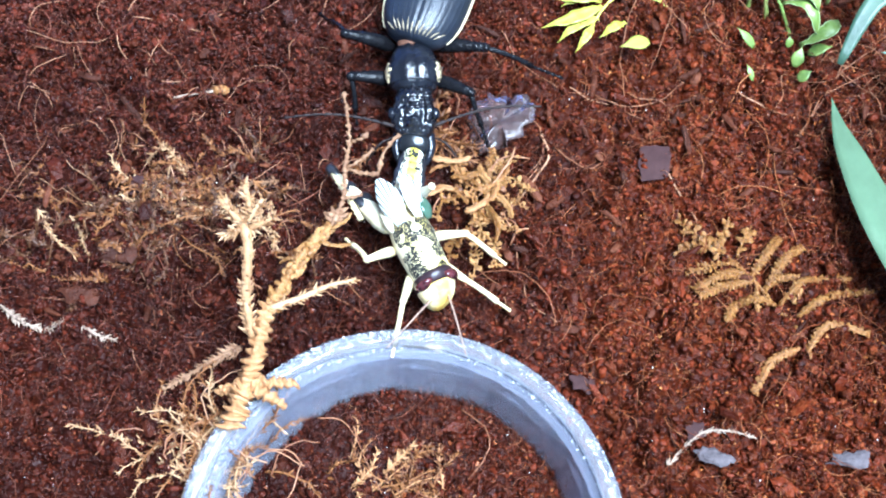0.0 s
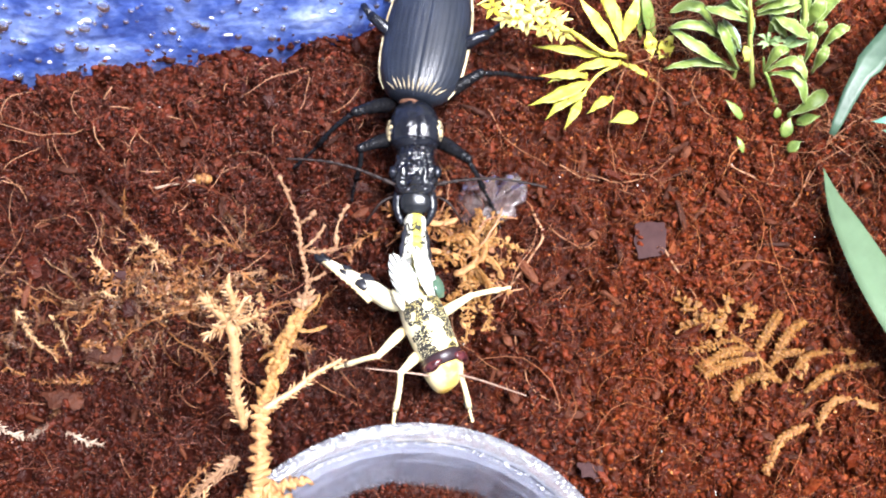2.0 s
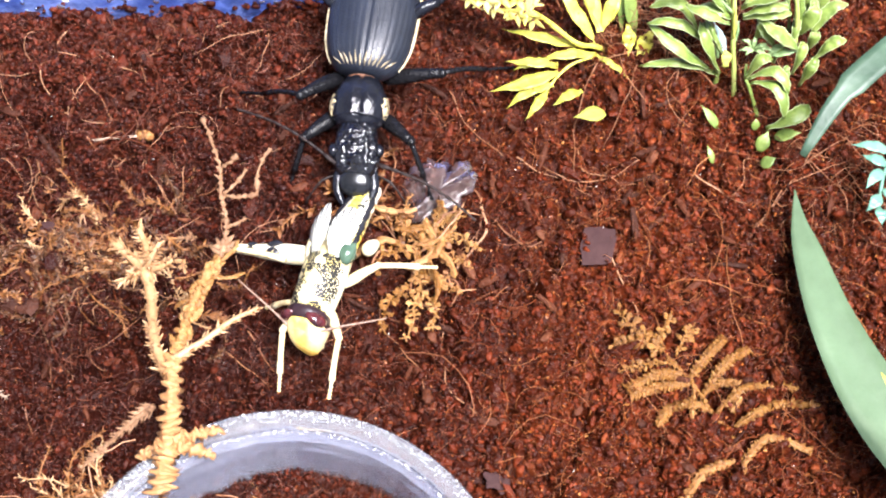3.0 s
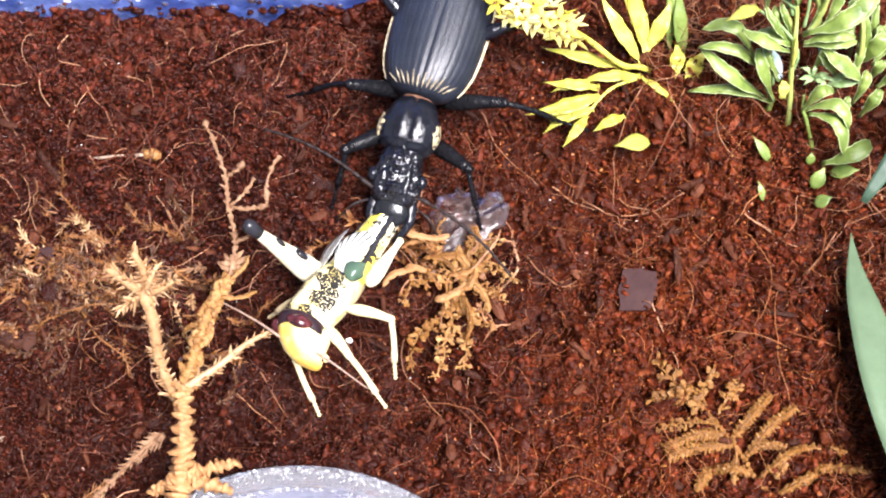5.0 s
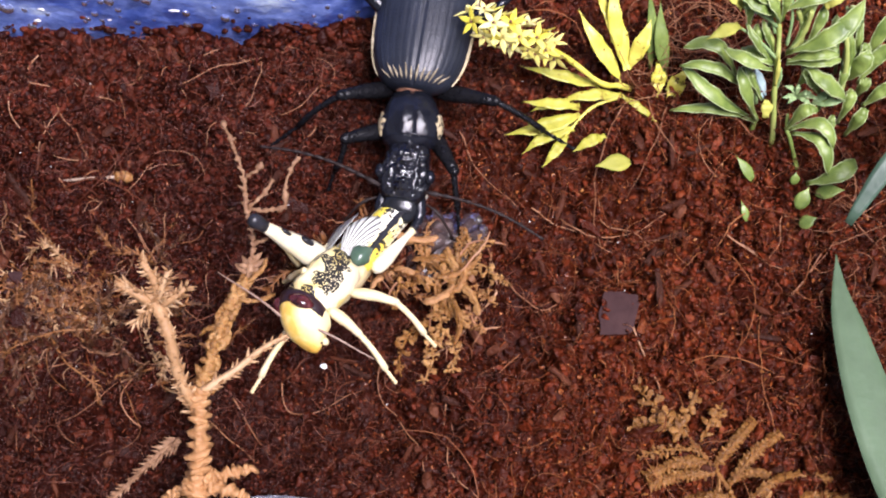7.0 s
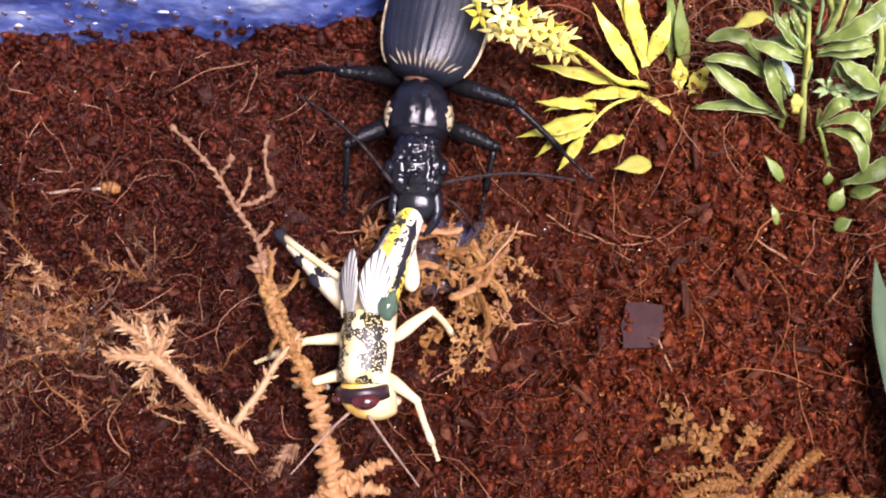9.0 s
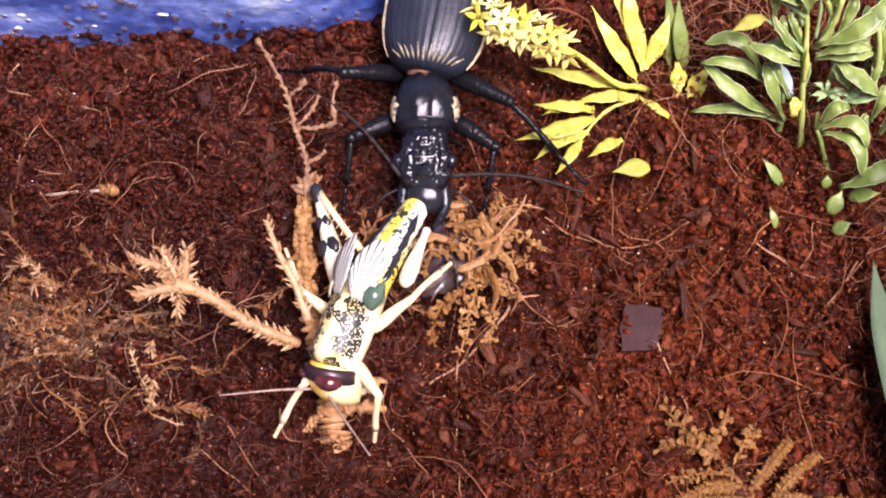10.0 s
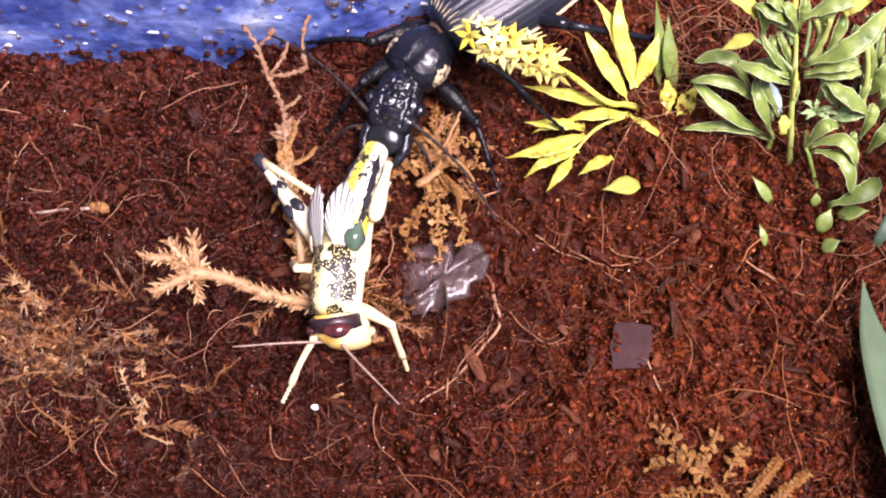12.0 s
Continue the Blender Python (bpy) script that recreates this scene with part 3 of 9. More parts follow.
def build_crumbs(count, seed, size, box, name, label, long=1.6, material=None, hug=False, smooth=True, heaps=0):
    """Loose lumps of the soil: uneven twenty-sided pieces in one mesh."""
    rng = np.random.default_rng(seed)
    f = (1 + 5**0.5) / 2
    ico = np.array([(-1, f, 0), (1, f, 0), (-1, -f, 0), (1, -f, 0), (0, -1, f), (0, 1, f), (0, -1, -f), (0, 1, -f), (f, 0, -1), (f, 0, 1), (-f, 0, -1), (-f, 0, 1)]) / 1.9
    tris = np.array([(0, 11, 5), (0, 5, 1), (0, 1, 7), (0, 7, 10), (0, 10, 11), (1, 5, 9), (5, 11, 4), (11, 10, 2), (10, 7, 6), (7, 1, 8), (3, 9, 4), (3, 4, 2), (3, 2, 6), (3, 6, 8), (3, 8, 9), (4, 9, 5), (2, 4, 11), (6, 2, 10), (8, 6, 7), (9, 8, 1)])
    xs, ys = rng.uniform(box[0], box[1], count), rng.uniform(box[2], box[3], count)
    if hug:
        ys = np.array([wall_line(x) - 0.06 - 0.4 * u * u for x, u in zip(xs, rng.uniform(0, 1, count))])
    up = np.zeros(count)
    if heaps:
        # crumbs stuck together in small mounds
        k = rng.integers(0, heaps, count)
        wide = rng.uniform(0.07, 0.2, heaps)[k]
        dx, dy = rng.normal(0, 1, count) * wide, rng.normal(0, 1, count) * wide * 0.7
        up = 0.9 * wide * np.exp(-0.5 * (dx**2 + dy**2) / wide**2)
        xs, ys = xs[k] + dx, ys[k] + dy
    keep = [(x, y, ground_height(x, y) + u) for x, y, u in zip(xs, ys, up) if y < wall_line(x) - 0.05 and (size < 0.02 or fine_patch(x, y) < abs(math.sin(x * 91.7 + y * 57.3)) + 0.12) and not CUP_R - 0.5 < math.hypot(x - CUP_X, y - CUP_Y) < CUP_R + 0.1]
    c = np.array(keep)
    n = len(c)
    s = size * rng.lognormal(0, 0.5, n)
    s = np.minimum(s, size * 2.6)
    dims = s[:, None] * np.stack([rng.uniform(0.7, long, n), rng.uniform(0.5, 1.0, n), rng.uniform(0.35, 0.8, n)], 1)
    pts = ico[None] * rng.uniform(0.5, 1.3, (n, 12, 1)) * dims[:, None]
    a, b, d = rng.uniform(0, 6.28, n), rng.normal(0, 0.45, n), rng.normal(0, 0.45, n)
    x, y, z = pts[..., 0], pts[..., 1], pts[..., 2]
    y, z = y * np.cos(b)[:, None] - z * np.sin(b)[:, None], y * np.sin(b)[:, None] + z * np.cos(b)[:, None]
    x, z = x * np.cos(d)[:, None] + z * np.sin(d)[:, None], -x * np.sin(d)[:, None] + z * np.cos(d)[:, None]
    x, y = x * np.cos(a)[:, None] - y * np.sin(a)[:, None], x * np.sin(a)[:, None] + y * np.cos(a)[:, None]
    v = np.stack([x + c[:, :1], y + c[:, 1:2], z + c[:, 2:] + (s * rng.uniform(-0.2, 0.5, n))[:, None]], -1).reshape(-1, 3)
    faces = (tris[None] + 12 * np.arange(n)[:, None, None]).reshape(-1, 3)
    me = mesh_of(name, v.tolist(), faces.tolist(), material or CRUMB, smooth=smooth)
    return tagged(new(name, me), label, "soil crumbs", kind="stuff")


def build_fibres(count, seed, rad, length, name, label, material, lift=0.03, box=(-7.5, 8.0, 2.0, 13.2)):
    rnd = random.Random(seed)
    g = Geo()
    for _ in range(count):
        x, y = rnd.uniform(box[0], box[1]), rnd.uniform(box[2], box[3])
        if y > wall_line(x) - 0.2 or CUP_R - 0.4 < math.hypot(x - CUP_X, y - CUP_Y) < CUP_R + 0.3:
            continue
        a, ln = rnd.uniform(0, 6.28), length * rnd.lognormvariate(0, 0.5)
        bend = rnd.uniform(-1.1, 1.1)
        n = 8 if length > 0.2 else 4
        pts = []
        z = ground_height(x, y) + lift + rnd.uniform(0, 0.06)
        arch = rnd.uniform(0.0, 0.2)
        for i in range(n):
            pts.append((x, y, max(z, ground_height(x, y) + 0.02) + arch * math.sin(math.pi * i / (n - 1))))
            a += bend * 0.3 + rnd.uniform(-0.3, 0.3)
            x += math.cos(a) * ln / n
            y += math.sin(a) * ln / n
        r = rad * rnd.uniform(0.6, 1.4)
        g.tube(pts, [r] * (n - 1) + [r * 0.4], seg=3)
    return tagged(part(name, g, material), label, "fibres", kind="stuff")


ground = build_ground()
build_crumbs(60000, 11, 0.037, (-7.8, 8.6, 1.6, 14.4), "soil_crumbs", "fine reddish crumbs of coconut fibre on the soil")
build_crumbs(3400, 12, 0.055, (-7.8, 8.6, 1.6, 14.4), "soil_lumps", "coarser dark red lumps of coir on the soil", 2.2, smooth=False)
build_crumbs(26000, 13, 0.017, (-7.8, 8.6, 3.0, 13.6), "soil_grit", "tiny light orange-brown grains of coir on the soil", 1.4, GRIT, smooth=False)
build_crumbs(7000, 14, 0.036, (-7.8, 8.6, 2.4, 14.0), "soil_flecks", "moist orange-brown flecks of coir on the soil", 1.7, FLECK, smooth=False)
build_crumbs(700, 15, 0.065, (-7.8, 8.6, 2.4, 14.0), "soil_clods", "knobbly reddish clods of coir on the soil", 1.5, FLECK)
build_crumbs(3200, 16, 0.05, (-8.6, 4.0, 0, 1), "wall_clods", "ragged reddish clumps of coir heaped against the blue wall", 1.7, CRUMB, hug=True)
build_crumbs(26000, 17, 0.027, (-7.8, -0.6, 4.4, 12.0), "soil_heaps", "fluffy reddish-brown crumb heaps of damp coir", 1.5, CRUMB, heaps=520)
build_crumbs(5000, 18, 0.027, (0.5, 8.0, 3.0, 11.0), "soil_heaps", "small reddish-brown crumb heaps of coir", 1.5, CRUMB, heaps=120)
build_fibres(6000, 24, 0.011, 0.13, "soil_shreds", "short ragged shreds of coir on the soil", SHRED, 0.02)
build_fibres(8000, 27, 0.0036, 0.19, "soil_fuzz", "fine pinkish fuzz of coconut hairs over damp soil", FUZZ, 0.03, (-7.8, 0.2, 4.0, 12.4))
build_fibres(5000, 28, 0.0034, 0.19, "soil_fuzz", "fine brown fuzz of coconut hairs over the soil", FUZZ, 0.02, (0.0, 8.2, 2.0, 13.2))
build_fibres(80, 29, 0.006, 0.6, "hair_roots", "thin pinkish hair roots tangled over the damp soil", ROOT, 0.08, (-7.6, -1.2, 7.6, 12.2))
build_fibres(4200, 21, 0.0045, 0.42, "soil_fibres", "fine tangled brown coconut fibres on the soil", FIBRE)
build_fibres(150, 22, 0.008, 1.1, "long_fibres", "longer pale brown hair roots lying on the soil", FIBRE, 0.07)
build_fibres(30, 23, 0.0045, 0.7, "hair_roots", "thin curled tan hair roots tangled over the damp soil", ROOT, 0.08, (-7.5, -2.6, 4.6, 8.3))


build_fibres(150, 25, 0.006, 0.7, "pink_roots", "thin curled pinkish roots on the soil behind the plants", ROOT, 0.08, (3.2, 5.2, 11.4, 13.6))
build_fibres(90, 26, 0.006, 0.6, "pink_roots", "thin curled pinkish roots on the soil beside the green plant", ROOT, 0.08, (5.9, 8.0, 8.8, 11.4))


def build_specks():
    rnd = random.Random(77)
    g = Geo()
    # white glints of the soil, put in as tiny white balls
    for _ in range(150):
        x, y = rnd.uniform(-7, 7.5), rnd.uniform(3, 12.6)
        if y > wall_line(x) - 0.3 or abs(math.hypot(x - CUP_X, y - CUP_Y) - CUP_R) < 0.4:
            continue
        r = rnd.uniform(0.005, 0.013)
        g.ball((x, y, ground_height(x, y) + 0.05), r, r * rnd.uniform(0.7, 1.2), r * 0.8, 6)
    tagged(part("glint_specks", g, WHITE), "tiny white specks standing in for glints on the soil", "grains", kind="stuff")


build_specks()


# ---- tub, table, cup ----
def box(name, x0, x1, y0, y1, z0, z1, material, label, category):
    g = Geo()
    g.add([(x, y, z) for z in (z0, z1) for x, y in ((x0, y0), (x1, y0), (x1, y1), (x0, y1))], [(0, 3, 2, 1), (4, 5, 6, 7), (0, 1, 5, 4), (1, 2, 6, 5), (2, 3, 7, 6), (3, 0, 4, 7)])
    return tagged(part(name, g, material, smooth=False), label, category, kind="structure")


def build_tub():
    g = Geo()
    xs = [-19 + 0.25 * i for i in range(153)]
    zs = [-2, 0, 0.6, 1.2, 1.8, 2.4, 3.0, 3.6]

    def skin(off):
        return [(x, wall_line(x) + off + 0.06 * noise.noise(Vector((x * 0.6, z * 0.9, 1))), z) for z in zs for x in xs]

    a, b = skin(0), skin(0.3)
    k, n = len(xs), len(a)
    f = [(j * k + i, j * k + i + 1, (j + 1) * k + i + 1, (j + 1) * k + i) for j in range(len(zs) - 1) for i in range(k - 1)]
    g.add(a, f)
    g.add(b, [tuple(reversed(q)) for q in f])
    top = (len(zs) - 1) * k
    g.f += [(top + i, top + i + 1, n + top + i + 1, n + top + i) for i in range(k - 1)]
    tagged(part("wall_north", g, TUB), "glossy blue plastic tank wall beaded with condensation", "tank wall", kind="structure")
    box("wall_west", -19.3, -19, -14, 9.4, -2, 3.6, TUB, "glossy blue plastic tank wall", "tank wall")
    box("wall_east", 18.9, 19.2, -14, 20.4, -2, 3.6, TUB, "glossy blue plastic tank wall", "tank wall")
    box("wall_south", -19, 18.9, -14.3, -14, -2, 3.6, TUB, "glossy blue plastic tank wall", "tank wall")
    box("floor", -145, 215, -150, 200, -5, -2.01, TABLE, "brown wooden table top under the tank", "table top")
    # unseen room added to shape light and reflections: plain walls, ceiling with roof window
    wx, wy, wr = UNSEEN_WINDOW.x * 100, UNSEEN_WINDOW.y * 100, 56
    box("wall_unseen_west", -150, -145, -150, 200, -5, 190, PLASTER, "plain grey-blue wall of an added, unseen room", "wall")
    box("wall_unseen_east", 215, 220, -150, 200, -5, 190, PLASTER, "plain grey-blue wall of an added, unseen room", "wall")
    box("wall_unseen_south", -145, 215, -155, -150, -5, 190, PLASTER, "plain grey-blue wall of an added, unseen room", "wall")
    box("wall_unseen_north", -145, 215, 200, 205, -5, 190, PLASTER, "plain grey-blue wall of an added, unseen room", "wall")
    g = Geo()
    for x0, x1, y0, y1 in ((-150, wx - wr, -155, 205), (wx + wr, 220, -155, 205), (wx - wr, wx + wr, -155, wy - wr), (wx - wr, wx + wr, wy + wr, 205)):
        g.add([(x, y, z) for z in (190.3, 198) for x, y in ((x0, y0), (x1, y0), (x1, y1), (x0, y1))], [(0, 3, 2, 1), (4, 5, 6, 7), (0, 1, 5, 4), (1, 2, 6, 5), (2, 3, 7, 6), (3, 0, 4, 7)])
    tagged(part("ceiling", g, PLASTER, smooth=False), "plain grey-blue ceiling of an added, unseen room with a square roof window", "ceiling", kind="structure")
    rnd = random.Random(5)
    g = Geo()
    for _ in range(260):
        x, z = rnd.uniform(-8, 1.0), rnd.uniform(0.1, 2.6)
        r = min(0.13, 0.042 * rnd.lognormvariate(0, 0.55))
        g.ball((x, wall_line(x) + 0.06 * noise.noise(Vector((x * 0.6, z * 0.9, 1))) - 0.2 * r, z), r, r * 0.6, r * rnd.uniform(0.9, 1.5), 8)
    tagged(part("water_droplets", g, DROP), "clear condensation droplets on the blue tank wall", "droplets", kind="stuff")
    g = Geo()
    for _ in range(240):
        x, z = rnd.uniform(-9, 6.0), abs(rnd.gauss(0, 0.14)) + 0.02
        r = rnd.uniform(0.015, 0.05) * (1.2 if z < 0.25 else 0.7)
        g.ball((x, wall_line(x) + 0.06 * noise.noise(Vector((x * 0.6, z * 0.9, 1))) - 0.4 * r, z), r * rnd.uniform(0.8, 1.8), r, r * rnd.uniform(0.6, 1.2), 6, warp=lambda p: p + Vector((0.02 * noise.noise(p * 40), 0, 0.02 * noise.noise(p * 43))))
    tagged(part("wall_crumbs", g, CRUMB), "soil crumbs clinging to the foot of the blue wall", "soil crumbs", kind="stuff")
    # the wall's white reflections, put in as flat white blobs
    g = Geo()
    for _ in range(26):
        x, z = rnd.uniform(-8, 1.0), rnd.uniform(0.2, 2.4)
        r = rnd.uniform(0.02, 0.06)
        g.ball((x, wall_line(x) + 0.06 * noise.noise(Vector((x * 0.6, z * 0.9, 1))), z), r * rnd.uniform(1, 1.8), 0.02, r * rnd.uniform(0.5, 0.9), 10, warp=lambda p: p + Vector((0.03 * noise.noise(p * 17), 0, 0.03 * noise.noise(p * 19))))
    tagged(part("wall_glints", g, WHITE), "flat white blobs standing in for reflections on the blue tank wall", "specks", kind="stuff")


def build_cup():
    cup = thing("plastic_cup", "clear plastic cup sunk to its rim in the soil", "cup", at(CUP_X, CUP_Y, 0))

    def lathe(prof, seg=96, wob=0.0, tilt=0.0):
        g = Geo()
        k = len(prof)
        for i in range(seg):
            a = 2 * math.pi * i / seg
            for r, z in prof:
                q = r - (tilt * abs(math.sin(i * 7.3)) if z < 0.2 else 0)
                g.v.append((q * math.cos(a), q * math.sin(a), z + wob * math.sin(3 * a)))
        g.f = [(i * k + j, ((i + 1) % seg) * k + j, ((i + 1) % seg) * k + (j + 1) % k, i * k + (j + 1) % k) for i in range(seg) for j in range(k)]
        return g

    R = CUP_R
    part("rim", lathe([(R, 0.40), (R + 0.02, 0.5), (R - 0.02, 0.56), (R - 0.12, 0.58), (R - 0.22, 0.55), (R - 0.25, 0.47), (R - 0.2, 0.42), (R - 0.1, 0.43)]), RIM, cup, "rounded clear plastic rim, scuffed and dusty")
    part("wall", lathe([(R - 0.22, 0.44), (R - 0.36, 0.30), (R - 0.40, 0.05), (R - 0.75, -1.9), (R - 0.68, -1.9), (R - 0.33, 0.05), (R - 0.29, 0.28), (R - 0.16, 0.41)], 34, tilt=0.05), CUP, cup, "clear tapering plastic side wall in flat panels", smooth=False)
    # dust stuck on the rim
    rnd = random.Random(9)
    g = Geo()
    for _ in range(1100):
        a, r = rnd.gauss(1.75, 0.75), R - rnd.choice((rnd.uniform(0.0, 0.1), rnd.uniform(0.24, 0.3)))
        z = 0.57 if r > R - 0.2 else 0.44
        s = 0.006 * rnd.lognormvariate(0, 0.45)
        g.ball((r * math.cos(a), r * math.sin(a), z), s, s, s * 0.6, 4)
    tagged(part("rim_dust", g, WHITE, cup), "fine white dust and droplets on the rim", kind="stuff")


build_tub()
build_cup()


# ---- plants ----
def lance(parent, name, base, tip, w, material, label="", arch=0.12, fold=0.3, thick=0.03, foot=0.3, sway=None, rim=None, wavy=0.04, blunt=1.35):
    """A lance-shaped plastic leaf: narrow foot, widest before its middle, drawn out to a fine tip, creased along the midrib."""
    k = len(parent.children)
    sway = 0.07 * math.sin(k * 2.7) if sway is None else sway
    n = 14
    pts = bow(base, tip, n, arch, sway)
    ws = []
    for i in range(n + 1):
        t = i / n
        body = math.sin(math.pi * t**(0.8 if blunt > 1 else 1.15)) ** (1.0 if t < 0.45 else blunt)
        ws.append(w * max(0.03, body, foot * (1 - t / 0.4)) * (1 + wavy * math.sin(i * 2.3 + k)))
    pts = [q + Vector((0, 0, 0.25 * wavy * math.sin(i * 1.4 + k))) for i, q in enumerate(pts)]
    g = Geo()
    g.blade(pts, ws, thick, cup=fold)
    leaf = part(name, g, material, parent, label)
    if rim:
        g = Geo()
        for s in (-1, 1):
            line = []
            for i, q in enumerate(pts):
                d = (pts[min(i + 1, n)] - pts[max(i - 1, 0)]).normalized()
                e = d.cross(Vector((0, 0, 1))).normalized()
                line.append(q + e * s * ws[i] * 0.98 + e.cross(d) * (ws[i] * fold + 0.003))
            g.tube(line, [0.0075 * (1 + 0.3 * math.sin(i * 2.9 + k)) for i in range(n)] + [0.003], 5)
        part("leaf_edge", g, rim, leaf, "pale leaf edge")
    return leaf


def stem_part(parent, line, radius, material, label, o, name="stem"):
    g = Geo()
    pts = spline([Vector(q) - o for q in line])
    g.tube(pts, [radius * (1.15 - 0.4 * i / len(pts) + 0.1 * math.sin(i * 1.3)) for i in range(len(pts))], 8)
    return part(name, g, material, parent, label)


def build_green_plant():
    plant = thing("artificial_plant", "green plastic succulent plant with narrow pointed leaves", "plant", at(5.0, 11.0, 0))
    o = Vector((5.0, 11.0, 0))
    stem_part(plant, ((5.23, 11.11, 0.0), (5.11, 11.36, 0.5), (4.99, 11.59, 0.95), (4.88, 11.98, 1.5), (4.77, 12.19, 1.85), (4.68, 12.38, 2.2)), 0.036, LEAF_STEM, "thick upright yellow-green plastic stem", o)
    stem_part(plant, ((4.93, 11.37, 0.0), (4.89, 11.43, 0.3), (4.66, 11.57, 0.75), (4.54, 11.82, 1.0)), 0.04, LEAF, "green plastic side stem", o)
    stem_part(plant, ((5.61, 10.81, 0.0), (5.35, 11.07, 0.5), (5.27, 11.17, 0.6), (5.24, 11.33, 0.75)), 0.028, LEAF, "green plastic side stem", o)
    # foot x, y, z, tip x, y, z, half width
    low = (
        (4.90, 11.39, 0.25, 3.69, 11.35, 0.35, 0.079), (4.83, 11.42, 0.30, 3.73, 11.81, 0.85, 0.113), (4.69, 11.60, 0.70, 3.69, 11.75, 0.95, 0.095),
        (4.47, 11.76, 0.85, 3.70, 11.97, 1.05, 0.112), (4.91, 11.37, 0.35, 4.46, 11.76, 1.10, 0.098), (4.88, 11.74, 1.15, 4.20, 11.89, 1.30, 0.103),
        (4.88, 11.51, 0.70, 4.57, 11.87, 1.00, 0.052), (5.27, 11.17, 0.60, 5.57, 11.31, 0.95, 0.097), (5.32, 11.17, 0.60, 5.89, 10.92, 0.70, 0.105),
        (5.37, 11.13, 0.55, 5.90, 10.63, 0.45, 0.106), (5.70, 10.57, 0.18, 6.27, 10.93, 0.40, 0.134), (6.05, 11.50, 0.30, 6.09, 11.83, 0.70, 0.078))
    high = (
        (4.87, 11.81, 1.20, 4.39, 12.08, 1.70, 0.058), (4.84, 11.93, 1.30, 4.60, 12.16, 1.70, 0.047), (4.76, 12.20, 1.80, 4.21, 12.25, 2.10, 0.106),
        (4.85, 12.25, 1.85, 5.47, 12.42, 2.10, 0.113), (5.04, 11.94, 1.30, 5.87, 12.52, 1.90, 0.141), (5.06, 11.97, 1.35, 5.10, 12.33, 1.80, 0.044),
        (5.26, 12.02, 1.50, 5.35, 12.38, 1.90, 0.074), (5.10, 11.90, 1.10, 5.80, 11.99, 1.20, 0.118), (5.33, 11.90, 1.10, 5.98, 11.57, 0.90, 0.126),
        (4.81, 12.13, 1.75, 4.52, 12.25, 2.20, 0.089), (4.84, 12.18, 1.75, 4.78, 12.34, 2.20, 0.071), (4.63, 12.26, 1.90, 4.32, 12.30, 2.20, 0.107), (5.06, 12.23, 1.70, 5.14, 12.44, 2.10, 0.086),
        (5.08, 11.88, 1.20, 5.71, 11.94, 1.40, 0.100), (5.34, 11.92, 1.10, 5.94, 11.56, 0.90, 0.120), (5.07, 11.94, 1.35, 5.75, 12.31, 1.80, 0.140), (4.98, 11.85, 1.10, 4.43, 11.94, 1.30, 0.110), (6.00, 12.29, 0.80, 5.98, 11.87, 0.60, 0.070),
        (4.71, 11.94, 1.25, 4.55, 12.15, 1.60, 0.071), (4.43, 12.11, 1.65, 4.26, 12.26, 2.00, 0.107))
    back = (
        (5.95, 11.22, 0.20, 5.90, 11.45, 0.60, 0.064), (6.18, 11.35, 0.25, 6.30, 11.57, 0.70, 0.092), (6.04, 11.97, 0.40, 5.81, 12.40, 1.30, 0.063),
        (6.04, 12.04, 0.45, 6.20, 12.26, 1.10, 0.134), (5.83, 12.29, 0.70, 5.66, 12.38, 1.20, 0.070), (6.22, 12.24, 0.50, 6.08, 12.61, 1.20, 0.056),
        (5.65, 11.89, 0.70, 5.22, 12.15, 1.40, 0.062), (5.58, 12.00, 0.70, 5.76, 12.14, 1.20, 0.084), (5.48, 11.87, 0.70, 5.45, 12.04, 1.10, 0.091),
        (6.30, 12.10, 0.40, 6.75, 12.45, 0.90, 0.11), (6.40, 11.80, 0.30, 6.80, 12.00, 0.60, 0.10), (6.35, 12.40, 0.40, 6.60, 12.95, 1.10, 0.10),
        (5.66, 12.30, 1.10, 5.63, 12.46, 1.50, 0.064), (5.90, 12.39, 1.00, 5.74, 12.51, 1.70, 0.086), (6.29, 12.18, 0.50, 6.15, 12.36, 1.10, 0.089), (5.75, 11.70, 0.60, 5.34, 11.92, 1.00, 0.093),
        (5.36, 11.76, 0.70, 5.38, 11.91, 1.10, 0.071), (6.24, 11.86, 0.40, 6.25, 11.97, 0.80, 0.086), (5.71, 11.55, 0.50, 5.72, 11.67, 0.80, 0.071))
    for rows, arch in ((low, 0.14), (high, 0.08), (back, 0.1)):
        for bx, by, bz, tx, ty, tz, w in rows:
            lance(plant, "leaf", Vector((bx, by, bz)) - o, Vector((tx, ty, tz)) - o, w * 0.92, LEAF, arch=arch * 1.4, fold=0.45, thick=0.075, blunt=0.75, rim=LEAF_RIM, wavy=0.06, sway=0.2 * math.sin(7.1 * bx + 3.3 * ty))
    for bx, by, bz, tx, ty, tz, w in ((4.27, 12.21, 1.90, 3.83, 12.29, 2.10, 0.126), (4.29, 12.03, 1.70, 3.88, 11.78, 1.70, 0.094), (4.89, 11.17, 0.90, 4.85, 11.38, 1.00, 0.076), (4.97, 11.58, 1.05, 4.91, 11.88, 1.40, 0.034), (5.32, 12.28, 2.00, 5.62, 12.45, 2.10, 0.086), (4.69, 12.20, 2.00, 4.65, 12.34, 2.20, 0.039)):
        lance(plant, "bud", Vector((bx, by, bz)) - o, Vector((tx, ty, tz)) - o, w, YGREEN, "yellow-green plastic bud", arch=0.06, fold=0.5, thick=0.045, foot=0.7)
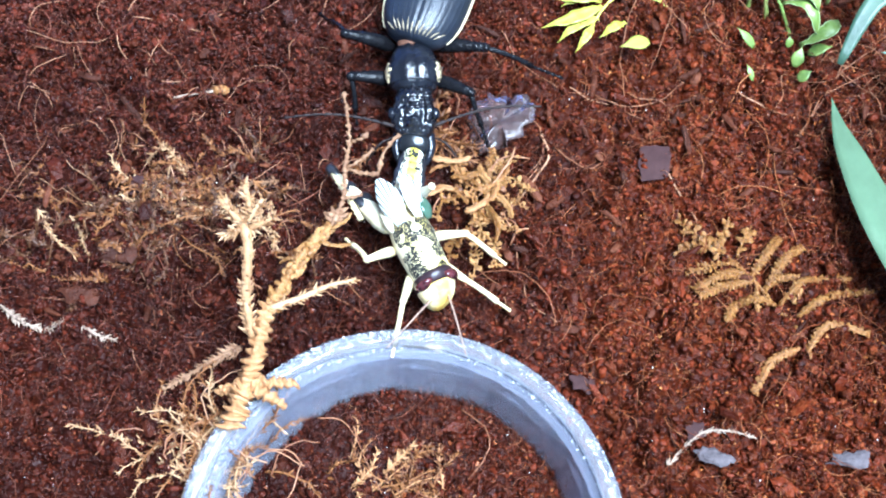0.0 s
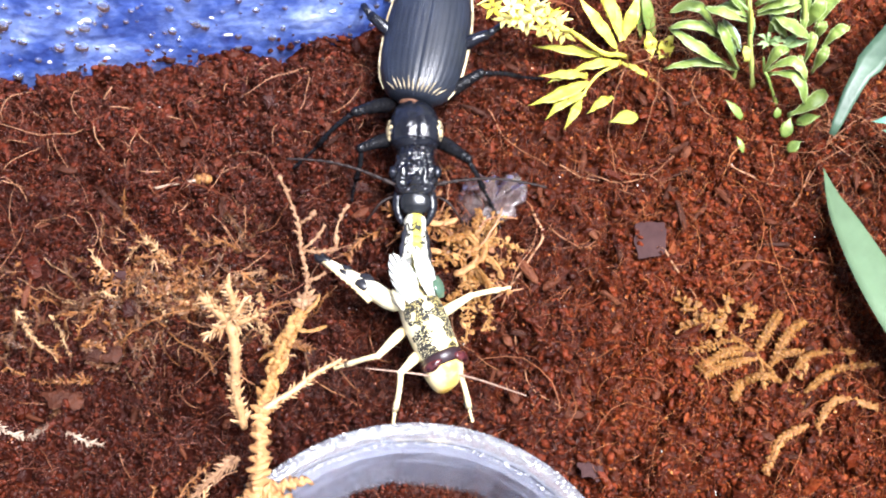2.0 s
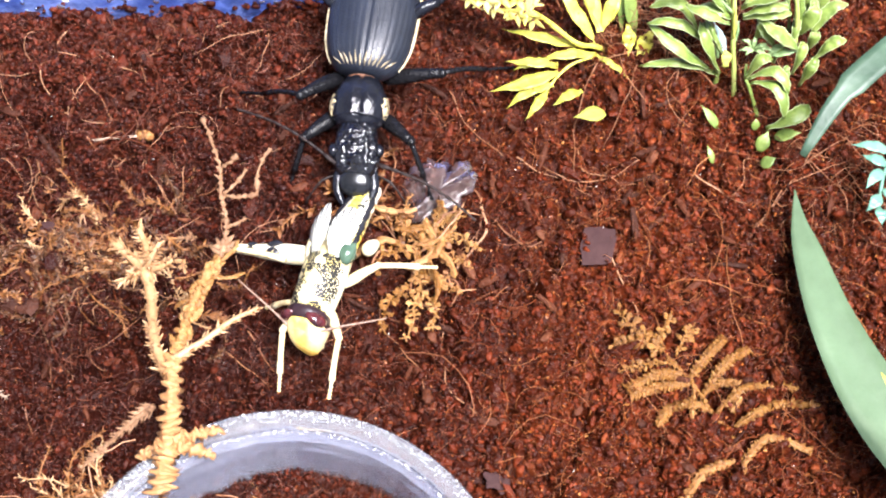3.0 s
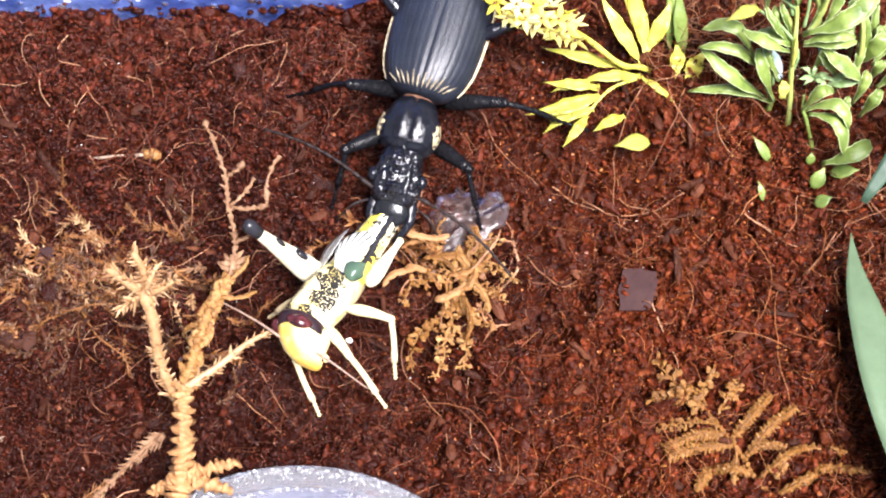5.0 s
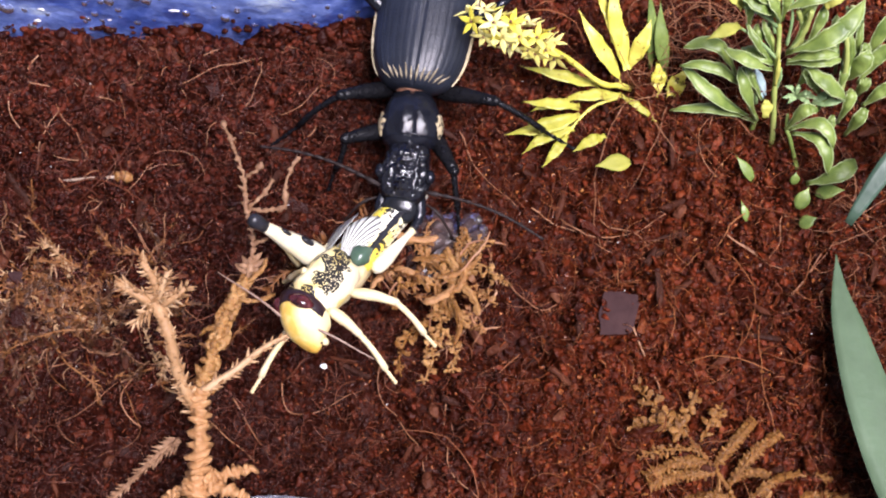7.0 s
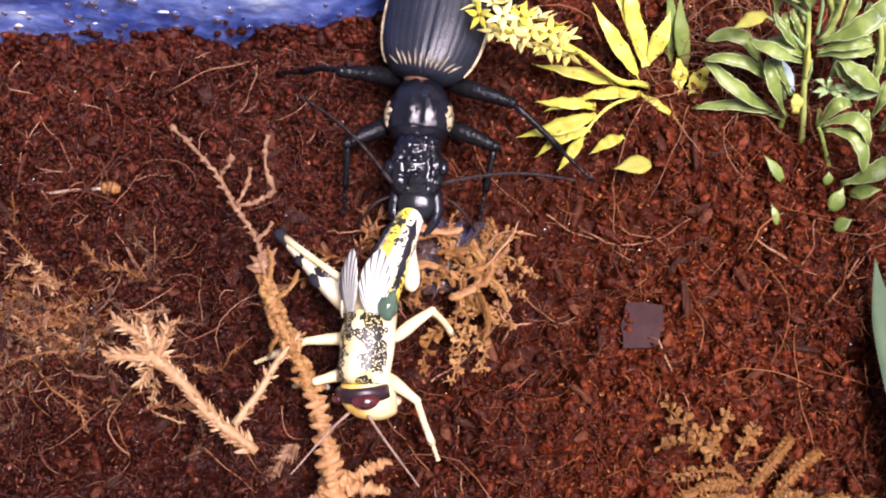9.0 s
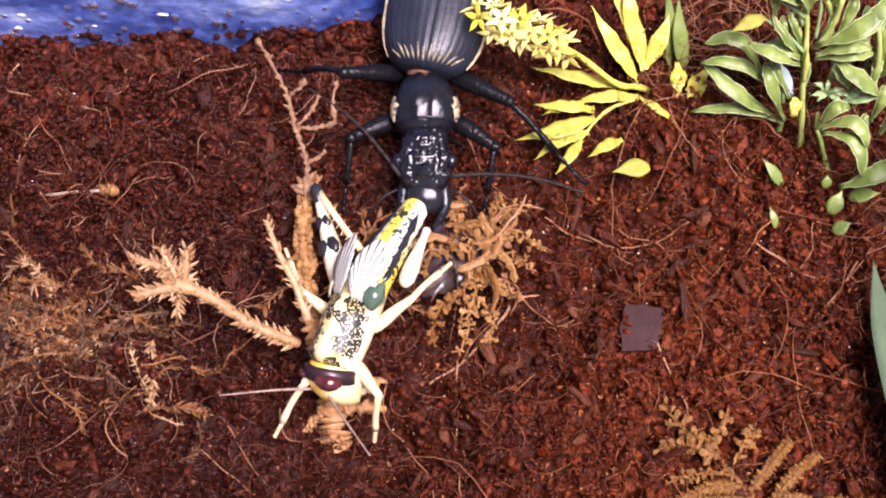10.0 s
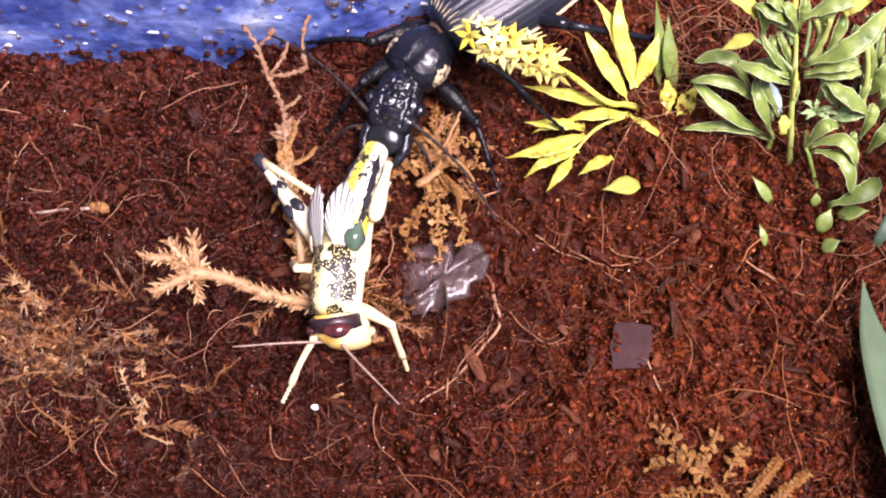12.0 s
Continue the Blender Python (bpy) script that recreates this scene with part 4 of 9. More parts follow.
    for a, b in (((4.86, 11.93, 1.20), (4.69, 12.11, 1.60)), ((5.11, 12.00, 1.30), (5.16, 12.21, 2.00)), ((6.03, 11.91, 0.50), (5.76, 12.30, 1.50)), ((5.22, 12.06, 1.30), (5.01, 12.25, 1.90))):
        a, b = Vector(a), Vector(b)
        stem_part(plant, (a, a.lerp(b, 0.5) + Vector((0.03, 0, 0.05)), b), 0.04, LEAF_STEM, "thick pale green side shoot", o, "shoot")
    for a, b in (((4.99, 11.71, 0.35), (4.59, 11.98, 0.70)), ((5.02, 11.76, 0.35), (4.73, 12.02, 0.75))):
        lance(plant, "leaf", Vector(a) - o, Vector(b) - o, 0.06, AQUA, "pale blue-green plastic leaf", arch=0.05, fold=0.3, thick=0.03)
    # pale rosette of short leaves at the foot of the stem
    for bx, by, bz, tx, ty, tz, w in (
        (5.36, 11.64, 0.70, 5.14, 11.68, 0.85, 0.042), (5.36, 11.64, 0.70, 5.32, 11.72, 0.90, 0.042), (5.36, 11.64, 0.70, 5.53, 11.62, 0.90, 0.042),
        (5.36, 11.64, 0.70, 5.63, 11.52, 0.85, 0.049), (5.36, 11.62, 0.70, 5.21, 11.44, 0.80, 0.042), (5.36, 11.62, 0.70, 5.54, 11.44, 0.80, 0.046),
        (5.36, 11.62, 0.70, 5.12, 11.52, 0.80, 0.042), (5.57, 11.55, 0.70, 5.99, 11.57, 0.85, 0.070), (5.56, 11.52, 0.75, 5.82, 11.63, 0.90, 0.056)):
        lance(plant, "rosette_leaf", Vector((bx, by, bz)) - o, Vector((tx, ty, tz)) - o, w, LEAF_EDGE, "pale fresh green rosette leaf", arch=0.05, thick=0.02)
    for bx, by, bz, tx, ty, tz in (
        (6.09, 12.23, 0.40, 6.03, 12.57, 1.20), (6.13, 12.23, 0.40, 5.94, 12.52, 1.20), (5.97, 12.21, 0.40, 5.73, 12.33, 1.20), (4.74, 12.16, 1.50, 4.60, 12.25, 1.90),
        (4.80, 12.05, 1.60, 4.53, 12.36, 1.90), (5.0, 11.98, 1.45, 4.90, 12.38, 2.00), (6.01, 12.25, 0.60, 5.74, 12.57, 1.60), (5.20, 12.2, 1.75, 5.20, 12.47, 2.10),
        (4.9, 11.85, 1.3, 4.29, 12.03, 1.7), (4.8, 12.1, 1.7, 4.27, 12.21, 1.9), (6.15, 12.47, 0.60, 6.00, 12.66, 1.50), (5.02, 11.60, 0.90, 5.00, 11.77, 1.20), (4.86, 11.55, 0.50, 4.64, 11.84, 1.00)):
        a, b = Vector((bx, by, bz)), Vector((tx, ty, tz))
        stem_part(plant, (a, a.lerp(b, 0.5) + Vector((0.02, 0, 0.04)), b), 0.022, LEAF_EDGE, "thin pale green stalk", o, "stalk")


def build_yellow_plant():
    plant = thing("artificial_flower", "yellow plastic flower spray with pointed leaves lying on the soil", "plant", at(2.9, 11.5, 0))
    o = Vector((2.9, 11.5, 0))
    stem_part(plant, ((3.45, 11.65, 0.1), (3.0, 11.66, 0.3), (2.68, 11.57, 0.5), (2.06, 11.71, 0.95), (1.45, 11.77, 1.25), (0.8, 11.78, 1.5)), 0.04, YELLOW, "pale yellow plastic flower stem", o)
    stem_part(plant, ((3.01, 11.51, 0.3), (2.59, 11.26, 0.28), (2.28, 10.81, 0.25)), 0.025, YELLOW, "thin yellow plastic side stem", o)
    # foot x, y, z, tip x, y, z, half width
    upright = ((3.00, 11.77, 0.25, 2.23, 12.39, 1.00, 0.114), (3.04, 11.87, 0.40, 2.34, 12.68, 1.20, 0.130), (2.90, 12.0, 0.60, 2.66, 12.78, 1.30, 0.102), (3.06, 11.91, 0.40, 3.25, 12.41, 0.95, 0.114))
    lying = ((2.69, 11.59, 0.35, 1.53, 11.63, 0.60, 0.090), (3.01, 11.51, 0.30, 2.09, 11.28, 0.35, 0.088), (3.01, 11.51, 0.30, 3.61, 11.20, 0.15, 0.056),
             (2.44, 11.28, 0.30, 1.61, 11.18, 0.40, 0.087), (2.44, 11.24, 0.28, 1.75, 11.08, 0.33, 0.077), (2.46, 11.15, 0.28, 1.43, 10.71, 0.28, 0.119),
             (2.39, 10.94, 0.25, 1.71, 10.48, 0.20, 0.098), (2.31, 10.83, 0.22, 2.01, 10.33, 0.15, 0.077), (2.85, 10.93, 0.15, 2.41, 10.62, 0.15, 0.084))
    for rows, arch, fold, m in ((upright, 0.06, 0.35, YELLOW), (lying, 0.08, 0.3, YELLOW_DULL_SHADED)):
        for bx, by, bz, tx, ty, tz, w in rows:
            lance(plant, "leaf", Vector((bx, by, bz)) - o, Vector((tx, ty, tz)) - o, w, m, arch=arch, fold=fold, thick=0.02, foot=0.45, wavy=0.07)
    for bx, by, bz, tx, ty, tz, w in ((3.40, 12.03, 0.20, 3.16, 12.84, 1.10, 0.076), (3.61, 11.95, 0.20, 3.36, 12.71, 0.95, 0.104)):
        lance(plant, "leaf", Vector((bx, by, bz)) - o, Vector((tx, ty, tz)) - o, w, LEAF, "green plastic leaf", arch=0.05, fold=0.4, thick=0.025)
    for bx, by, bz, tx, ty, tz, w in ((3.49, 11.63, 0.20, 3.43, 11.98, 0.55, 0.105), (3.70, 11.56, 0.20, 3.88, 11.91, 0.55, 0.118)):
        lance(plant, "bud", Vector((bx, by, bz)) - o, Vector((tx, ty, tz)) - o, w, YELLOW, "speckled yellow plastic bud", arch=0.05, fold=0.6, thick=0.04, foot=0.5, wavy=0.12)
    # star flowers along the raceme
    rnd = random.Random(8)
    petals = Geo()
    for k in range(5):
        a = k * math.pi * 0.4
        petals.blade(bow((0.012 * math.cos(a), 0.012 * math.sin(a), 0), (0.21 * math.cos(a), 0.21 * math.sin(a), 0.05), 5, 0.0), [0.018, 0.034, 0.042, 0.034, 0.018, 0.003], 0.008, cup=0.3)
    first = None
    heart = Geo()
    heart.ball((0, 0, 0.035), 0.022, 0.02, 0.02, 8)
    core = None
    for i in range(26):
        t = i / 25
        c = Vector((0.86 + 1.15 * t, 11.78 - 0.05 * t, 1.48 - 0.5 * t))
        a = i * 2.4
        rr = 0.25 * (0.45 + 0.55 * math.sin(math.pi * min(1, t * 0.8 + 0.15)))
        d = Vector((-0.25 if t > 0.1 else -0.9, math.cos(a), max(-0.1, math.sin(a)) + 0.35)).normalized()
        m = Matrix.Translation((c + d * rr * rnd.uniform(0.75, 1.05) - o) * CM) @ d.to_track_quat("Z", "Y").to_matrix().to_4x4() @ Matrix.Rotation(a, 4, "Z") @ Matrix.Scale(rnd.uniform(0.75, 1.1), 4)
        if first is None:
            first = part("flower", petals, PETAL, plant, m=m)
            core = part("heart", heart, RUST, first, "brown flower heart")
        else:
            f = new("flower", first.data)
            f.parent, f.matrix_basis = plant, m
            h = new("heart", core.data)
            h.parent = f


def single_leaf(name, label, a, b, w, material, lift=0.03, cup=0.12):
    g = Geo()
    o = Vector(a)
    pts = bow((0, 0, 0), Vector(b) - o, 9, lift)
    g.blade(pts, [w * s for s in (0.35, 0.7, 0.95, 1.08, 1.02, 0.9, 0.66, 0.36, 0.16, 0.03)], 0.01, cup=cup)
    return tagged(part(name, g, material, m=at(*a)), label, "leaf")


def build_blade():
    leaf = thing("blade_leaf", "long smooth grey-green blade leaf arching over the soil", "leaf", at(7.2, 4.3, 0.0))
    o = Vector((7.2, 4.3, 0.0))
    spine = spline([Vector(p) - o for p in ((10.6, 3.2, 0.1), (9.88, 4.0, 1.18), (8.5, 4.92, 1.18), (7.58, 5.56, 0.99), (6.96, 6.33, 0.84), (6.49, 7.39, 0.68), (6.22, 8.44, 0.5), (6.12, 9.0, 0.4), (6.09, 9.55, 0.3))], 5)
    n = len(spine)
    ws = [0.6 * min(1.0, 0.4 + 2.2 * u) * (1.0 if u < 0.35 else max(0.015, 1 - ((u - 0.35) / 0.65) ** 0.95)) for u in [i / (n - 1) for i in range(n)]]
    g = Geo()
    g.blade(spine, ws, 0.02, cup=0.18)
    part("blade", g, BLADE, leaf)
    g = Geo()
    g.tube([p + Vector((0, 0, -0.012)) for p in spine], [0.03 - 0.022 * i / n for i in range(n)], 6)
    part("midrib", g, BLADE, leaf)
    small = thing("grass_leaf", "narrow yellow-green leaf lying across the blade leaf", "leaf", at(6.9, 5.75, 1.85))
    g = Geo()
    g.blade(bow((0.55, -0.7, -0.15), (-0.2, 0.55, 0.15), 9, 0.05), [0.03, 0.07, 0.09, 0.1, 0.1, 0.09, 0.07, 0.05, 0.03, 0.01], 0.02, cup=0.6)
    part("blade", g, YGREEN, small)
    strap = thing("strap_leaf", "dark blue-green strap leaf leaning over the soil", "leaf", at(6.0, 9.8, 0.5))
    g = Geo()
    g.blade(spline([(-0.02, -0.1, 0.6), (0.35, 0.6, 0.95), (0.8, 1.15, 1.05), (1.3, 1.65, 1.0), (1.9, 2.3, 0.6), (2.2, 2.8, -0.4)], 4), [0.05, 0.08, 0.1, 0.12, 0.13, 0.14, 0.2, 0.2, 0.2, 0.2, 0.21, 0.22, 0.22, 0.22, 0.22, 0.22, 0.2, 0.2, 0.2, 0.18, 0.15], 0.03, cup=0.2)
    part("blade", g, STRAP, strap)
    sprig = thing("fern_sprig", "small glossy blue-green plastic fern sprig", "plant", at(7.5, 10.2, 0.3))
    g = Geo()
    g.tube(spline([(0.5, 0.3, 0.0), (0.1, 0.0, 0.35), (-0.2, -0.4, 0.4), (-0.3, -1.0, 0.35)]), 0.03, 6)
    part("stem", g, BLUEGREEN, sprig)
    for a, b in (((-0.1, -0.1), (-0.7, -0.05)), ((-0.15, -0.3), (-0.55, -0.2)), ((-0.2, -0.4), (-0.5, -0.75)), ((-0.15, -0.3), (0.2, -0.6)), ((-0.25, -0.7), (0.05, -0.95)), ((-0.28, -0.8), (-0.5, -1.1)), ((0.0, 0.0), (0.35, -0.35)), ((-0.3, -1.0), (-0.28, -1.3))):
        lance(sprig, "leaflet", (*a, 0.38), (*b, 0.42), 0.09, BLUEGREEN, arch=0.05, fold=0.3, thick=0.025)


build_green_plant()
build_yellow_plant()
build_blade()
for name, label, a, b, w, m in (
    ("fallen_leaf", "single yellow-green plastic leaf fallen on the soil", (3.23, 10.59, 0.15), (2.74, 10.43, 0.22), 0.125, YGREEN),
    ("fallen_leaf", "small dull green leaf stuck in the soil", (4.97, 10.55, 0.1), (4.66, 10.83, 0.28), 0.075, LEAF),
    ("fallen_leaf", "small dull green leaf stuck in the soil", (4.91, 9.95, 0.08), (4.79, 10.2, 0.2), 0.05, LEAF),
    ("fallen_leaf", "small green leaf half buried in soil", (5.83, 10.47, 0.12), (6.2, 10.51, 0.28), 0.1, LEAF),
    ("fallen_leaf", "small green leaf half buried in soil", (5.6, 10.22, 0.1), (5.7, 10.49, 0.28), 0.1, LEAF),
    ("fallen_leaf", "small green leaf half buried in soil", (5.64, 9.98, 0.08), (5.84, 10.08, 0.22), 0.09, LEAF),
    ("fallen_leaf", "small green leaf half buried in soil", (5.53, 10.57, 0.1), (5.52, 10.7, 0.25), 0.064, LEAF),
):
    single_leaf(name, label, a, b, w, m)


# ---- dried moss ----
def scaly(g, pts, r, step=0.09, seg=8, taper=0.6, rnd=None):
    """A stem wrapped in overlapping scales: one tube whose rings flare and tuck in, each one skewed."""
    n = len(pts)
    length = sum((pts[i + 1] - pts[i]).length for i in range(n - 1))
    k = max(2, int(length / step))
    rings = []
    for j in range(k):
        skew = [rnd.uniform(0.6, 1.5) for _ in range(seg)]
        lean = rnd.uniform(-1.2, 1.2), rnd.uniform(-1.2, 1.2)
        for part_, flare in ((0.0, 0.55), (0.3, 0.95), (0.75, 1.1), (0.95, 0.7)):
            u = (j + part_) / k * (n - 1)
            i = min(int(u), n - 2)
            p = pts[i].lerp(pts[i + 1], u - i)
            d = (pts[min(i + 2, n - 1)] - pts[max(i - 1, 0)]).normalized()
            s = d.cross(Vector((0.1, 0.2, 0.97))).normalized()
            up = s.cross(d)
            rr = r * (1 - (1 - taper) * u / n) * flare
            ring = []
            for m in range(seg):
                a = 2 * math.pi * m / seg
                w = skew[m] if flare > 0.9 else 1.0
                ring.append(p + (s * math.cos(a) + up * math.sin(a)) * rr * w + d * step * 0.5 * (lean[0] * math.cos(a) + lean[1] * math.sin(a)) * flare)
            rings.append(ring)
    g.rings(rings)


def feather(g, pts, r, leaf, step=0.07, rnd=None):
    """A stem with small pointed leaflets all along it."""
    n = len(pts)
    g.tube(pts, [r * (1 - 0.5 * i / n) for i in range(n)], 5)
    length = sum((pts[i + 1] - pts[i]).length for i in range(n - 1))
    k = max(3, int(length / step))
    for j in range(k + 1):
        u = j / k * (n - 1)
        i = min(int(u), n - 2)
        p = pts[i].lerp(pts[i + 1], u - i)
        d = (pts[i + 1] - pts[i]).normalized()
        s = d.cross(Vector((0, 0, 1))).normalized()
        up = s.cross(d)
        for side in (-1, 1):
            a = rnd.uniform(-1.4, 1.4)
            o = (s * side * math.cos(a) + up * math.sin(a)) * 0.8 + d * rnd.uniform(0.5, 1.0)
            if rnd.random() < 0.25:
                continue
            ln = leaf * rnd.uniform(0.3, 1.5) * (1 - 0.4 * u / n)
            g.blade([p, p + o * ln * 0.5, p + o * ln + up * ln * 0.2], [ln * 0.1, ln * 0.14, ln * 0.02], ln * 0.05, normal=tuple(up))


def finger(g, pts, w, rnd):
    """A flat blunt moss branch: an uneven scalloped blade with a beaded ridge along its middle."""
    m = len(pts) - 1
    ws, wide = [], 1.0
    for k in range(m + 1):
        wide = 0.6 * wide + 0.4 * rnd.uniform(0.55, 1.45)
        ws.append(w * wide * (0.5 + 0.5 * min(1, 5 * k / m)) * (1.0 if k < m - 2 else 0.8 if k < m else 0.35) * (1.15 if k % 2 else 0.82))
    pts = [p + Vector((rnd.uniform(-0.012, 0.012), rnd.uniform(-0.012, 0.012), rnd.uniform(-0.012, 0.012))) for p in pts]
    g.blade(pts, ws, 0.022, cup=-0.3)
    g.tube([p + Vector((0, 0, 0.02)) for p in pts], [0.3 * ws[k] if k % 2 else 0.18 * ws[k] for k in range(m + 1)], 5)


def lobed(g, pts, ln, rnd, step=0.075, wild=0.0):
    """A flat moss branch with close blunt leaflets on both sides, each with a rounded end and small side lobes. wild: how far it is crumpled."""
    n = len(pts)
    pts = [q + Vector((rnd.uniform(-1, 1), rnd.uniform(-1, 1), rnd.uniform(-0.5, 1.2))) * 0.05 * wild for q in pts]
    g.tube(pts, [0.022 * (1 - 0.5 * i / n) * rnd.uniform(0.7, 1.3) for i in range(n)], 6)
    run = sum((pts[i + 1] - pts[i]).length for i in range(n - 1))
    k = max(4, int(run / step))
    for j in range(1, k + 1):
        u = j / k * (n - 1.001)
        i = int(u)
        q = pts[i].lerp(pts[i + 1], u - i)
        d = (pts[i + 1] - pts[i]).normalized()
        e = Vector((-d.y, d.x, 0)).normalized()
        size = ln * (0.55 + 0.45 * math.sin(math.pi * min(1, 0.2 + 0.75 * j / k))) * rnd.uniform(0.75 - 0.3 * wild, 1.2 + 0.3 * wild)
        for side in (-1, 1) if j < k else (0,):
            if rnd.random() < 0.3 * wild:
                continue
            out = (e * side * rnd.uniform(0.8, 1.0) + d * rnd.uniform(0.4 - 0.7 * wild, 0.8 + 0.3 * wild)).normalized()
            tip = q + out * size + Vector((0, 0, rnd.uniform(-0.25 - 0.3 * wild, 0.3 + 0.6 * wild) * size))
            mid = q.lerp(tip, 0.5) + Vector((rnd.uniform(-0.15, 0.15) * wild * size, rnd.uniform(-0.15, 0.15) * wild * size, 0.1 * size))
            w = size * rnd.uniform(0.2 - 0.05 * wild, 0.28)
            tilt = (rnd.uniform(-0.8, 0.8) * wild, rnd.uniform(-0.8, 0.8) * wild, 1)
            g.blade([q, q.lerp(mid, 0.6), mid, mid.lerp(tip, 0.6), tip], [0.4 * w, 0.8 * w, w, 1.05 * w, 0.5 * w], 0.012, normal=tilt, cup=rnd.uniform(-0.35, 0.1))
            for s in (-1, 1):
                if rnd.random() < 0.55:
                    r = mid + (Vector((-out.y, out.x, 0)) * s + out * 0.5) * size * 0.38
                    g.blade([mid, mid.lerp(r, 0.6), r], [0.3 * w, 0.5 * w, 0.25 * w], 0.01, normal=tilt, cup=-0.2)


def build_frond():
    """A flat pinnate frond: a rib with blunt branches to both sides."""
    rnd = random.Random(31)
    th = thing("dried_fern_moss", "flat amber dried moss frond with curled blunt branches on the soil", "moss", at(5.0, 5.8, 0))
    o = Vector((5.0, 5.8, 0))

    def run(line, z, n):
        return spline([Vector((x, y, ground_height(x, y) + z + 0.05 * math.sin(2.5 * i))) - o for i, (x, y) in enumerate(line)], n)

    g = Geo()
    scaly(g, run(((3.87, 7.15), (4.20, 6.88), (4.42, 6.68), (4.71, 6.40), (4.99, 6.03), (5.34, 5.70), (5.45, 5.25)), 0.12, 5), 0.04, 0.06, rnd=rnd)
    part("stem", g, FROND, th)
    # blunt branches with a beaded rib
    for line, w in (
        (((4.62, 6.48), (4.87, 6.85), (5.14, 7.20)), 0.062), (((4.83, 6.27), (5.11, 6.72), (5.51, 7.08)), 0.066), (((4.96, 6.42), (5.12, 6.48), (5.29, 6.44)), 0.05),
        (((5.01, 6.03), (5.30, 6.33), (5.70, 6.54), (6.20, 6.55)), 0.058), (((5.26, 5.86), (5.58, 6.07), (5.94, 6.31), (6.44, 6.29)), 0.058),
        (((4.52, 6.53), (4.15, 6.47), (3.74, 6.25)), 0.066), (((4.62, 6.42), (4.16, 6.31), (3.80, 6.15)), 0.07), (((4.98, 6.06), (4.64, 6.09), (4.38, 6.04), (4.20, 5.75)), 0.062),
        (((5.30, 5.42), (4.89, 5.20), (4.58, 4.71)), 0.055), (((5.40, 5.35), (5.72, 5.73), (6.36, 5.63)), 0.052), (((4.69, 6.35), (4.67, 5.88)), 0.04), (((5.31, 6.25), (5.18, 6.02)), 0.04)):
        pts = run(line, 0.17, 13 if len(line) == 3 else 9)
        g = Geo()
        finger(g, pts, w, rnd)
        part("branch", g, FROND if w > 0.055 else HUSK, th)
        g = Geo()
        for k in range(3, len(pts) - 1, 2):
            d = (pts[k + 1] - pts[k - 1]).normalized()
            for s in (-1, 1):
                q = pts[k] + (Vector((-d.y, d.x, 0)) * s + d * rnd.uniform(0.2, 0.6)) * w * rnd.uniform(1.1, 1.6) + Vector((0, 0, rnd.uniform(-0.03, 0.01)))
                g.blade([pts[k], pts[k].lerp(q, 0.5), q], [0.022, 0.026, 0.012], 0.016, cup=-0.3)
        part("fringe", g, FROND, th)
    # branches with leafy lobes
    for line, ln in ((((4.19, 6.83), (3.87, 7.13), (3.6, 7.46)), 0.16), (((4.19, 6.83), (3.85, 6.96), (3.5, 6.87)), 0.13), (((4.19, 6.90), (4.21, 7.14), (4.36, 7.42)), 0.13),
                     (((4.40, 6.76), (4.52, 7.05), (4.70, 7.28)), 0.11), (((4.44, 6.66), (4.00, 6.63), (3.61, 6.44)), 0.1)):
        g = Geo()
        lobed(g, run(line, 0.18, 9), ln, rnd, 0.07, 0.5)
        part("leafy_branch", g, FROND, th, "amber branch with blunt leafy lobes")


def moss_clump(name, label, centre, spread, count, seed, material, leaf=0.13, height=0.5, damp_dim=None):
    rnd = random.Random(seed)
    damp_dim = damp_dim or MOSS_DARK
    th = thing(name, label, "moss", at(centre[0], centre[1], 0))
    z0 = ground_height(centre[0], centre[1])
    for i in range(count):
        a = Vector((rnd.gauss(0, spread[0] * 0.45), rnd.gauss(0, spread[1] * 0.45), z0 + 0.05))
        an = rnd.uniform(0, 6.28)
        ln = rnd.uniform(0.5, 1.1) * min(1.0, max(spread))
        b = a + Vector((ln * math.cos(an), ln * math.sin(an), rnd.uniform(0.0, height)))
        g = Geo()
        feather(g, bow(a, b, 6, 0.08, rnd.uniform(-0.2, 0.2), 0.02, rnd), 0.016, leaf, 0.045, rnd)
        part("strand", g, material if i % 2 else damp_dim, th)
    for i in range(count // 4):
        g = Geo()
        a = Vector((rnd.gauss(0, spread[0] * 0.5), rnd.gauss(0, spread[1] * 0.6), z0 + 0.12))
        an = rnd.uniform(0, 6.28)
        g.tube(bow(a, a + Vector((rnd.uniform(0.5, 1.2) * math.cos(an), rnd.uniform(0.5, 1.2) * math.sin(an), rnd.uniform(-0.02, 0.1))), 10, 0.1, rnd.uniform(-0.5, 0.5), 0.02, rnd), 0.011, 5)
        part("fibre", g, ROOT, th)
    return th


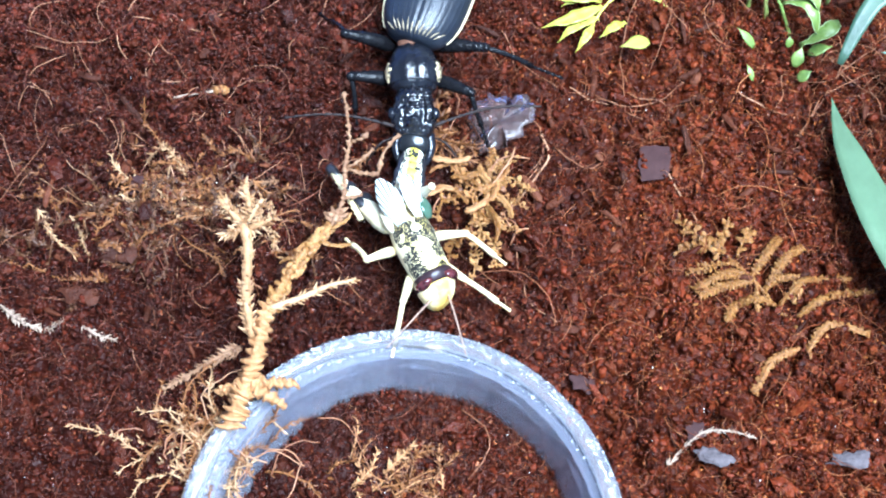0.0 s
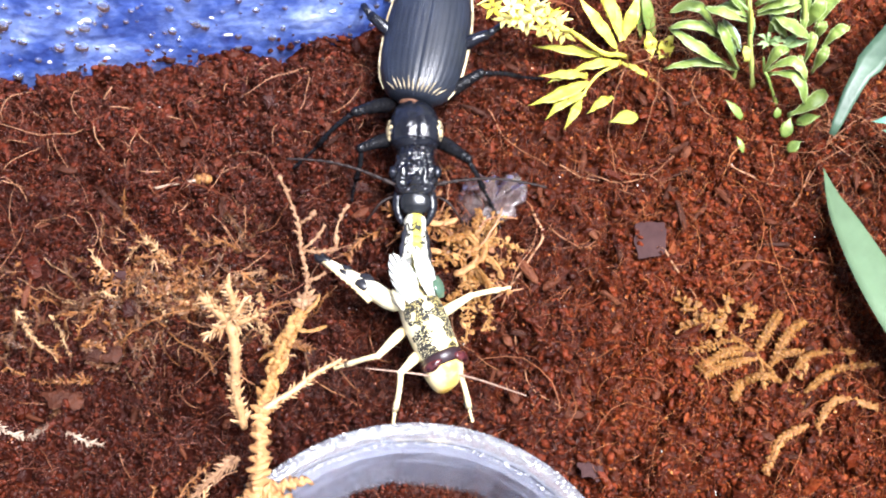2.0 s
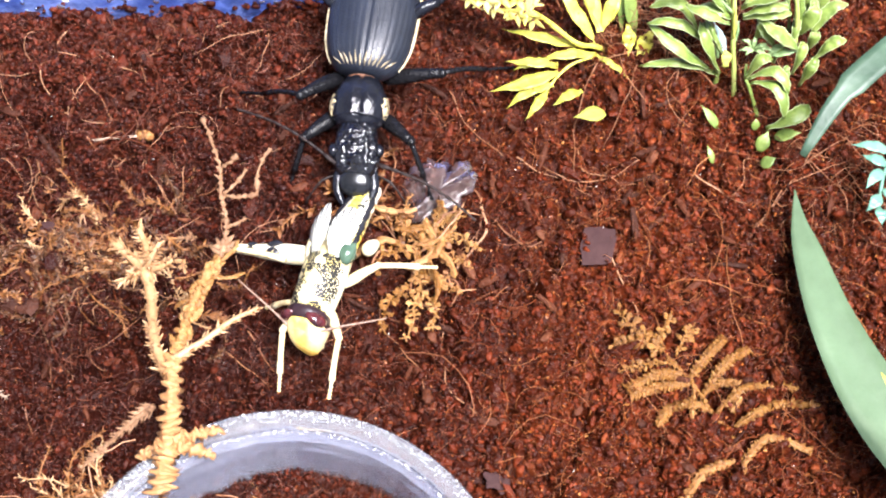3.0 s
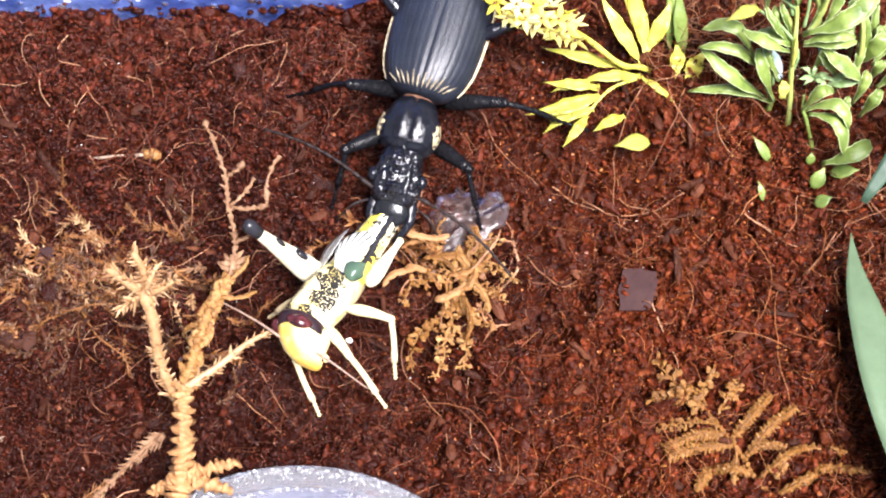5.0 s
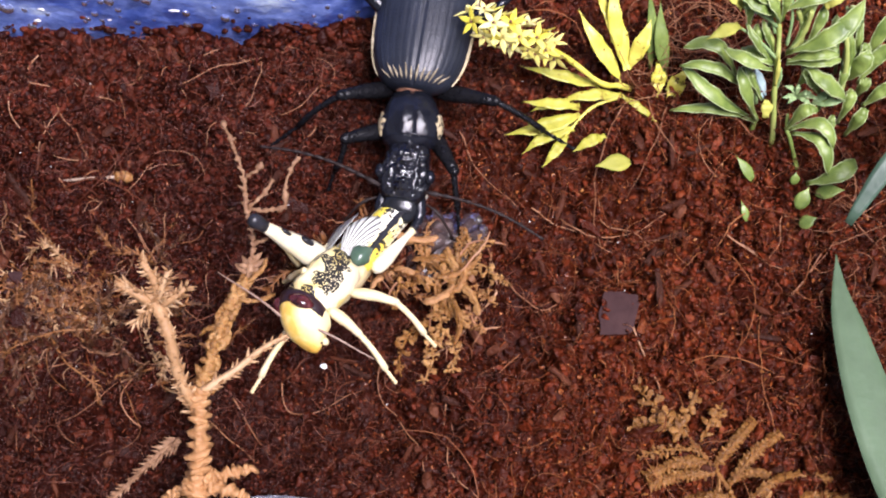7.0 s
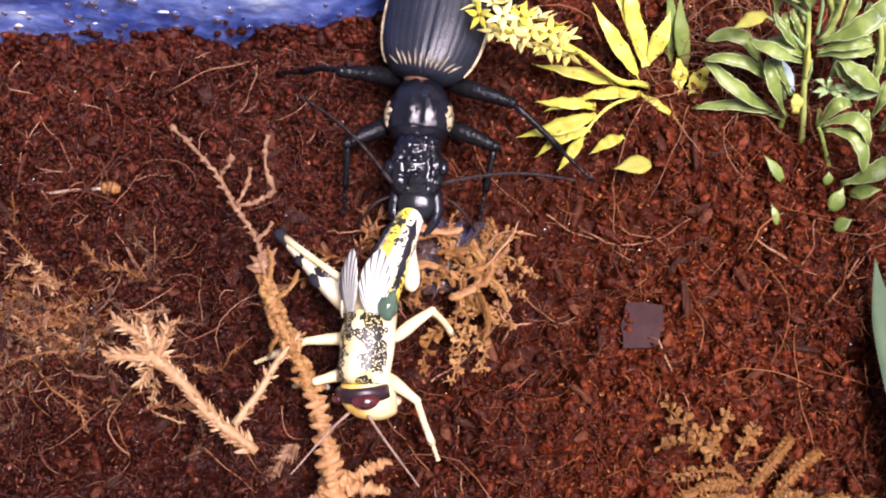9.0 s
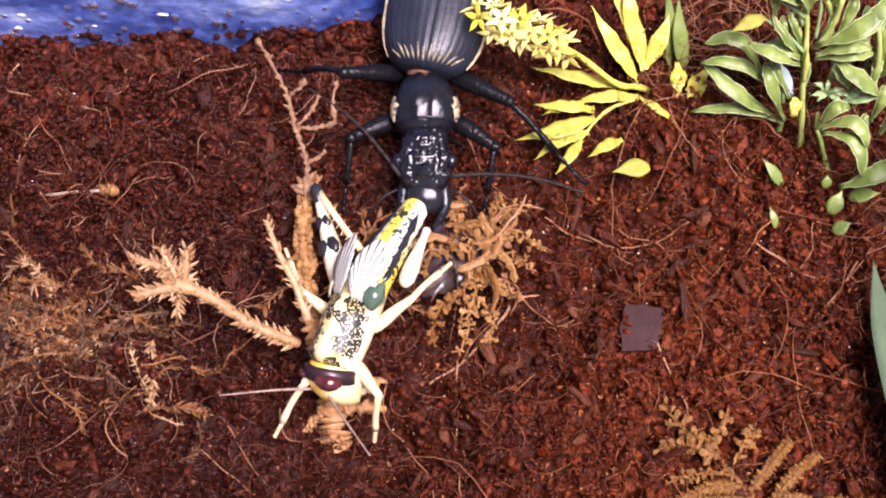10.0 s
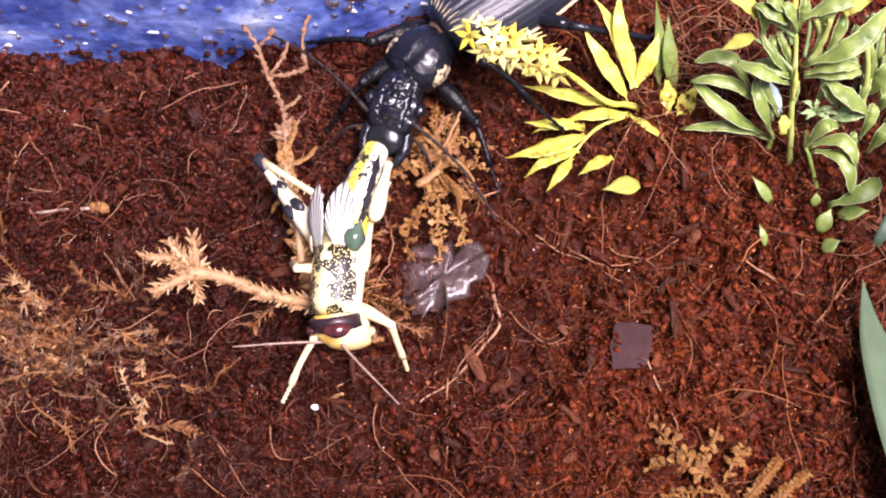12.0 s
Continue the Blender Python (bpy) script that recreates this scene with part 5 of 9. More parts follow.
def build_lobed_moss():
    """Flat arms with blunt leaflets that fan out over the soil."""
    rnd = random.Random(37)
    x0, y0 = (-3.56, 7.55)
    th = thing("fern_moss", "brown flattened fern moss with lobed arms on the soil", "moss", at(x0, y0, 0))
    for line, ln, m in (
        (((-3.75, 7.58), (-4.26, 7.69), (-4.88, 8.00)), 0.24, MOSS_DARK), (((-4.14, 7.53), (-4.71, 7.54), (-5.24, 7.86)), 0.22, MOSS_DARK), (((-3.6, 7.45), (-4.68, 7.25), (-5.17, 7.14)), 0.2, MOSS_DARK),
        (((-4.50, 7.62), (-4.59, 7.79), (-4.65, 8.05)), 0.16, MOSS_DARK), (((-4.1, 7.05), (-4.89, 6.85), (-5.27, 6.62)), 0.22, MOSS_DIM), (((-4.1, 6.8), (-4.78, 6.55), (-5.18, 6.41)), 0.2, MOSS_DIM),
        (((-3.9, 7.3), (-4.64, 7.06), (-5.01, 6.96)), 0.18, MOSS_DIM), (((-3.5, 7.6), (-3.85, 7.9), (-4.1, 8.2)), 0.18, MOSS_DARK), (((-3.6, 7.4), (-4.05, 7.38), (-4.5, 7.42)), 0.2, MOSS_DARK)):
        sp = spline([Vector((x - x0, y - y0, ground_height(x, y) + 0.15 + 0.05 * math.sin(3 * i))) for i, (x, y) in enumerate(line)], 9)
        g = Geo()
        lobed(g, sp, ln * 0.6, rnd, 0.05, 1.0)
        part("branch", g, m, th)


def build_moss_tangle(label, centre, spread, count, seed, hairs):
    """Curly moss strands with tiny leaflets and bare hair roots, woven into each other."""
    rnd = random.Random(seed)
    th = thing("moss_tangle", label, "moss", at(centre[0], centre[1], 0))
    for i in range(count + hairs):
        x, y = rnd.gauss(0, spread[0]), rnd.gauss(0, spread[1])
        a, turn = rnd.uniform(0, 6.28), rnd.uniform(-0.22, 0.22)
        ln = rnd.uniform(0.06, 0.12)
        lift = rnd.uniform(0.08, 0.22)
        pts = []
        for k in range(9):
            pts.append(Vector((x, y, ground_height(centre[0] + x, centre[1] + y) + lift + 0.06 * math.sin(k * 0.9 + i))))
            a += turn + rnd.uniform(-0.25, 0.25)
            x, y = x + ln * math.cos(a), y + ln * math.sin(a)
        g = Geo()
        if i < count:
            feather(g, pts, 0.016, rnd.uniform(0.06, 0.11), 0.02, rnd)
            tagged(part("strand", g, (MOSS_DARK, MOSS_DIM, MOSS_DARK, MOSS_DIM, FEATHER, MOSS_DIM)[i % 6], th), kind="stuff")
        else:
            g.tube(spline(pts, 2), 0.0075 * rnd.uniform(0.6, 1.3), 5)
            part("hair_root", g, (FIBRE, MOSS_DARK, TWIG_DARK)[i % 3], th)
    return th


build_frond()
build_lobed_moss()
build_moss_tangle("tangled tan moss strands and hair roots on damp soil", (-4.2, 7.5), (0.75, 0.42), 46, 71, 26)
build_moss_tangle("loose tan moss strands and hair roots on damp soil", (-5.6, 7.2), (0.7, 0.6), 26, 72, 16)
build_moss_tangle("sparse curled moss strands on damp soil", (-3.0, 7.0), (0.5, 0.5), 8, 73, 8)
moss_clump("moss_clump", "tangled light brown dried moss clump on the soil", (-4.5, 7.3), (1.4, 0.6), 5, 41, MOSS_DARK, 0.09, 0.12, MOSS_DIM)
moss_clump("moss_clump", "thin light brown moss strands on the soil", (-3.5, 7.2), (0.6, 0.9), 4, 42, MOSS_DARK, 0.1, 0.15, MOSS_DIM)
moss_clump("moss_clump", "pale brown moss heap leaning on the cup", (-3.4, 3.75), (1.0, 0.7), 54, 43, FEATHER, 0.1, 0.45)
moss_clump("moss_clump", "brown moss tuft under the prey", (-0.35, 8.75), (0.8, 0.5), 14, 44, MOSS_DARK, 0.16)
moss_clump("cup_moss", "pale moss twigs and fibres lying in the cup", (-0.6, 3.3), (1.2, 0.6), 22, 45, MOSS, 0.12, 0.25)
moss_clump("moss_tuft", "thin pale moss scrap on the soil", (-2.75, 6.9), (0.25, 0.4), 4, 49, FEATHER, 0.07, 0.08)


def build_sprig():
    """A branched dry stem that the prey drags along."""
    rnd = random.Random(51)
    th = thing("dry_branching_stem", "tan dried moss stem with scaly branches and feathery tips", "twig")
    o = SPRIG_O
    g = Geo()
    scaly(g, spline([Vector(p) - o for p in ((-2.62, 4.6, 0.6), (-2.5, 5.1, 0.75), (-2.4, 5.75, 0.95), (-2.38, 6.35, 1.1))]), 0.16, 0.09, seg=14, rnd=rnd)
    part("main_stem", g, TWIG, th, "thick tan stem wrapped in overlapping scales")
    for b in ((-1.75, 5.35, 0.85), (-1.85, 5.0, 0.8), (-2.9, 5.1, 0.6)):
        g = Geo()
        scaly(g, bow(Vector((-2.45, 5.25, 0.75)) - o, Vector(b) - o, 6, 0.05), 0.105, 0.07, seg=14, taper=0.45, rnd=rnd)
        part("prong", g, TWIG, th)
    g = Geo()
    feather(g, spline([(-0.35, -0.45, 0.4), (-0.62, -0.58, 0.28), (-0.95, -0.85, 0.22), (-1.35, -1.2, 0.2)]), 0.045, 0.12, 0.012, rnd)
    part("low_branch", g, TWIG_DARK, th, "pale fuzzy low branch")
    g = Geo()
    spine = spline([(-0.15, 0, 0), (0.5, 0.04, 0.05), (1.1, -0.03, 0.08), (1.6, 0, 0.0)])
    g.tube(spine, [0.055 + 0.03 * i / len(spine) for i in range(len(spine))], 8, ripple=0.2)
    feather(g, spine, 0.05, 0.14, 0.011, rnd)
    for e, w in (((2.05, -0.03, 0.1), 0.075), ((1.58, -0.4, 0.12), 0.055), ((1.85, 0.33, 0.0), 0.08), ((1.85, -0.28, 0.15), 0.05), ((1.36, 0.27, 0.1), 0.04)):
        feather(g, bow((1.42, 0, 0), e, 6, 0.04, rnd.uniform(-0.12, 0.12)), w, 0.15, 0.014, rnd)
    left = part("feathery_branch", g, FEATHER, th, "feathery branch ending in a spiky tuft")
    left.matrix_basis = at(0, 0, 1.1, 0, 0, 105)
    # the middle branch turns on the fork, the thin twig on the branch's end
    hinge = Vector((-2.38, 6.3, 1.06))
    g = Geo()
    mid = spline([Vector(p) - hinge for p in ((-2.36, 6.35, 1.05), (-2.15, 6.9, 1.1), (-1.95, 7.4, 1.05), (-1.75, 7.75, 0.95))])
    scaly(g, mid, 0.075, 0.06, rnd=rnd)
    for k in range(120):
        u = rnd.uniform(0, len(mid) - 1.01)
        i = int(u)
        p = mid[i].lerp(mid[i + 1], u - i)
        d = (mid[i + 1] - mid[i]).normalized()
        a = rnd.uniform(0, 2 * math.pi)
        out = Vector((-d.y, d.x, 0)) * math.cos(a) + Vector((0, 0, 1)) * math.sin(a) * 0.6
        q = p + out * rnd.uniform(0.07, 0.16) * (1.15 - 0.5 * u / len(mid)) + d * rnd.uniform(-0.12, 0.16)
        r = p + out * 0.05
        g.blade([r, r.lerp(q, 0.5) + d * rnd.uniform(-0.03, 0.03), q], [rnd.uniform(0.03, 0.06), rnd.uniform(0.04, 0.075), rnd.uniform(0.008, 0.03)], 0.018, normal=tuple(out.cross(d) * 0.3 + Vector((0, 0, 1))), cup=-0.2)
    for u, e in ((0.75, (0.5, 0.05, -0.1)), (0.45, (-0.3, -0.03, -0.15)), (0.95, (0.3, 0.3, 0.05))):
        p = mid[int(u * (len(mid) - 1))]
        finger(g, bow(p, p + Vector(e), 9, 0.06, 0.15), 0.036, rnd)
    middle = tagged(part("middle_branch", g, HUSK_PALE, th), "amber branch wrapped in ragged husk scales", kind="stuff")
    middle.matrix_basis = at(*(hinge - o))
    g = Geo()
    feather(g, spline([(0, 0, 0), (0.45, -0.02, 0.04), (0.9, 0.02, 0.03), (1.3, 0.0, -0.04)]), 0.055, 0.12, 0.024, rnd)
    arm = part("side_arm", g, FEATHER, th, "fuzzy pale side arm")
    g = Geo()
    knee = Vector((-1.75, 7.75, 0.95))
    tw = spline([Vector(p) - knee for p in ((-1.75, 7.75, 0.95), (-1.66, 8.2, 1.0), (-1.72, 8.65, 1.05), (-1.78, 9.25, 1.0), (-2.0, 9.95, 0.95))], 14)
    g.tube([p + Vector((rnd.uniform(-0.014, 0.014), 0, rnd.uniform(-0.014, 0.014))) for p in tw], [0.029 * rnd.choice((0.6, 0.8, 1.0, 1.0, 1.6)) for _ in tw], 6)
    for a, b, s in (((-1.7, 8.67, 1.03), (-1.2, 8.63, 1.1), 0.1), ((-1.22, 8.63, 1.1), (-1.0, 9.25, 1.25), -0.1), ((-1.7, 8.7, 1.03), (-1.35, 9.0, 1.15), 0.1), ((-1.76, 9.1, 1.0), (-1.48, 9.25, 1.1), 0.1), ((-1.66, 8.2, 1.0), (-1.4, 8.3, 1.0), 0.1)):
        ln = bow(Vector(a) - knee, Vector(b) - knee, 14, 0.03, s, 0.012, rnd)
        g.tube(ln, [0.03 * rnd.choice((0.6, 0.8, 1.0, 1.1, 1.6)) for _ in ln[:-1]] + [0.04], 6)
    for k in range(2, len(tw) - 1, 3):
        p = tw[k]
        e = p + Vector((rnd.choice((-1, 1)) * rnd.uniform(0.03, 0.09), rnd.uniform(0.0, 0.08), rnd.uniform(0.0, 0.05)))
        g.tube([p, p.lerp(e, 0.6), e], [0.016, 0.02, 0.006], 5)
    for k in range(9):
        p = tw[2 + k // 2]
        e = p + Vector((rnd.uniform(-0.2, 0.25), rnd.uniform(-0.02, 0.18), rnd.uniform(-0.05, 0.08)))
        g.blade([p, p.lerp(e, 0.5), e], [0.03, 0.045, 0.008], 0.015)
    twig = part("thin_twig", g, TWIG_DARK, middle, "thin knobbly twig with hooked side shoots")
    twig.matrix_basis = at(*(knee - hinge))
    return th, left, middle, twig, arm


SPRIG_O = Vector((-2.4, 6.3, 0.0))
sprig, sprig_branch, sprig_middle, sprig_twig, sprig_arm = build_sprig()


def build_loose_moss():
    rnd = random.Random(61)
    th = thing("loose_moss_sprig", "amber fern-like moss sprig caught under the prey", "moss")
    for k, (line, ln) in enumerate((
        (((-0.35, 0.55), (0.0, 0.1), (0.05, -0.5)), 0.15), (((0.0, 0.1), (0.5, 0.33), (0.98, 0.15)), 0.17), (((0.1, 0.15), (0.25, 0.5), (0.35, 0.78)), 0.15), (((-0.1, 0.25), (-0.22, 0.55), (-0.15, 0.8)), 0.14),
        (((0.05, -0.2), (0.12, -0.8), (0.0, -1.35)), 0.16), (((0.0, -0.5), (-0.25, -0.8), (-0.32, -1.25)), 0.14), (((0.1, -0.3), (0.5, -0.4), (0.72, -0.62)), 0.15), (((0.1, -0.6), (0.38, -0.88), (0.36, -1.2)), 0.13),
        (((-0.1, 0.0), (-0.4, -0.1), (-0.58, -0.38)), 0.14), (((0.2, 0.05), (0.55, -0.05), (0.85, -0.2)), 0.14), (((0.15, 0.3), (0.45, 0.6), (0.72, 0.68)), 0.13))):
        g = Geo()
        lobed(g, spline([Vector((x, y, 0.2 + 0.05 * math.sin(k * 1.7 + 2.0 * q) + 0.04 * q)) for q, (x, y) in enumerate(line)], 7), ln * 0.72, rnd, 0.055, 1.0)
        part("frond", g, (HUSK, HUSK_PALE, FROND)[k % 3], th, "amber frond of blunt leaflets")
    for i in range(15):
        a, turn = 0.9 * i, rnd.choice((-1, 1)) * rnd.uniform(0.04, 0.2)
        p = Vector((rnd.gauss(0.15, 0.2), rnd.gauss(0.0, 0.35), rnd.uniform(0.25, 0.42)))
        ln = rnd.uniform(0.05, 0.075)
        pts = []
        for q in range(11):
            pts.append(p.copy())
            a += turn
            p += Vector((ln * math.cos(a), ln * math.sin(a), 0.02 * math.sin(0.7 * q + i)))
        g = Geo()
        finger(g, pts, rnd.uniform(0.035, 0.06), rnd)
        part("frond", g, (HUSK_PALE, FROND, HUSK, TWIG)[i % 4], th, "flat curved amber frond tip")
    for a, b, k in (((0.5, -0.2, 0.2), (0.95, -0.45, 0.15), 0.4), ((0.4, -0.3, 0.2), (0.6, -0.75, 0.12), -0.4), ((-0.2, -0.1, 0.2), (-0.6, -0.3, 0.25), 0.35), ((0.2, 0.1, 0.25), (0.9, 0.65, 0.3), -0.3), ((0.0, -0.3, 0.2), (0.5, -0.8, 0.1), 0.35), ((0.1, 0.0, 0.3), (0.65, 0.75, 0.5), 0.1)):
        g = Geo()
        g.tube(bow(a, b, 12, 0.08, k, 0.012, rnd), [0.014 * rnd.uniform(0.8, 1.3) for _ in range(12)] + [0.006], 5)
        part("curl", g, ROOT, th)
    g = Geo()
    for _ in range(26):
        p = Vector((rnd.gauss(0.1, 0.25), rnd.gauss(0, 0.22), rnd.uniform(0.12, 0.3)))
        q = p + Vector((rnd.uniform(-0.15, 0.15), rnd.uniform(-0.15, 0.15), rnd.uniform(-0.05, 0.08)))
        g.blade([p, p.lerp(q, 0.5), q], [0.02, 0.04, 0.006], 0.012)
    tagged(part("litter", g, MOSS_DARK, th), "small amber moss flakes", kind="stuff")
    return th


loose_moss = build_loose_moss()


# ---- small things on the soil ----
def sheet_flake(name, label, outline, material, z=0.08, bulge=0.015, ragged=0.03):
    cx, cy = sum(p[0] for p in outline) / len(outline), sum(p[1] for p in outline) / len(outline)
    z = 0.05 + max(ground_height(cx + (x - cx) * k, cy + (y - cy) * k) for x, y in outline for k in (0.0, 0.5, 0.9)) + 0.3 * z
    g = Geo()
    pts = []
    for i in range(len(outline)):
        (x0, y0), (x1, y1) = outline[i], outline[(i + 1) % len(outline)]
        for k in range(4):
            t = k / 4
            pts.append(Vector((x0 + (x1 - x0) * t - cx, y0 + (y1 - y0) * t - cy, 0)) + Vector(((noise.noise(Vector((i * 0.37, k * 0.61, 3.1))) * ragged), noise.noise(Vector((k * 0.53, i * 0.71, 7.7))) * ragged, 0)))
    rings = []
    for s, h in ((1.0, -0.012), (1.0, 0.006), (0.7, 0.008 + bulge * 0.4), (0.35, 0.008 + bulge * 0.5)):
        rings.append([Vector((p.x * s, p.y * s, h + 0.008 * noise.noise(Vector((p.x * 3 * s, p.y * 3 * s, 5))))) for p in pts])
    g.rings(rings)
    return tagged(part(name, g, material, m=at(cx, cy, z), smooth=material is SHELL), label, "flake")


sheet_flake("grey_flake", "thin dull grey-purple flake lying flat on the soil", [(3.04, 8.68), (3.47, 8.69), (3.50, 8.52), (3.45, 8.15), (3.03, 8.05), (2.99, 8.39)], FLAKE, 0.15, ragged=0.04)
sheet_flake("shell_flake", "translucent dark insect shell fragment on the soil", [(0.42, 9.45), (0.8, 9.6), (1.25, 9.55), (1.4, 9.28), (1.22, 8.92), (0.95, 8.58), (0.62, 8.38), (0.36, 8.6), (0.3, 9.05)], SHELL, -0.2, 0.02, ragged=0.22)
sheet_flake("grey_flake", "small dark grey flake on the soil", [(-5.0, 7.9), (-4.8, 7.95), (-4.72, 7.7), (-4.95, 7.6)], FLAKE)
sheet_flake("grey_flake", "pale grey bark sliver on the soil", [(3.63, 3.82), (3.9, 3.88), (4.22, 3.69), (4.1, 3.59), (3.71, 3.65)], GREYBARK, 0.12, 0.06, ragged=0.08)
sheet_flake("grey_flake", "dark grey flake on the soil", [(3.56, 4.2), (3.79, 4.28), (3.82, 4.08), (3.59, 3.98)], FLAKE, 0.12, ragged=0.08)
sheet_flake("grey_flake", "pale grey bark piece on the soil", [(5.52, 3.7), (5.81, 3.91), (6.18, 3.9), (6.15, 3.65)], GREYBARK, 0.12, 0.08, ragged=0.1)
sheet_flake("bark_flake", "pinkish brown bark piece on the soil", [(-5.82, 6.04), (-5.27, 6.06), (-5.23, 5.81), (-5.63, 5.77)], BARK, 0.14, 0.08, ragged=0.12)
sheet_flake("bark_flake", "dark curled bark piece on the soil", [(1.88, 4.93), (2.2, 4.88), (2.2, 4.68), (1.95, 4.7)], FLAKE, 0.0, ragged=0.12)
sheet_flake("bark_flake", "pinkish curled bark piece on the soil", [(-5.35, 6.7), (-5.05, 6.78), (-4.75, 6.72), (-4.72, 6.55), (-5.0, 6.46), (-5.3, 6.5)], BARK, 0.1, 0.08, ragged=0.15)


def root(name, label, pts, r, material=ROOT, lift=0.1):
    p3 = [Vector((x, y, ground_height(x, y) + lift)) for x, y in pts]
    sp = spline(p3, 6)
    sp = [q + Vector((noise.noise(q * 2.3), noise.noise(q * 2.3 + Vector((7, 0, 0))), 0.3 * noise.noise(q * 3 + Vector((0, 9, 0))))) * 0.09 for q in sp]
    o = sp[0].copy()
    n = len(sp)
    g = Geo()
    g.tube([p - o for p in sp], [0.72 * r * (1 - 0.55 * i / n) for i in range(n)], 5, ripple=0.15)
    return tagged(part(name, g, material, m=at(*o)), label, "root", group="roots on the soil")


root("root_fibre", "thin curved tan root fibre lying on the soil", ((3.69, 11.44), (3.51, 10.88), (3.26, 10.23)), 0.013)
root("root_fibre", "thin curved tan root fibre lying on the soil", ((2.87, 10.09), (3.03, 9.78), (3.43, 9.68), (3.66, 9.51)), 0.013)
root("root_fibre", "thin curved tan root fibre lying on the soil", ((2.34, 9.78), (2.67, 9.55), (3.09, 9.56), (3.78, 9.61)), 0.013)
root("root_fibre", "thin curved tan root fibre lying on the soil", ((4.67, 9.71), (4.99, 9.53), (5.40, 9.29)), 0.014)
root("root_fibre", "thin curved tan root fibre lying on the soil", ((5.69, 10.13), (5.47, 10.10), (5.42, 9.79), (5.20, 9.44)), 0.014)
root("root_fibre", "thin curved tan root fibre lying on the soil", ((6.26, 9.81), (6.04, 9.69), (5.73, 9.20)), 0.014)
root("root_fibre", "thin curved tan root fibre lying on the soil", ((-5.22, 11.08), (-5.43, 10.68), (-5.41, 10.28), (-5.26, 9.94), (-5.03, 9.72), (-4.57, 9.65), (-4.32, 9.61)), 0.016)
root("root_fibre", "thin curved tan root fibre lying on the soil", ((-4.85, 10.40), (-4.58, 10.00), (-4.29, 9.65), (-4.11, 9.48)), 0.011)
root("root_fibre", "thin curved tan root fibre lying on the soil", ((-4.34, 10.61), (-4.08, 10.59)), 0.014)
root("root_fibre", "thin curved tan root fibre lying on the soil", ((-3.75, 10.98), (-3.83, 10.82), (-4.03, 10.71), (-3.91, 10.41), (-3.79, 10.15)), 0.016)
root("root_fibre", "thin curved tan root fibre lying on the soil", ((-4.32, 9.30), (-4.13, 9.46), (-3.83, 9.54), (-3.75, 9.59)), 0.014)
root("root_fibre", "thin curved tan root fibre lying on the soil", ((-3.84, 9.25), (-3.57, 8.98), (-3.33, 8.67), (-3.22, 8.46)), 0.012)
root("root_fibre", "thin curved tan root fibre lying on the soil", ((-3.23, 11.36), (-3.40, 11.09), (-3.43, 10.92)), 0.016)
root("root_fibre", "thin curved tan root fibre lying on the soil", ((-2.86, 8.66), (-2.56, 8.78), (-2.35, 8.95)), 0.013)
root("root_fibre", "thin curved tan root fibre lying on the soil", ((-4.52, 9.18), (-4.07, 9.15), (-3.74, 9.35)), 0.013)
root("root_fibre", "thin curved tan root fibre lying on the soil", ((-3.79, 8.87), (-3.64, 8.50), (-3.82, 8.33)), 0.012)
root("root_fibre", "thin curved tan root fibre lying on the soil", ((-3.31, 8.69), (-3.08, 8.26), (-3.04, 7.89)), 0.012)
root("root_fibre", "thin curved tan root fibre lying on the soil", ((-4.17, 7.03), (-3.77, 7.44), (-3.38, 7.63)), 0.013)
root("root_fibre", "thin curved tan root fibre lying on the soil", ((-4.19, 6.67), (-3.84, 6.82), (-3.33, 6.70)), 0.014)
root("root_fibre", "thin curved tan root fibre lying on the soil", ((-2.56, 7.80), (-2.29, 7.46), (-2.54, 7.14)), 0.013)
root("root_fibre", "thin curved tan root fibre lying on the soil", ((3.42, 8.29), (3.64, 7.91), (3.85, 7.61), (3.89, 7.40)), 0.022)
root("root_fibre", "thin curved tan root fibre lying on the soil", ((3.04, 11.32), (2.79, 10.50), (2.88, 9.63), (3.00, 9.37)), 0.016)
root("root_fibre", "thin curved tan root fibre lying on the soil", ((2.40, 9.70), (2.85, 9.54), (3.35, 9.67), (3.81, 9.94)), 0.016)
root("root_fibre", "thick dark root fibre lying on the soil", ((1.48, 8.93), (1.55, 8.49), (1.21, 7.96), (0.67, 7.47)), 0.035)
root("root_fibre", "thin curved tan root fibre lying on the soil", ((5.93, 9.59), (5.68, 9.10), (5.46, 8.63)), 0.016)
root("root_fibre", "thin curved tan root fibre lying on the soil", ((4.70, 9.71), (5.03, 9.53), (5.28, 9.30)), 0.018)
root("root_fibre", "thin curved tan root fibre lying on the soil", ((-1.76, 6.66), (-1.46, 6.34), (-0.98, 5.90)), 0.018)
root("root_fibre", "thin curved tan root fibre lying on the soil", ((-2.08, 6.33), (-1.57, 6.01), (-0.99, 5.75)), 0.014)
root("root_fibre", "thin curved tan root fibre lying on the soil", ((-1.08, 6.96), (-0.91, 6.60), (-0.53, 6.64), (-0.19, 6.93)), 0.016)
root("root_fibre", "thin curved tan root fibre lying on the soil", ((-1.88, 4.35), (-1.46, 4.28), (-1.14, 3.67), (-0.91, 3.19)), 0.018)
root("root_fibre", "thin curved tan root fibre lying on the soil", ((0.99, 7.79), (1.08, 6.98), (1.22, 6.16), (1.68, 5.63)), 0.016)
root("root_fibre", "thin curved tan root fibre lying on the soil", ((0.43, 6.61), (0.82, 6.23), (1.13, 5.65)), 0.014)
root("root_fibre", "thin curved tan root fibre lying on the soil", ((-4.94, 5.65), (-4.60, 4.92), (-4.43, 4.58)), 0.016)
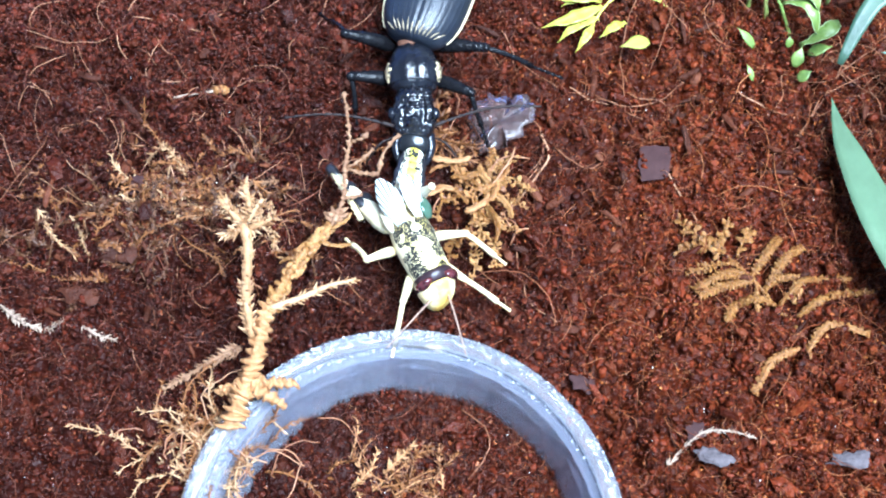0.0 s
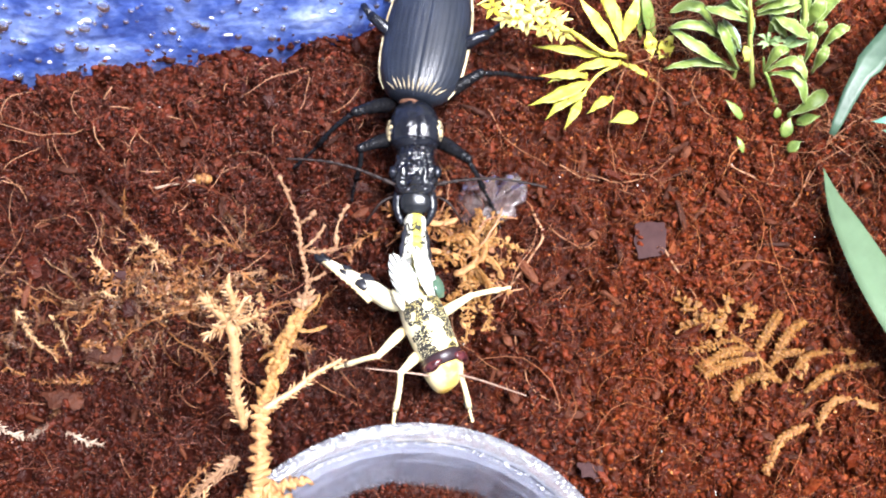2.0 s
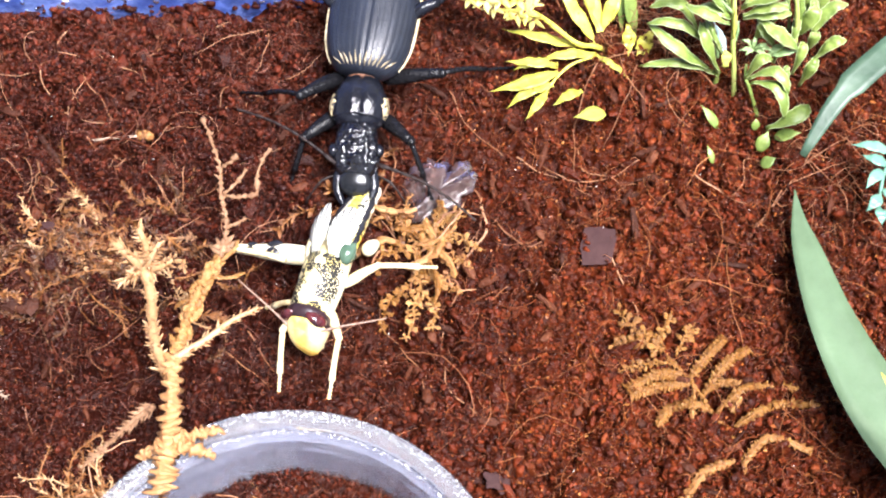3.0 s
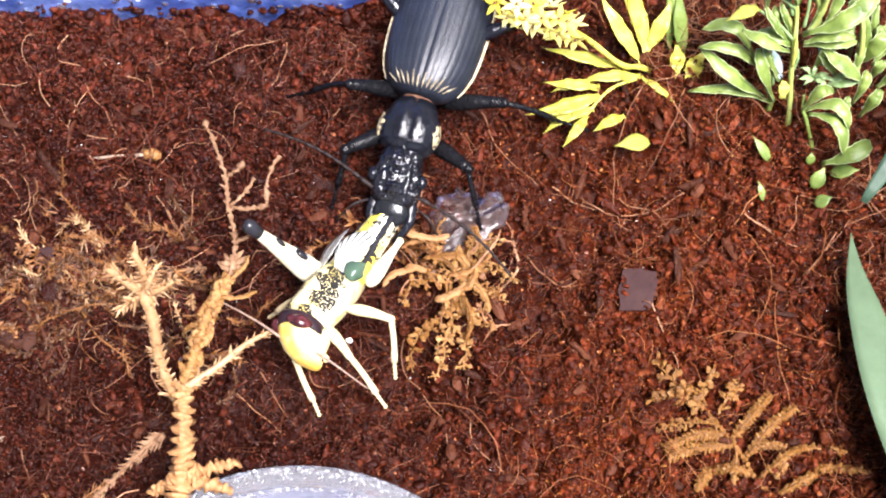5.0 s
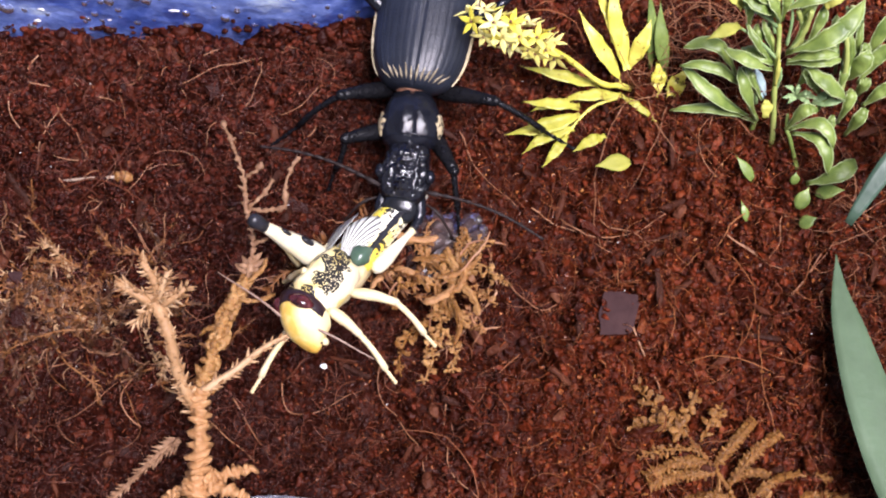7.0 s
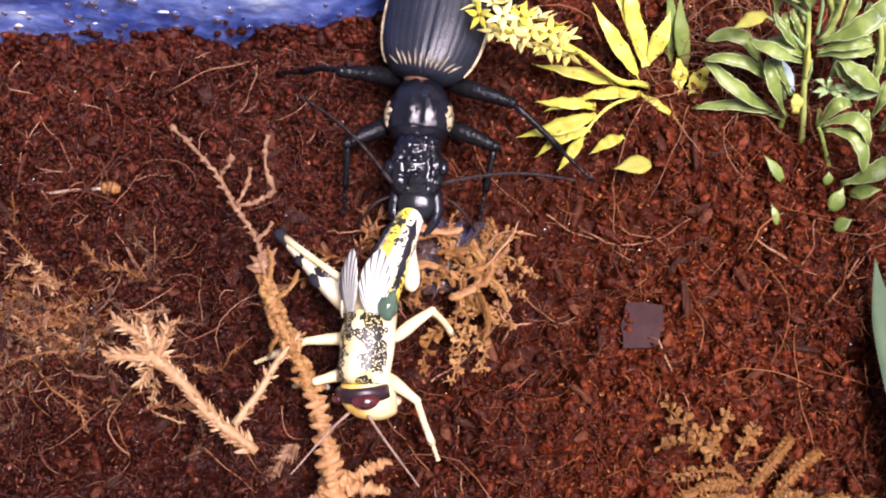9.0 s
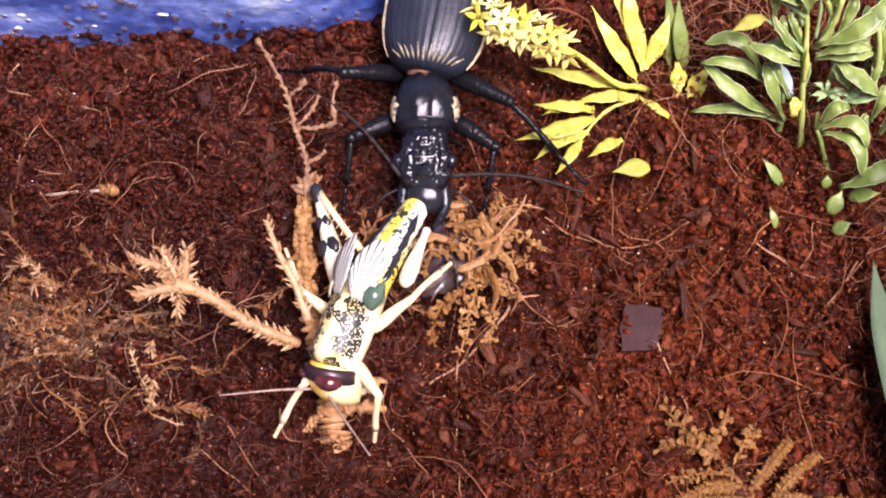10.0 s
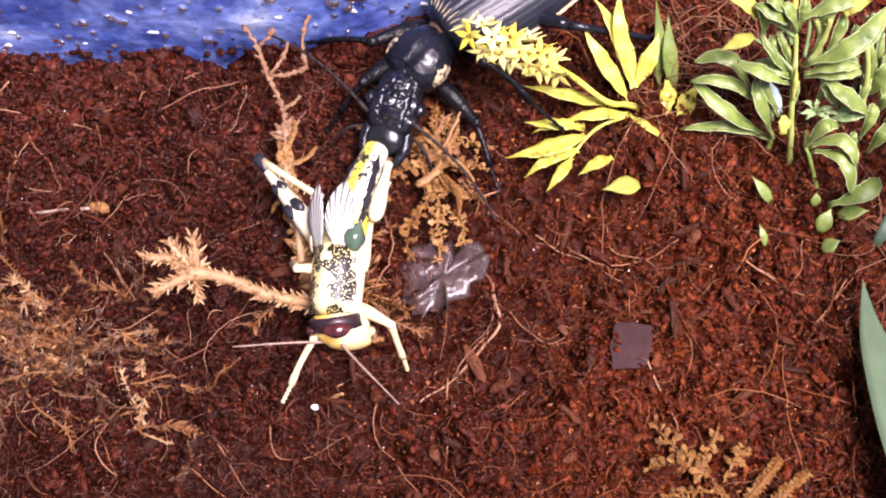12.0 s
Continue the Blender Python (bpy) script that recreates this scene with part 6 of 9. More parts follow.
root("root_fibre", "thin curved tan root fibre lying on the soil", ((0.82, 10.71), (1.16, 10.26), (1.69, 9.77)), 0.016)
root("root_fibre", "thin curved tan root fibre lying on the soil", ((0.98, 9.53), (1.42, 9.11), (1.50, 8.66), (1.26, 8.19)), 0.016)
root("root_fibre", "thin curved tan root fibre lying on the soil", ((1.67, 8.76), (2.14, 8.36), (2.41, 8.47)), 0.02)
root("root_fibre", "thin curved tan root fibre lying on the soil", ((1.91, 9.76), (2.55, 9.60), (3.15, 9.35)), 0.014)
root("root_fibre", "thin curved tan root fibre lying on the soil", ((5.83, 10.29), (6.13, 10.57), (6.41, 10.76)), 0.014)
root("root_fibre", "thin curved tan root fibre lying on the soil", ((5.95, 9.88), (6.43, 10.21), (6.97, 10.59)), 0.02)
root("root_fibre", "thin curved tan root fibre lying on the soil", ((6.43, 10.21), (6.68, 9.94), (6.99, 9.81)), 0.018)
root("root_fibre", "thin curved tan root fibre lying on the soil", ((1.48, 9.09), (1.43, 8.44), (1.03, 7.74)), 0.02)
root("root_fibre", "thin curved tan root fibre lying on the soil", ((0.11, 7.47), (0.14, 6.98), (0.42, 6.66)), 0.016)
root("root_fibre", "thick dark root fibre lying on the soil", ((2.37, 7.99), (2.12, 7.60), (1.32, 6.52)), 0.04, BARK)



def build_feather_scraps():
    """Bleached feathery moss pieces lying about, each a curved stem with fine leaflets."""
    rnd = random.Random(83)
    for label, line, leaf, m in (
        ("bleached feathery moss scrap on the soil", ((-6.7, 5.74), (-6.34, 5.48), (-5.98, 5.4), (-5.64, 5.41)), 0.1, PALE),
        ("bleached feathery moss scrap on the soil", ((-5.45, 5.47), (-5.2, 5.36), (-4.93, 5.28)), 0.1, PALE),
        ("pale arched moss twig on the soil", ((3.26, 3.57), (3.45, 3.8), (3.82, 4.1), (4.22, 4.09), (4.57, 4.03)), 0.07, PALE),
        ("bleached moss stub lying on damp soil", ((-2.74, 7.5), (-2.66, 7.05), (-2.63, 6.66)), 0.13, FEATHER),
        ("pale moss arm lying on damp soil", ((-2.68, 7.95), (-3.1, 7.75), (-3.58, 7.48), (-4.05, 7.1)), 0.09, TWIG_DARK),
        ("amber moss frond lying on damp soil", ((-2.66, 6.62), (-2.35, 6.78), (-1.98, 6.74)), 0.12, MOSS_DARK),
        ("pale moss stem lying in the cup", ((-0.84, 3.5), (-0.6, 3.75), (-0.41, 3.95)), 0.12, TWIG),
        ("pale moss stem lying in the cup", ((-1.3, 3.3), (-1.05, 3.55), (-0.95, 3.85)), 0.1, TWIG),
    ):
        x0, y0 = line[0]
        th = thing("moss_scrap", label, "moss", at(x0, y0, 0))
        sp = spline([Vector((x - x0, y - y0, ground_height(x, y) + 0.13)) for x, y in line], 6)
        g = Geo()
        g.tube(sp, [0.022 * (1 - 0.5 * i / len(sp)) for i in range(len(sp))], 6)
        part("stem", g, m, th)
        g = Geo()
        feather(g, sp, 0.02, leaf, 0.022, rnd)
        tagged(part("fuzz", g, m, th), kind="stuff")


build_feather_scraps()


def build_chips():
    rnd = random.Random(71)
    for i in range(120):
        x, y = rnd.uniform(-6.5, 7), rnd.uniform(4.8, 12.0)
        if y > wall_line(x) - 0.3 or math.hypot(x - CUP_X, y - CUP_Y) < CUP_R + 0.3:
            continue
        g = Geo()
        ln, w = rnd.uniform(0.1, 0.28), rnd.uniform(0.03, 0.075)
        g.loft([(-ln, 0, w * 0.2, 0.02, 0.02), (-ln * 0.8, 0.01, w * 0.8, 0.04, 0.03), (-ln * 0.1, 0.02, w, 0.05, 0.03), (ln * 0.6, 0.0, w * 0.8, 0.04, 0.03), (ln, -0.01, w * 0.3, 0.02, 0.02)], 8,
               warp=lambda p, a: p + Vector((0.02 * noise.noise(p * 9 + Vector((i, 0, 0))), 0.03 * noise.noise(p * 7 + Vector((0, i, 0))), 0.02 * noise.noise(p * 8 + Vector((0, 0, i))))))
        ob = part("bark_chip", g, BARK, m=at(x, y, ground_height(x, y) + 0.07, rnd.uniform(-20, 20), rnd.uniform(-20, 20), rnd.uniform(0, 360)), smooth=False)
        tagged(ob, "small dark reddish bark chip on the soil", "bark chip", group="bark chips on the soil")


build_chips()
seed = thing("dry_seed_stalk", "thin pale stalk with a hollow tan seed husk", "seed stalk", at(-4.1, 9.35, 0.16))
g = Geo()
g.tube(bow((-0.48, -0.1, 0), (0.3, 0.05, 0.06), 8, 0.03), 0.022, 6)
part("stalk", g, PALE, seed)
g = Geo()
g.ball((0.4, 0.07, 0.08), 0.14, 0.085, 0.08, 16, warp=lambda p: p + Vector((0.07 * noise.noise(p * 12), 0.07 * noise.noise(p * 14), 0.05 * noise.noise(p * 11))))
part("husk", g, HUSK, seed)
g = Geo()
g.ball((0, 0, 0), 0.05, 0.035, 0.03, 10, warp=lambda p: p * (1 + 0.45 * noise.noise(p * 30)))
tagged(part("white_speck", g, WHITE, m=at(-0.55, 7.15, 0.2)), "tiny white crumb on the soil", "crumb")


# ---- beetle: x ahead, y to its left, z up ----
def limb(thing_, hip, lf, lt, rf, rt, mat_f, mat_t, tarsus=0.0, upper="upper_leg", lower="lower_leg"):
    """An upper part at the hip and a lower part at its end, both along x."""
    g = Geo()
    g.tube([(lf * i / 8, 0, 0.05 * lf * math.sin(math.pi * i / 8)) for i in range(9)], [rf * k for k in (0.65, 0.95, 1.1, 1.12, 1.05, 0.95, 0.85, 0.75, 0.72)], 10)
    g.ball((lf, 0, 0), rf * 0.8, rf * 0.75, rf * 0.8, 8)
    a = part(upper, g, mat_f, thing_)
    a.matrix_basis = at(*hip)
    g = Geo()
    l2 = lt * (1 - tarsus)
    pts = [(l2 * i / 6, 0, 0.03 * lt * math.sin(math.pi * i / 6)) for i in range(7)]
    rad = [rt * k for k in (0.9, 0.95, 0.9, 0.88, 0.9, 1.0, 1.1)]
    s = lt * tarsus / 5
    for k in range(5 if tarsus else 0):
        pts += [(l2 + s * (k + u), 0, -0.01 * u) for u in (0.1, 0.55, 0.95)]
        rad += [rt * 0.42, rt * 0.7, rt * 0.45]
    g.tube(pts, rad, 8)
    b = part(lower, g, mat_t, a)
    b.matrix_basis = at(lf, 0, 0)
    return a, b


def build_beetle():
    th = thing("ground_beetle", "large glossy black ground beetle with cream-edged wing cases, gripping its prey", "beetle")
    # pronotum
    g = Geo()

    def notum(p, a):
        q = p.copy()
        if q.z > 0.1:
            q.z -= 0.045 * math.exp(-((q.y / 0.03) ** 2)) + 0.02 * noise.noise(q * 9) + 0.012 * noise.noise(q * 22)
        return q

    g.loft([(-0.40, 0.0, 0.20, 0.16, 0.16), (-0.37, 0.0, 0.28, 0.24, 0.22), (-0.25, 0.02, 0.335, 0.30, 0.28), (-0.1, 0.03, 0.40, 0.33, 0.3), (0.04, 0.03, 0.44, 0.33, 0.3), (0.16, 0.02, 0.435, 0.31, 0.28), (0.26, 0.01, 0.39, 0.29, 0.26), (0.34, 0.0, 0.33, 0.26, 0.24), (0.40, 0.0, 0.22, 0.18, 0.18)], 40, warp=notum)
    part("pronotum", g, BLACK, th, "smooth black pronotum with a central groove")
    # hair patches that follow the pronotum's flanks
    rim = ((-0.1, 0.40, 0.33), (0.04, 0.44, 0.33), (0.16, 0.435, 0.31), (0.26, 0.39, 0.29))
    for s in (-1, 1):
        g = Geo()
        rows = []
        for i in range(15):
            u = i / 14
            x = -0.08 + 0.33 * u
            k = max(q for q in range(3) if rim[q][0] <= x + 1e-9)
            f = (x - rim[k][0]) / (rim[k + 1][0] - rim[k][0])
            w, h = rim[k][1] + (rim[k + 1][1] - rim[k][1]) * f, rim[k][2] + (rim[k + 1][2] - rim[k][2]) * f
            hi = 12 + 28 * math.sin(math.pi * min(1, 0.08 + 0.9 * u)) ** 0.7 + 9 * noise.noise(Vector((u * 5, s, 0)))
            row = []
            for q, lift in ((-6, -0.02), (0, 0.006), (0.3, 0.012), (0.6, 0.013), (0.85, 0.01), (1, -0.02)):
                a = math.radians(2 if q < 0 else 5 + (hi - 5) * q)
                row.append(Vector((x, s * (w + lift) * math.cos(a), 0.03 + (h + lift) * math.sin(a) + (0.012 * noise.noise(Vector((x * 30, q * 4, 2))) if 0 < q < 1 else 0))))
            rows.append(row if s > 0 else row[::-1])
        g.rings(rows)
        part("side_patch", g, PATCH, th, "cream hairy patch")
    g = Geo()
    g.tube([(0.285, 0.37 * math.cos(a), 0.01 + 0.293 * math.sin(a)) for a in [math.pi * k / 16 for k in range(17)]], 0.014, 6)
    part("collar_ridge", g, BLACK, th)
    g = Geo()
    g.ball((-0.47, 0, 0.03), 0.16, 0.24, 0.2, 18, warp=lambda p: p * (1 + 0.05 * noise.noise(p * 30)))
    part("waist", g, RUST, th, "rust-brown hairy waist")
    # wing cases, hinged at the waist
    g = Geo()
    L = 2.75
    prof = ((0.0, 0.22), (0.012, 0.34), (0.03, 0.43), (0.06, 0.505), (0.11, 0.575), (0.18, 0.63), (0.28, 0.66), (0.4, 0.67), (0.52, 0.665), (0.64, 0.63), (0.75, 0.56), (0.85, 0.44), (0.92, 0.31), (0.97, 0.18), (1.0, 0.05))

    def ridge(p, a):
        if math.sin(a) > 0.02:
            w = abs(p.y)
            k = -0.006 if math.cos(a * 36) > 0.75 else 0.0
            p = p + Vector((0, math.cos(a) * k, math.sin(a) * k))
            p.z -= 0.02 * math.exp(-((p.y / 0.018) ** 2))
        return p

    g.loft([(-L * u, 0.03 - 0.05 * u, w, 0.46 * (w / 0.67) ** 0.6, 0.30 * (w / 0.67) ** 0.7) for u, w in prof], 180, warp=ridge)
    abdomen = part("abdomen", g, ELYTRA, th, "black abdomen under finely ridged wing cases")
    for s in (-1, 1):
        g = Geo()
        edge = spline([(-L * u, s * (w + 0.005), 0.03 - 0.05 * u) for u, w in prof[3:]], 3)
        g.tube(edge, [0.01 + 0.02 * min(1, i / 8) for i in range(len(edge))], 6, flat=0.7)
        part("margin", g, CREAM, abdomen, "cream side margin")
        for k in range(6):
            y = 0.04 + 0.072 * k
            pts = []
            far = 0.2 - 0.008 * k + 0.03 * math.sin(k * 2.3 + s)
            for q in range(7):
                x = 0.05 + 0.006 * k + far * q / 6
                u = x / L
                m = max(z for z in range(len(prof) - 1) if prof[z][0] <= u)
                w = prof[m][1] + (prof[m + 1][1] - prof[m][1]) * (u - prof[m][0]) / (prof[m + 1][0] - prof[m][0])
                yy = min(y * (0.8 + 0.4 * q / 6), w * 0.96)
                pts.append((-x, s * yy, 0.026 - 0.05 * u + 0.46 * (w / 0.67) ** 0.6 * math.sqrt(1 - (yy / w) ** 2) + 0.001))
            g = Geo()
            g.tube(pts, [0.006, 0.014, 0.018, 0.017, 0.014, 0.009, 0.003], 6, flat=0.6)
            part("streak", g, STREAK, abdomen, "cream hair streak")
    for s in (-1, 1):
        up = Geo()
        k = Vector((-1.35, s * 0.95, 0.15))
        h = Vector((-1.0, s * 0.35, -0.15))
        up.tube([h.lerp(k, i / 6) + Vector((0, 0, 0.08 * math.sin(math.pi * i / 6))) for i in range(7)], [0.07, 0.1, 0.11, 0.11, 0.1, 0.085, 0.08], 10)
        u = part("hind_upper_leg", up, BLACK, abdomen)
        lo = Geo()
        f = Vector((-2.6, s * 1.75, -0.55))
        lo.tube([k.lerp(f, i / 6) for i in range(7)], [0.06, 0.055, 0.05, 0.05, 0.045, 0.035, 0.025], 8)
        part("hind_lower_leg", lo, BLACK, abdomen)
    # head
    g = Geo()

    def rough(p, a):
        q = p.copy()
        if q.z > 0:
            q.z += 0.03 * noise.noise(q * 6) + 0.075 * abs(noise.noise(Vector((q.x * 11, q.y * 20, 1)))) * math.exp(-((q.y / 0.2) ** 2)) + 0.04 * abs(noise.noise(Vector((q.x * 21, q.y * 30, 5)))) - 0.03 * math.exp(-(((abs(q.y) - 0.15) / 0.035) ** 2)) * (0.15 < q.x < 0.65) + 0.05 * math.exp(-((q.x - 0.52) / 0.06) ** 2 - (q.y / 0.07) ** 2)
        return q

    stations = [(-0.1, 0, 0.2, 0.16, 0.16), (0.0, 0.0, 0.27, 0.21, 0.2), (0.08, 0, 0.3, 0.23, 0.2), (0.13, 0, 0.31, 0.235, 0.2), (0.18, 0, 0.31, 0.23, 0.2), (0.23, 0, 0.32, 0.225, 0.2), (0.28, -0.01, 0.34, 0.22, 0.2), (0.33, -0.01, 0.355, 0.215, 0.2), (0.38, -0.01, 0.365, 0.21, 0.2), (0.43, -0.015, 0.365, 0.205, 0.2), (0.48, -0.02, 0.355, 0.2, 0.2), (0.53, -0.025, 0.345, 0.19, 0.19), (0.58, -0.03, 0.33, 0.18, 0.18), (0.63, -0.04, 0.31, 0.16, 0.17), (0.68, -0.05, 0.28, 0.14, 0.16), (0.76, -0.07, 0.22, 0.09, 0.12), (0.78, -0.08, 0.12, 0.05, 0.06)]
    fine = [tuple(a + (b - a) * q / 3 for a, b in zip(stations[i], stations[i + 1])) for i in range(len(stations) - 1) for q in range(3)] + [stations[-1]]
    g.loft(fine, 96, warp=rough)
    head = part("head", g, HEAD, th, "wrinkled glossy black head")
    head.matrix_basis = at(0.36, 0, -0.02)
    g = Geo()
    g.loft([(0.68, 0.0, 0.13, 0.04, 0.05), (0.70, 0.0, 0.19, 0.08, 0.06), (0.75, 0.0, 0.225, 0.085, 0.06), (0.84, -0.01, 0.235, 0.085, 0.06), (0.92, -0.03, 0.22, 0.075, 0.06), (0.98, -0.05, 0.18, 0.06, 0.05), (1.02, -0.07, 0.11, 0.05, 0.04), (1.03, -0.08, 0.05, 0.02, 0.02)], 28)
    part("upper_lip", g, LIP, head, "smooth domed black upper lip")
    for s in (-1, 1):
        g = Geo()
        g.ball((0.38, s * 0.335, 0.07), 0.1, 0.075, 0.09, 14)
        part("eye", g, BLACK, head)
        g = Geo()
        g.tube(spline([(0.62, s * 0.23, -0.1), (0.85, s * 0.27, -0.12), (1.05, s * 0.22, -0.16), (1.2, s * 0.1, -0.2)]), [0.085, 0.085, 0.085, 0.085, 0.084, 0.083, 0.08, 0.077, 0.074, 0.07, 0.066, 0.062, 0.06, 0.055, 0.05, 0.045, 0.035, 0.025, 0.01], 8, flat=0.7)
        part("jaw", g, BLACK, head, "curved glossy black jaw")
        g = Geo()
        g.tube(spline([(0.66, s * 0.24, -0.16), (0.8, s * 0.5, -0.1), (1.0, s * 0.7, -0.3), (1.05, s * 0.75, -0.45)], 4), [0.02, 0.018, 0.016, 0.018, 0.024, 0.02, 0.018, 0.016, 0.018, 0.024, 0.02, 0.022, 0.026], 6)
        part("palp", g, ANTENNA, head)
    ants = []
    for s in (-1, 1):
        g = Geo()
        x, pts, rad = 0.0, [], []
        for k in range(11):
            ln = 0.15 if k else 0.2
            for u, r in ((0.0, 0.02), (0.3, 0.026), (0.75, 0.034), (0.97, 0.023)):
                pts.append((x + ln * u, s * 0.1 * math.sin((x + ln * u) * 1.7), 0.08 * math.sin((x + ln * u) * 1.75)))
                rad.append(r * (1.25 if k == 0 else 1 - 0.03 * k))
            x += ln
        g.tube(pts, rad, 6)
        an = part("antenna", g, ANTENNA, th, "long black bead-jointed antenna")
        ants.append(an)
    legs = {}
    for key, hip, lf, lt in (("FL", (0.05, 0.28, -0.2), 0.75, 1.0), ("FR", (0.05, -0.28, -0.2), 0.75, 1.0), ("ML", (-0.55, 0.3, -0.2), 0.9, 1.5), ("MR", (-0.55, -0.3, -0.2), 0.9, 1.5)):
        legs[key] = limb(th, hip, lf, lt, 0.108, 0.046, LEG, LEG, tarsus=0.42)
    return th, abdomen, head, ants, legs


beetle, beetle_abdomen, beetle_head, beetle_antennae, beetle_legs = build_beetle()


# ---- hopper: x ahead, y to its left, z up ----
def build_hopper():
    th = thing("locust_hopper", "pale yellow wingless locust with black speckles, held by the beetle", "locust")

    def keel(p, a):
        if p.z > 0.12:
            p = p + Vector((0, 0, 0.03 * math.exp(-((p.y / 0.05) ** 2))))
        return p

    g = Geo()
    g.loft([(-0.46, 0.02, 0.22, 0.24, 0.2), (-0.42, 0.02, 0.30, 0.31, 0.28), (-0.2, 0.02, 0.325, 0.34, 0.35), (0.02, 0.0, 0.315, 0.33, 0.35), (0.22, 0.0, 0.305, 0.32, 0.34), (0.36, 0.0, 0.295, 0.3, 0.32), (0.40, 0.0, 0.22, 0.22, 0.2)], 40, warp=keel)
    part("pronotum", g, HOPPER, th, "cream and yellow saddle with black speckled patches")
    g = Geo()
    g.loft([(-0.72, -0.04, 0.24, 0.24, 0.3), (-0.5, -0.03, 0.27, 0.27, 0.34), (-0.2, -0.06, 0.28, 0.2, 0.32), (0.2, -0.08, 0.25, 0.1, 0.28), (0.34, -0.08, 0.18, 0.05, 0.2)], 24)
    part("thorax", g, LIMB, th)
    # head: a tall rounded wedge with the face turned down
    g = Geo()
    g.loft([(-0.069, -0.069, 0.253, 0.299, 0.322), (0.046, -0.057, 0.305, 0.328, 0.414), (0.15, -0.069, 0.298, 0.31, 0.4), (0.26, -0.1, 0.262, 0.265, 0.38), (0.34, -0.15, 0.215, 0.215, 0.35), (0.39, -0.2, 0.16, 0.16, 0.29), (0.42, -0.24, 0.08, 0.08, 0.19)], 32)
    head = part("head", g, YOLK, th, "rounded orange-yellow head")
    head.matrix_basis = at(0.42, 0, 0)
    g = Geo()
    g.loft([(-0.04, -0.03, 0.28, 0.31, 0.3), (-0.01, -0.03, 0.318, 0.338, 0.3), (0.05, -0.045, 0.322, 0.343, 0.3), (0.12, -0.055, 0.319, 0.333, 0.3), (0.145, -0.055, 0.29, 0.3, 0.28)], 28)
    part("neck_band", g, BAND, head, "dark maroon band behind the eyes")
    for s in (-1, 1):
        g = Geo()
        g.tube([(0.085 + 0.03 * math.sin(math.pi * k / 10), s * 0.3 * math.cos(math.radians(8 + 6.2 * k)), -0.04 + 0.325 * math.sin(math.radians(8 + 6.2 * k))) for k in range(11)], [0.03, 0.06, 0.08, 0.09, 0.096, 0.096, 0.09, 0.08, 0.068, 0.05, 0.025], 12, flat=0.75)
        part("eye", g, EYE, head, "glossy dark maroon eye")
        g = Geo()
        g.ball((0.24, s * 0.1, -0.46), 0.055, 0.045, 0.07, 10)
        part("mouthpart", g, LIMB, head)
        g = Geo()
        g.tube([(0.37, s * 0.03, -0.3), (0.36, s * 0.1, -0.36), (0.31, s * 0.16, -0.42)], [0.012, 0.024, 0.012], 6)
        part("mouth_line", g, BAND, head, "thin dark line above the mouth")
    ants = []
    for s in (-1, 1):
        g = Geo()
        g.tube([(0.1 * i, 0, 0.03 * math.sin(i * 0.4)) for i in range(12)], [0.019 * (1 - 0.05 * i) * (1.15 if i % 2 else 0.95) for i in range(12)], 6)
        ants.append(part("antenna", g, FEELER, th, "short thread-like antenna"))
    # abdomen, hinged behind the saddle
    g = Geo()
    st = []
    for k in range(9):
        x = -0.158 * k
        r = 0.27 - 0.013 * k
        st += [(x, 0, r * 0.93, r * 0.98, r * 0.9), (x - 0.02, 0, r, r * 1.06, r), (x - 0.14, 0, r * 0.99, r * 1.05, r)]
    st.append((-1.46, 0, 0.1, 0.1, 0.1))
    g.loft(st, 28)
    abdomen = part("abdomen", g, ABDOMEN, th, "segmented yellow abdomen with black flecks")
    abdomen.matrix_basis = at(-0.6, 0, 0.0)
    for s in (-1, 1):
        g = Geo()
        g.tube([(-0.08 - 0.13 * i, s * (0.235 - 0.0105 * i), 0.1) for i in range(10)], [0.03, 0.07, 0.05, 0.08, 0.05, 0.075, 0.05, 0.07, 0.04, 0.01], 6, flat=0.5)
        part("dark_stripe", g, INK, abdomen, "broken black side stripe")
    # wing pads
    for s in (-1, 1):
        g = Geo()
        g.blade(bow((0.0, 0, 0), (-0.78, s * 0.05, 0.1), 9, 0.05), [0.06, 0.1, 0.14, 0.17, 0.18, 0.175, 0.16, 0.13, 0.09, 0.03], 0.016, normal=(0, s * 0.45, 0.9), cup=0.1)
        pad = part("wing_pad", g, WING, th, "pale wing pad with dark veins")
        pad.matrix_basis = at(-0.38, s * 0.14, 0.27)
        g = Geo()
        g.blade(bow((0.03, s * 0.06, -0.04), (-0.3, s * 0.1, -0.02), 7, 0.05), [w * (1 if s > 0 else 0.6) for w in (0.05, 0.1, 0.13, 0.14, 0.13, 0.1, 0.07, 0.03)], 0.085 if s > 0 else 0.02, normal=(0, s * 0.8, 0.6), cup=-0.1)
        low = part("hind_wing_pad", g, SAGE if s > 0 else IVORY, th, "glossy dark green swollen hind wing pad" if s > 0 else "pale hind wing pad")
        low.matrix_basis = at(-0.4, s * 0.24, 0.2)
    legs = {}
    for key, hip, lf, lt in (("FL", (0.22, 0.2, -0.15), 0.5, 0.85), ("FR", (0.22, -0.2, -0.15), 0.5, 0.85), ("ML", (-0.2, 0.24, -0.18), 0.6, 0.85), ("MR", (-0.2, -0.24, -0.18), 0.6, 0.85)):
        legs[key] = limb(th, hip, lf, lt, 0.07, 0.045, LIMB, LIMB, tarsus=0.3)
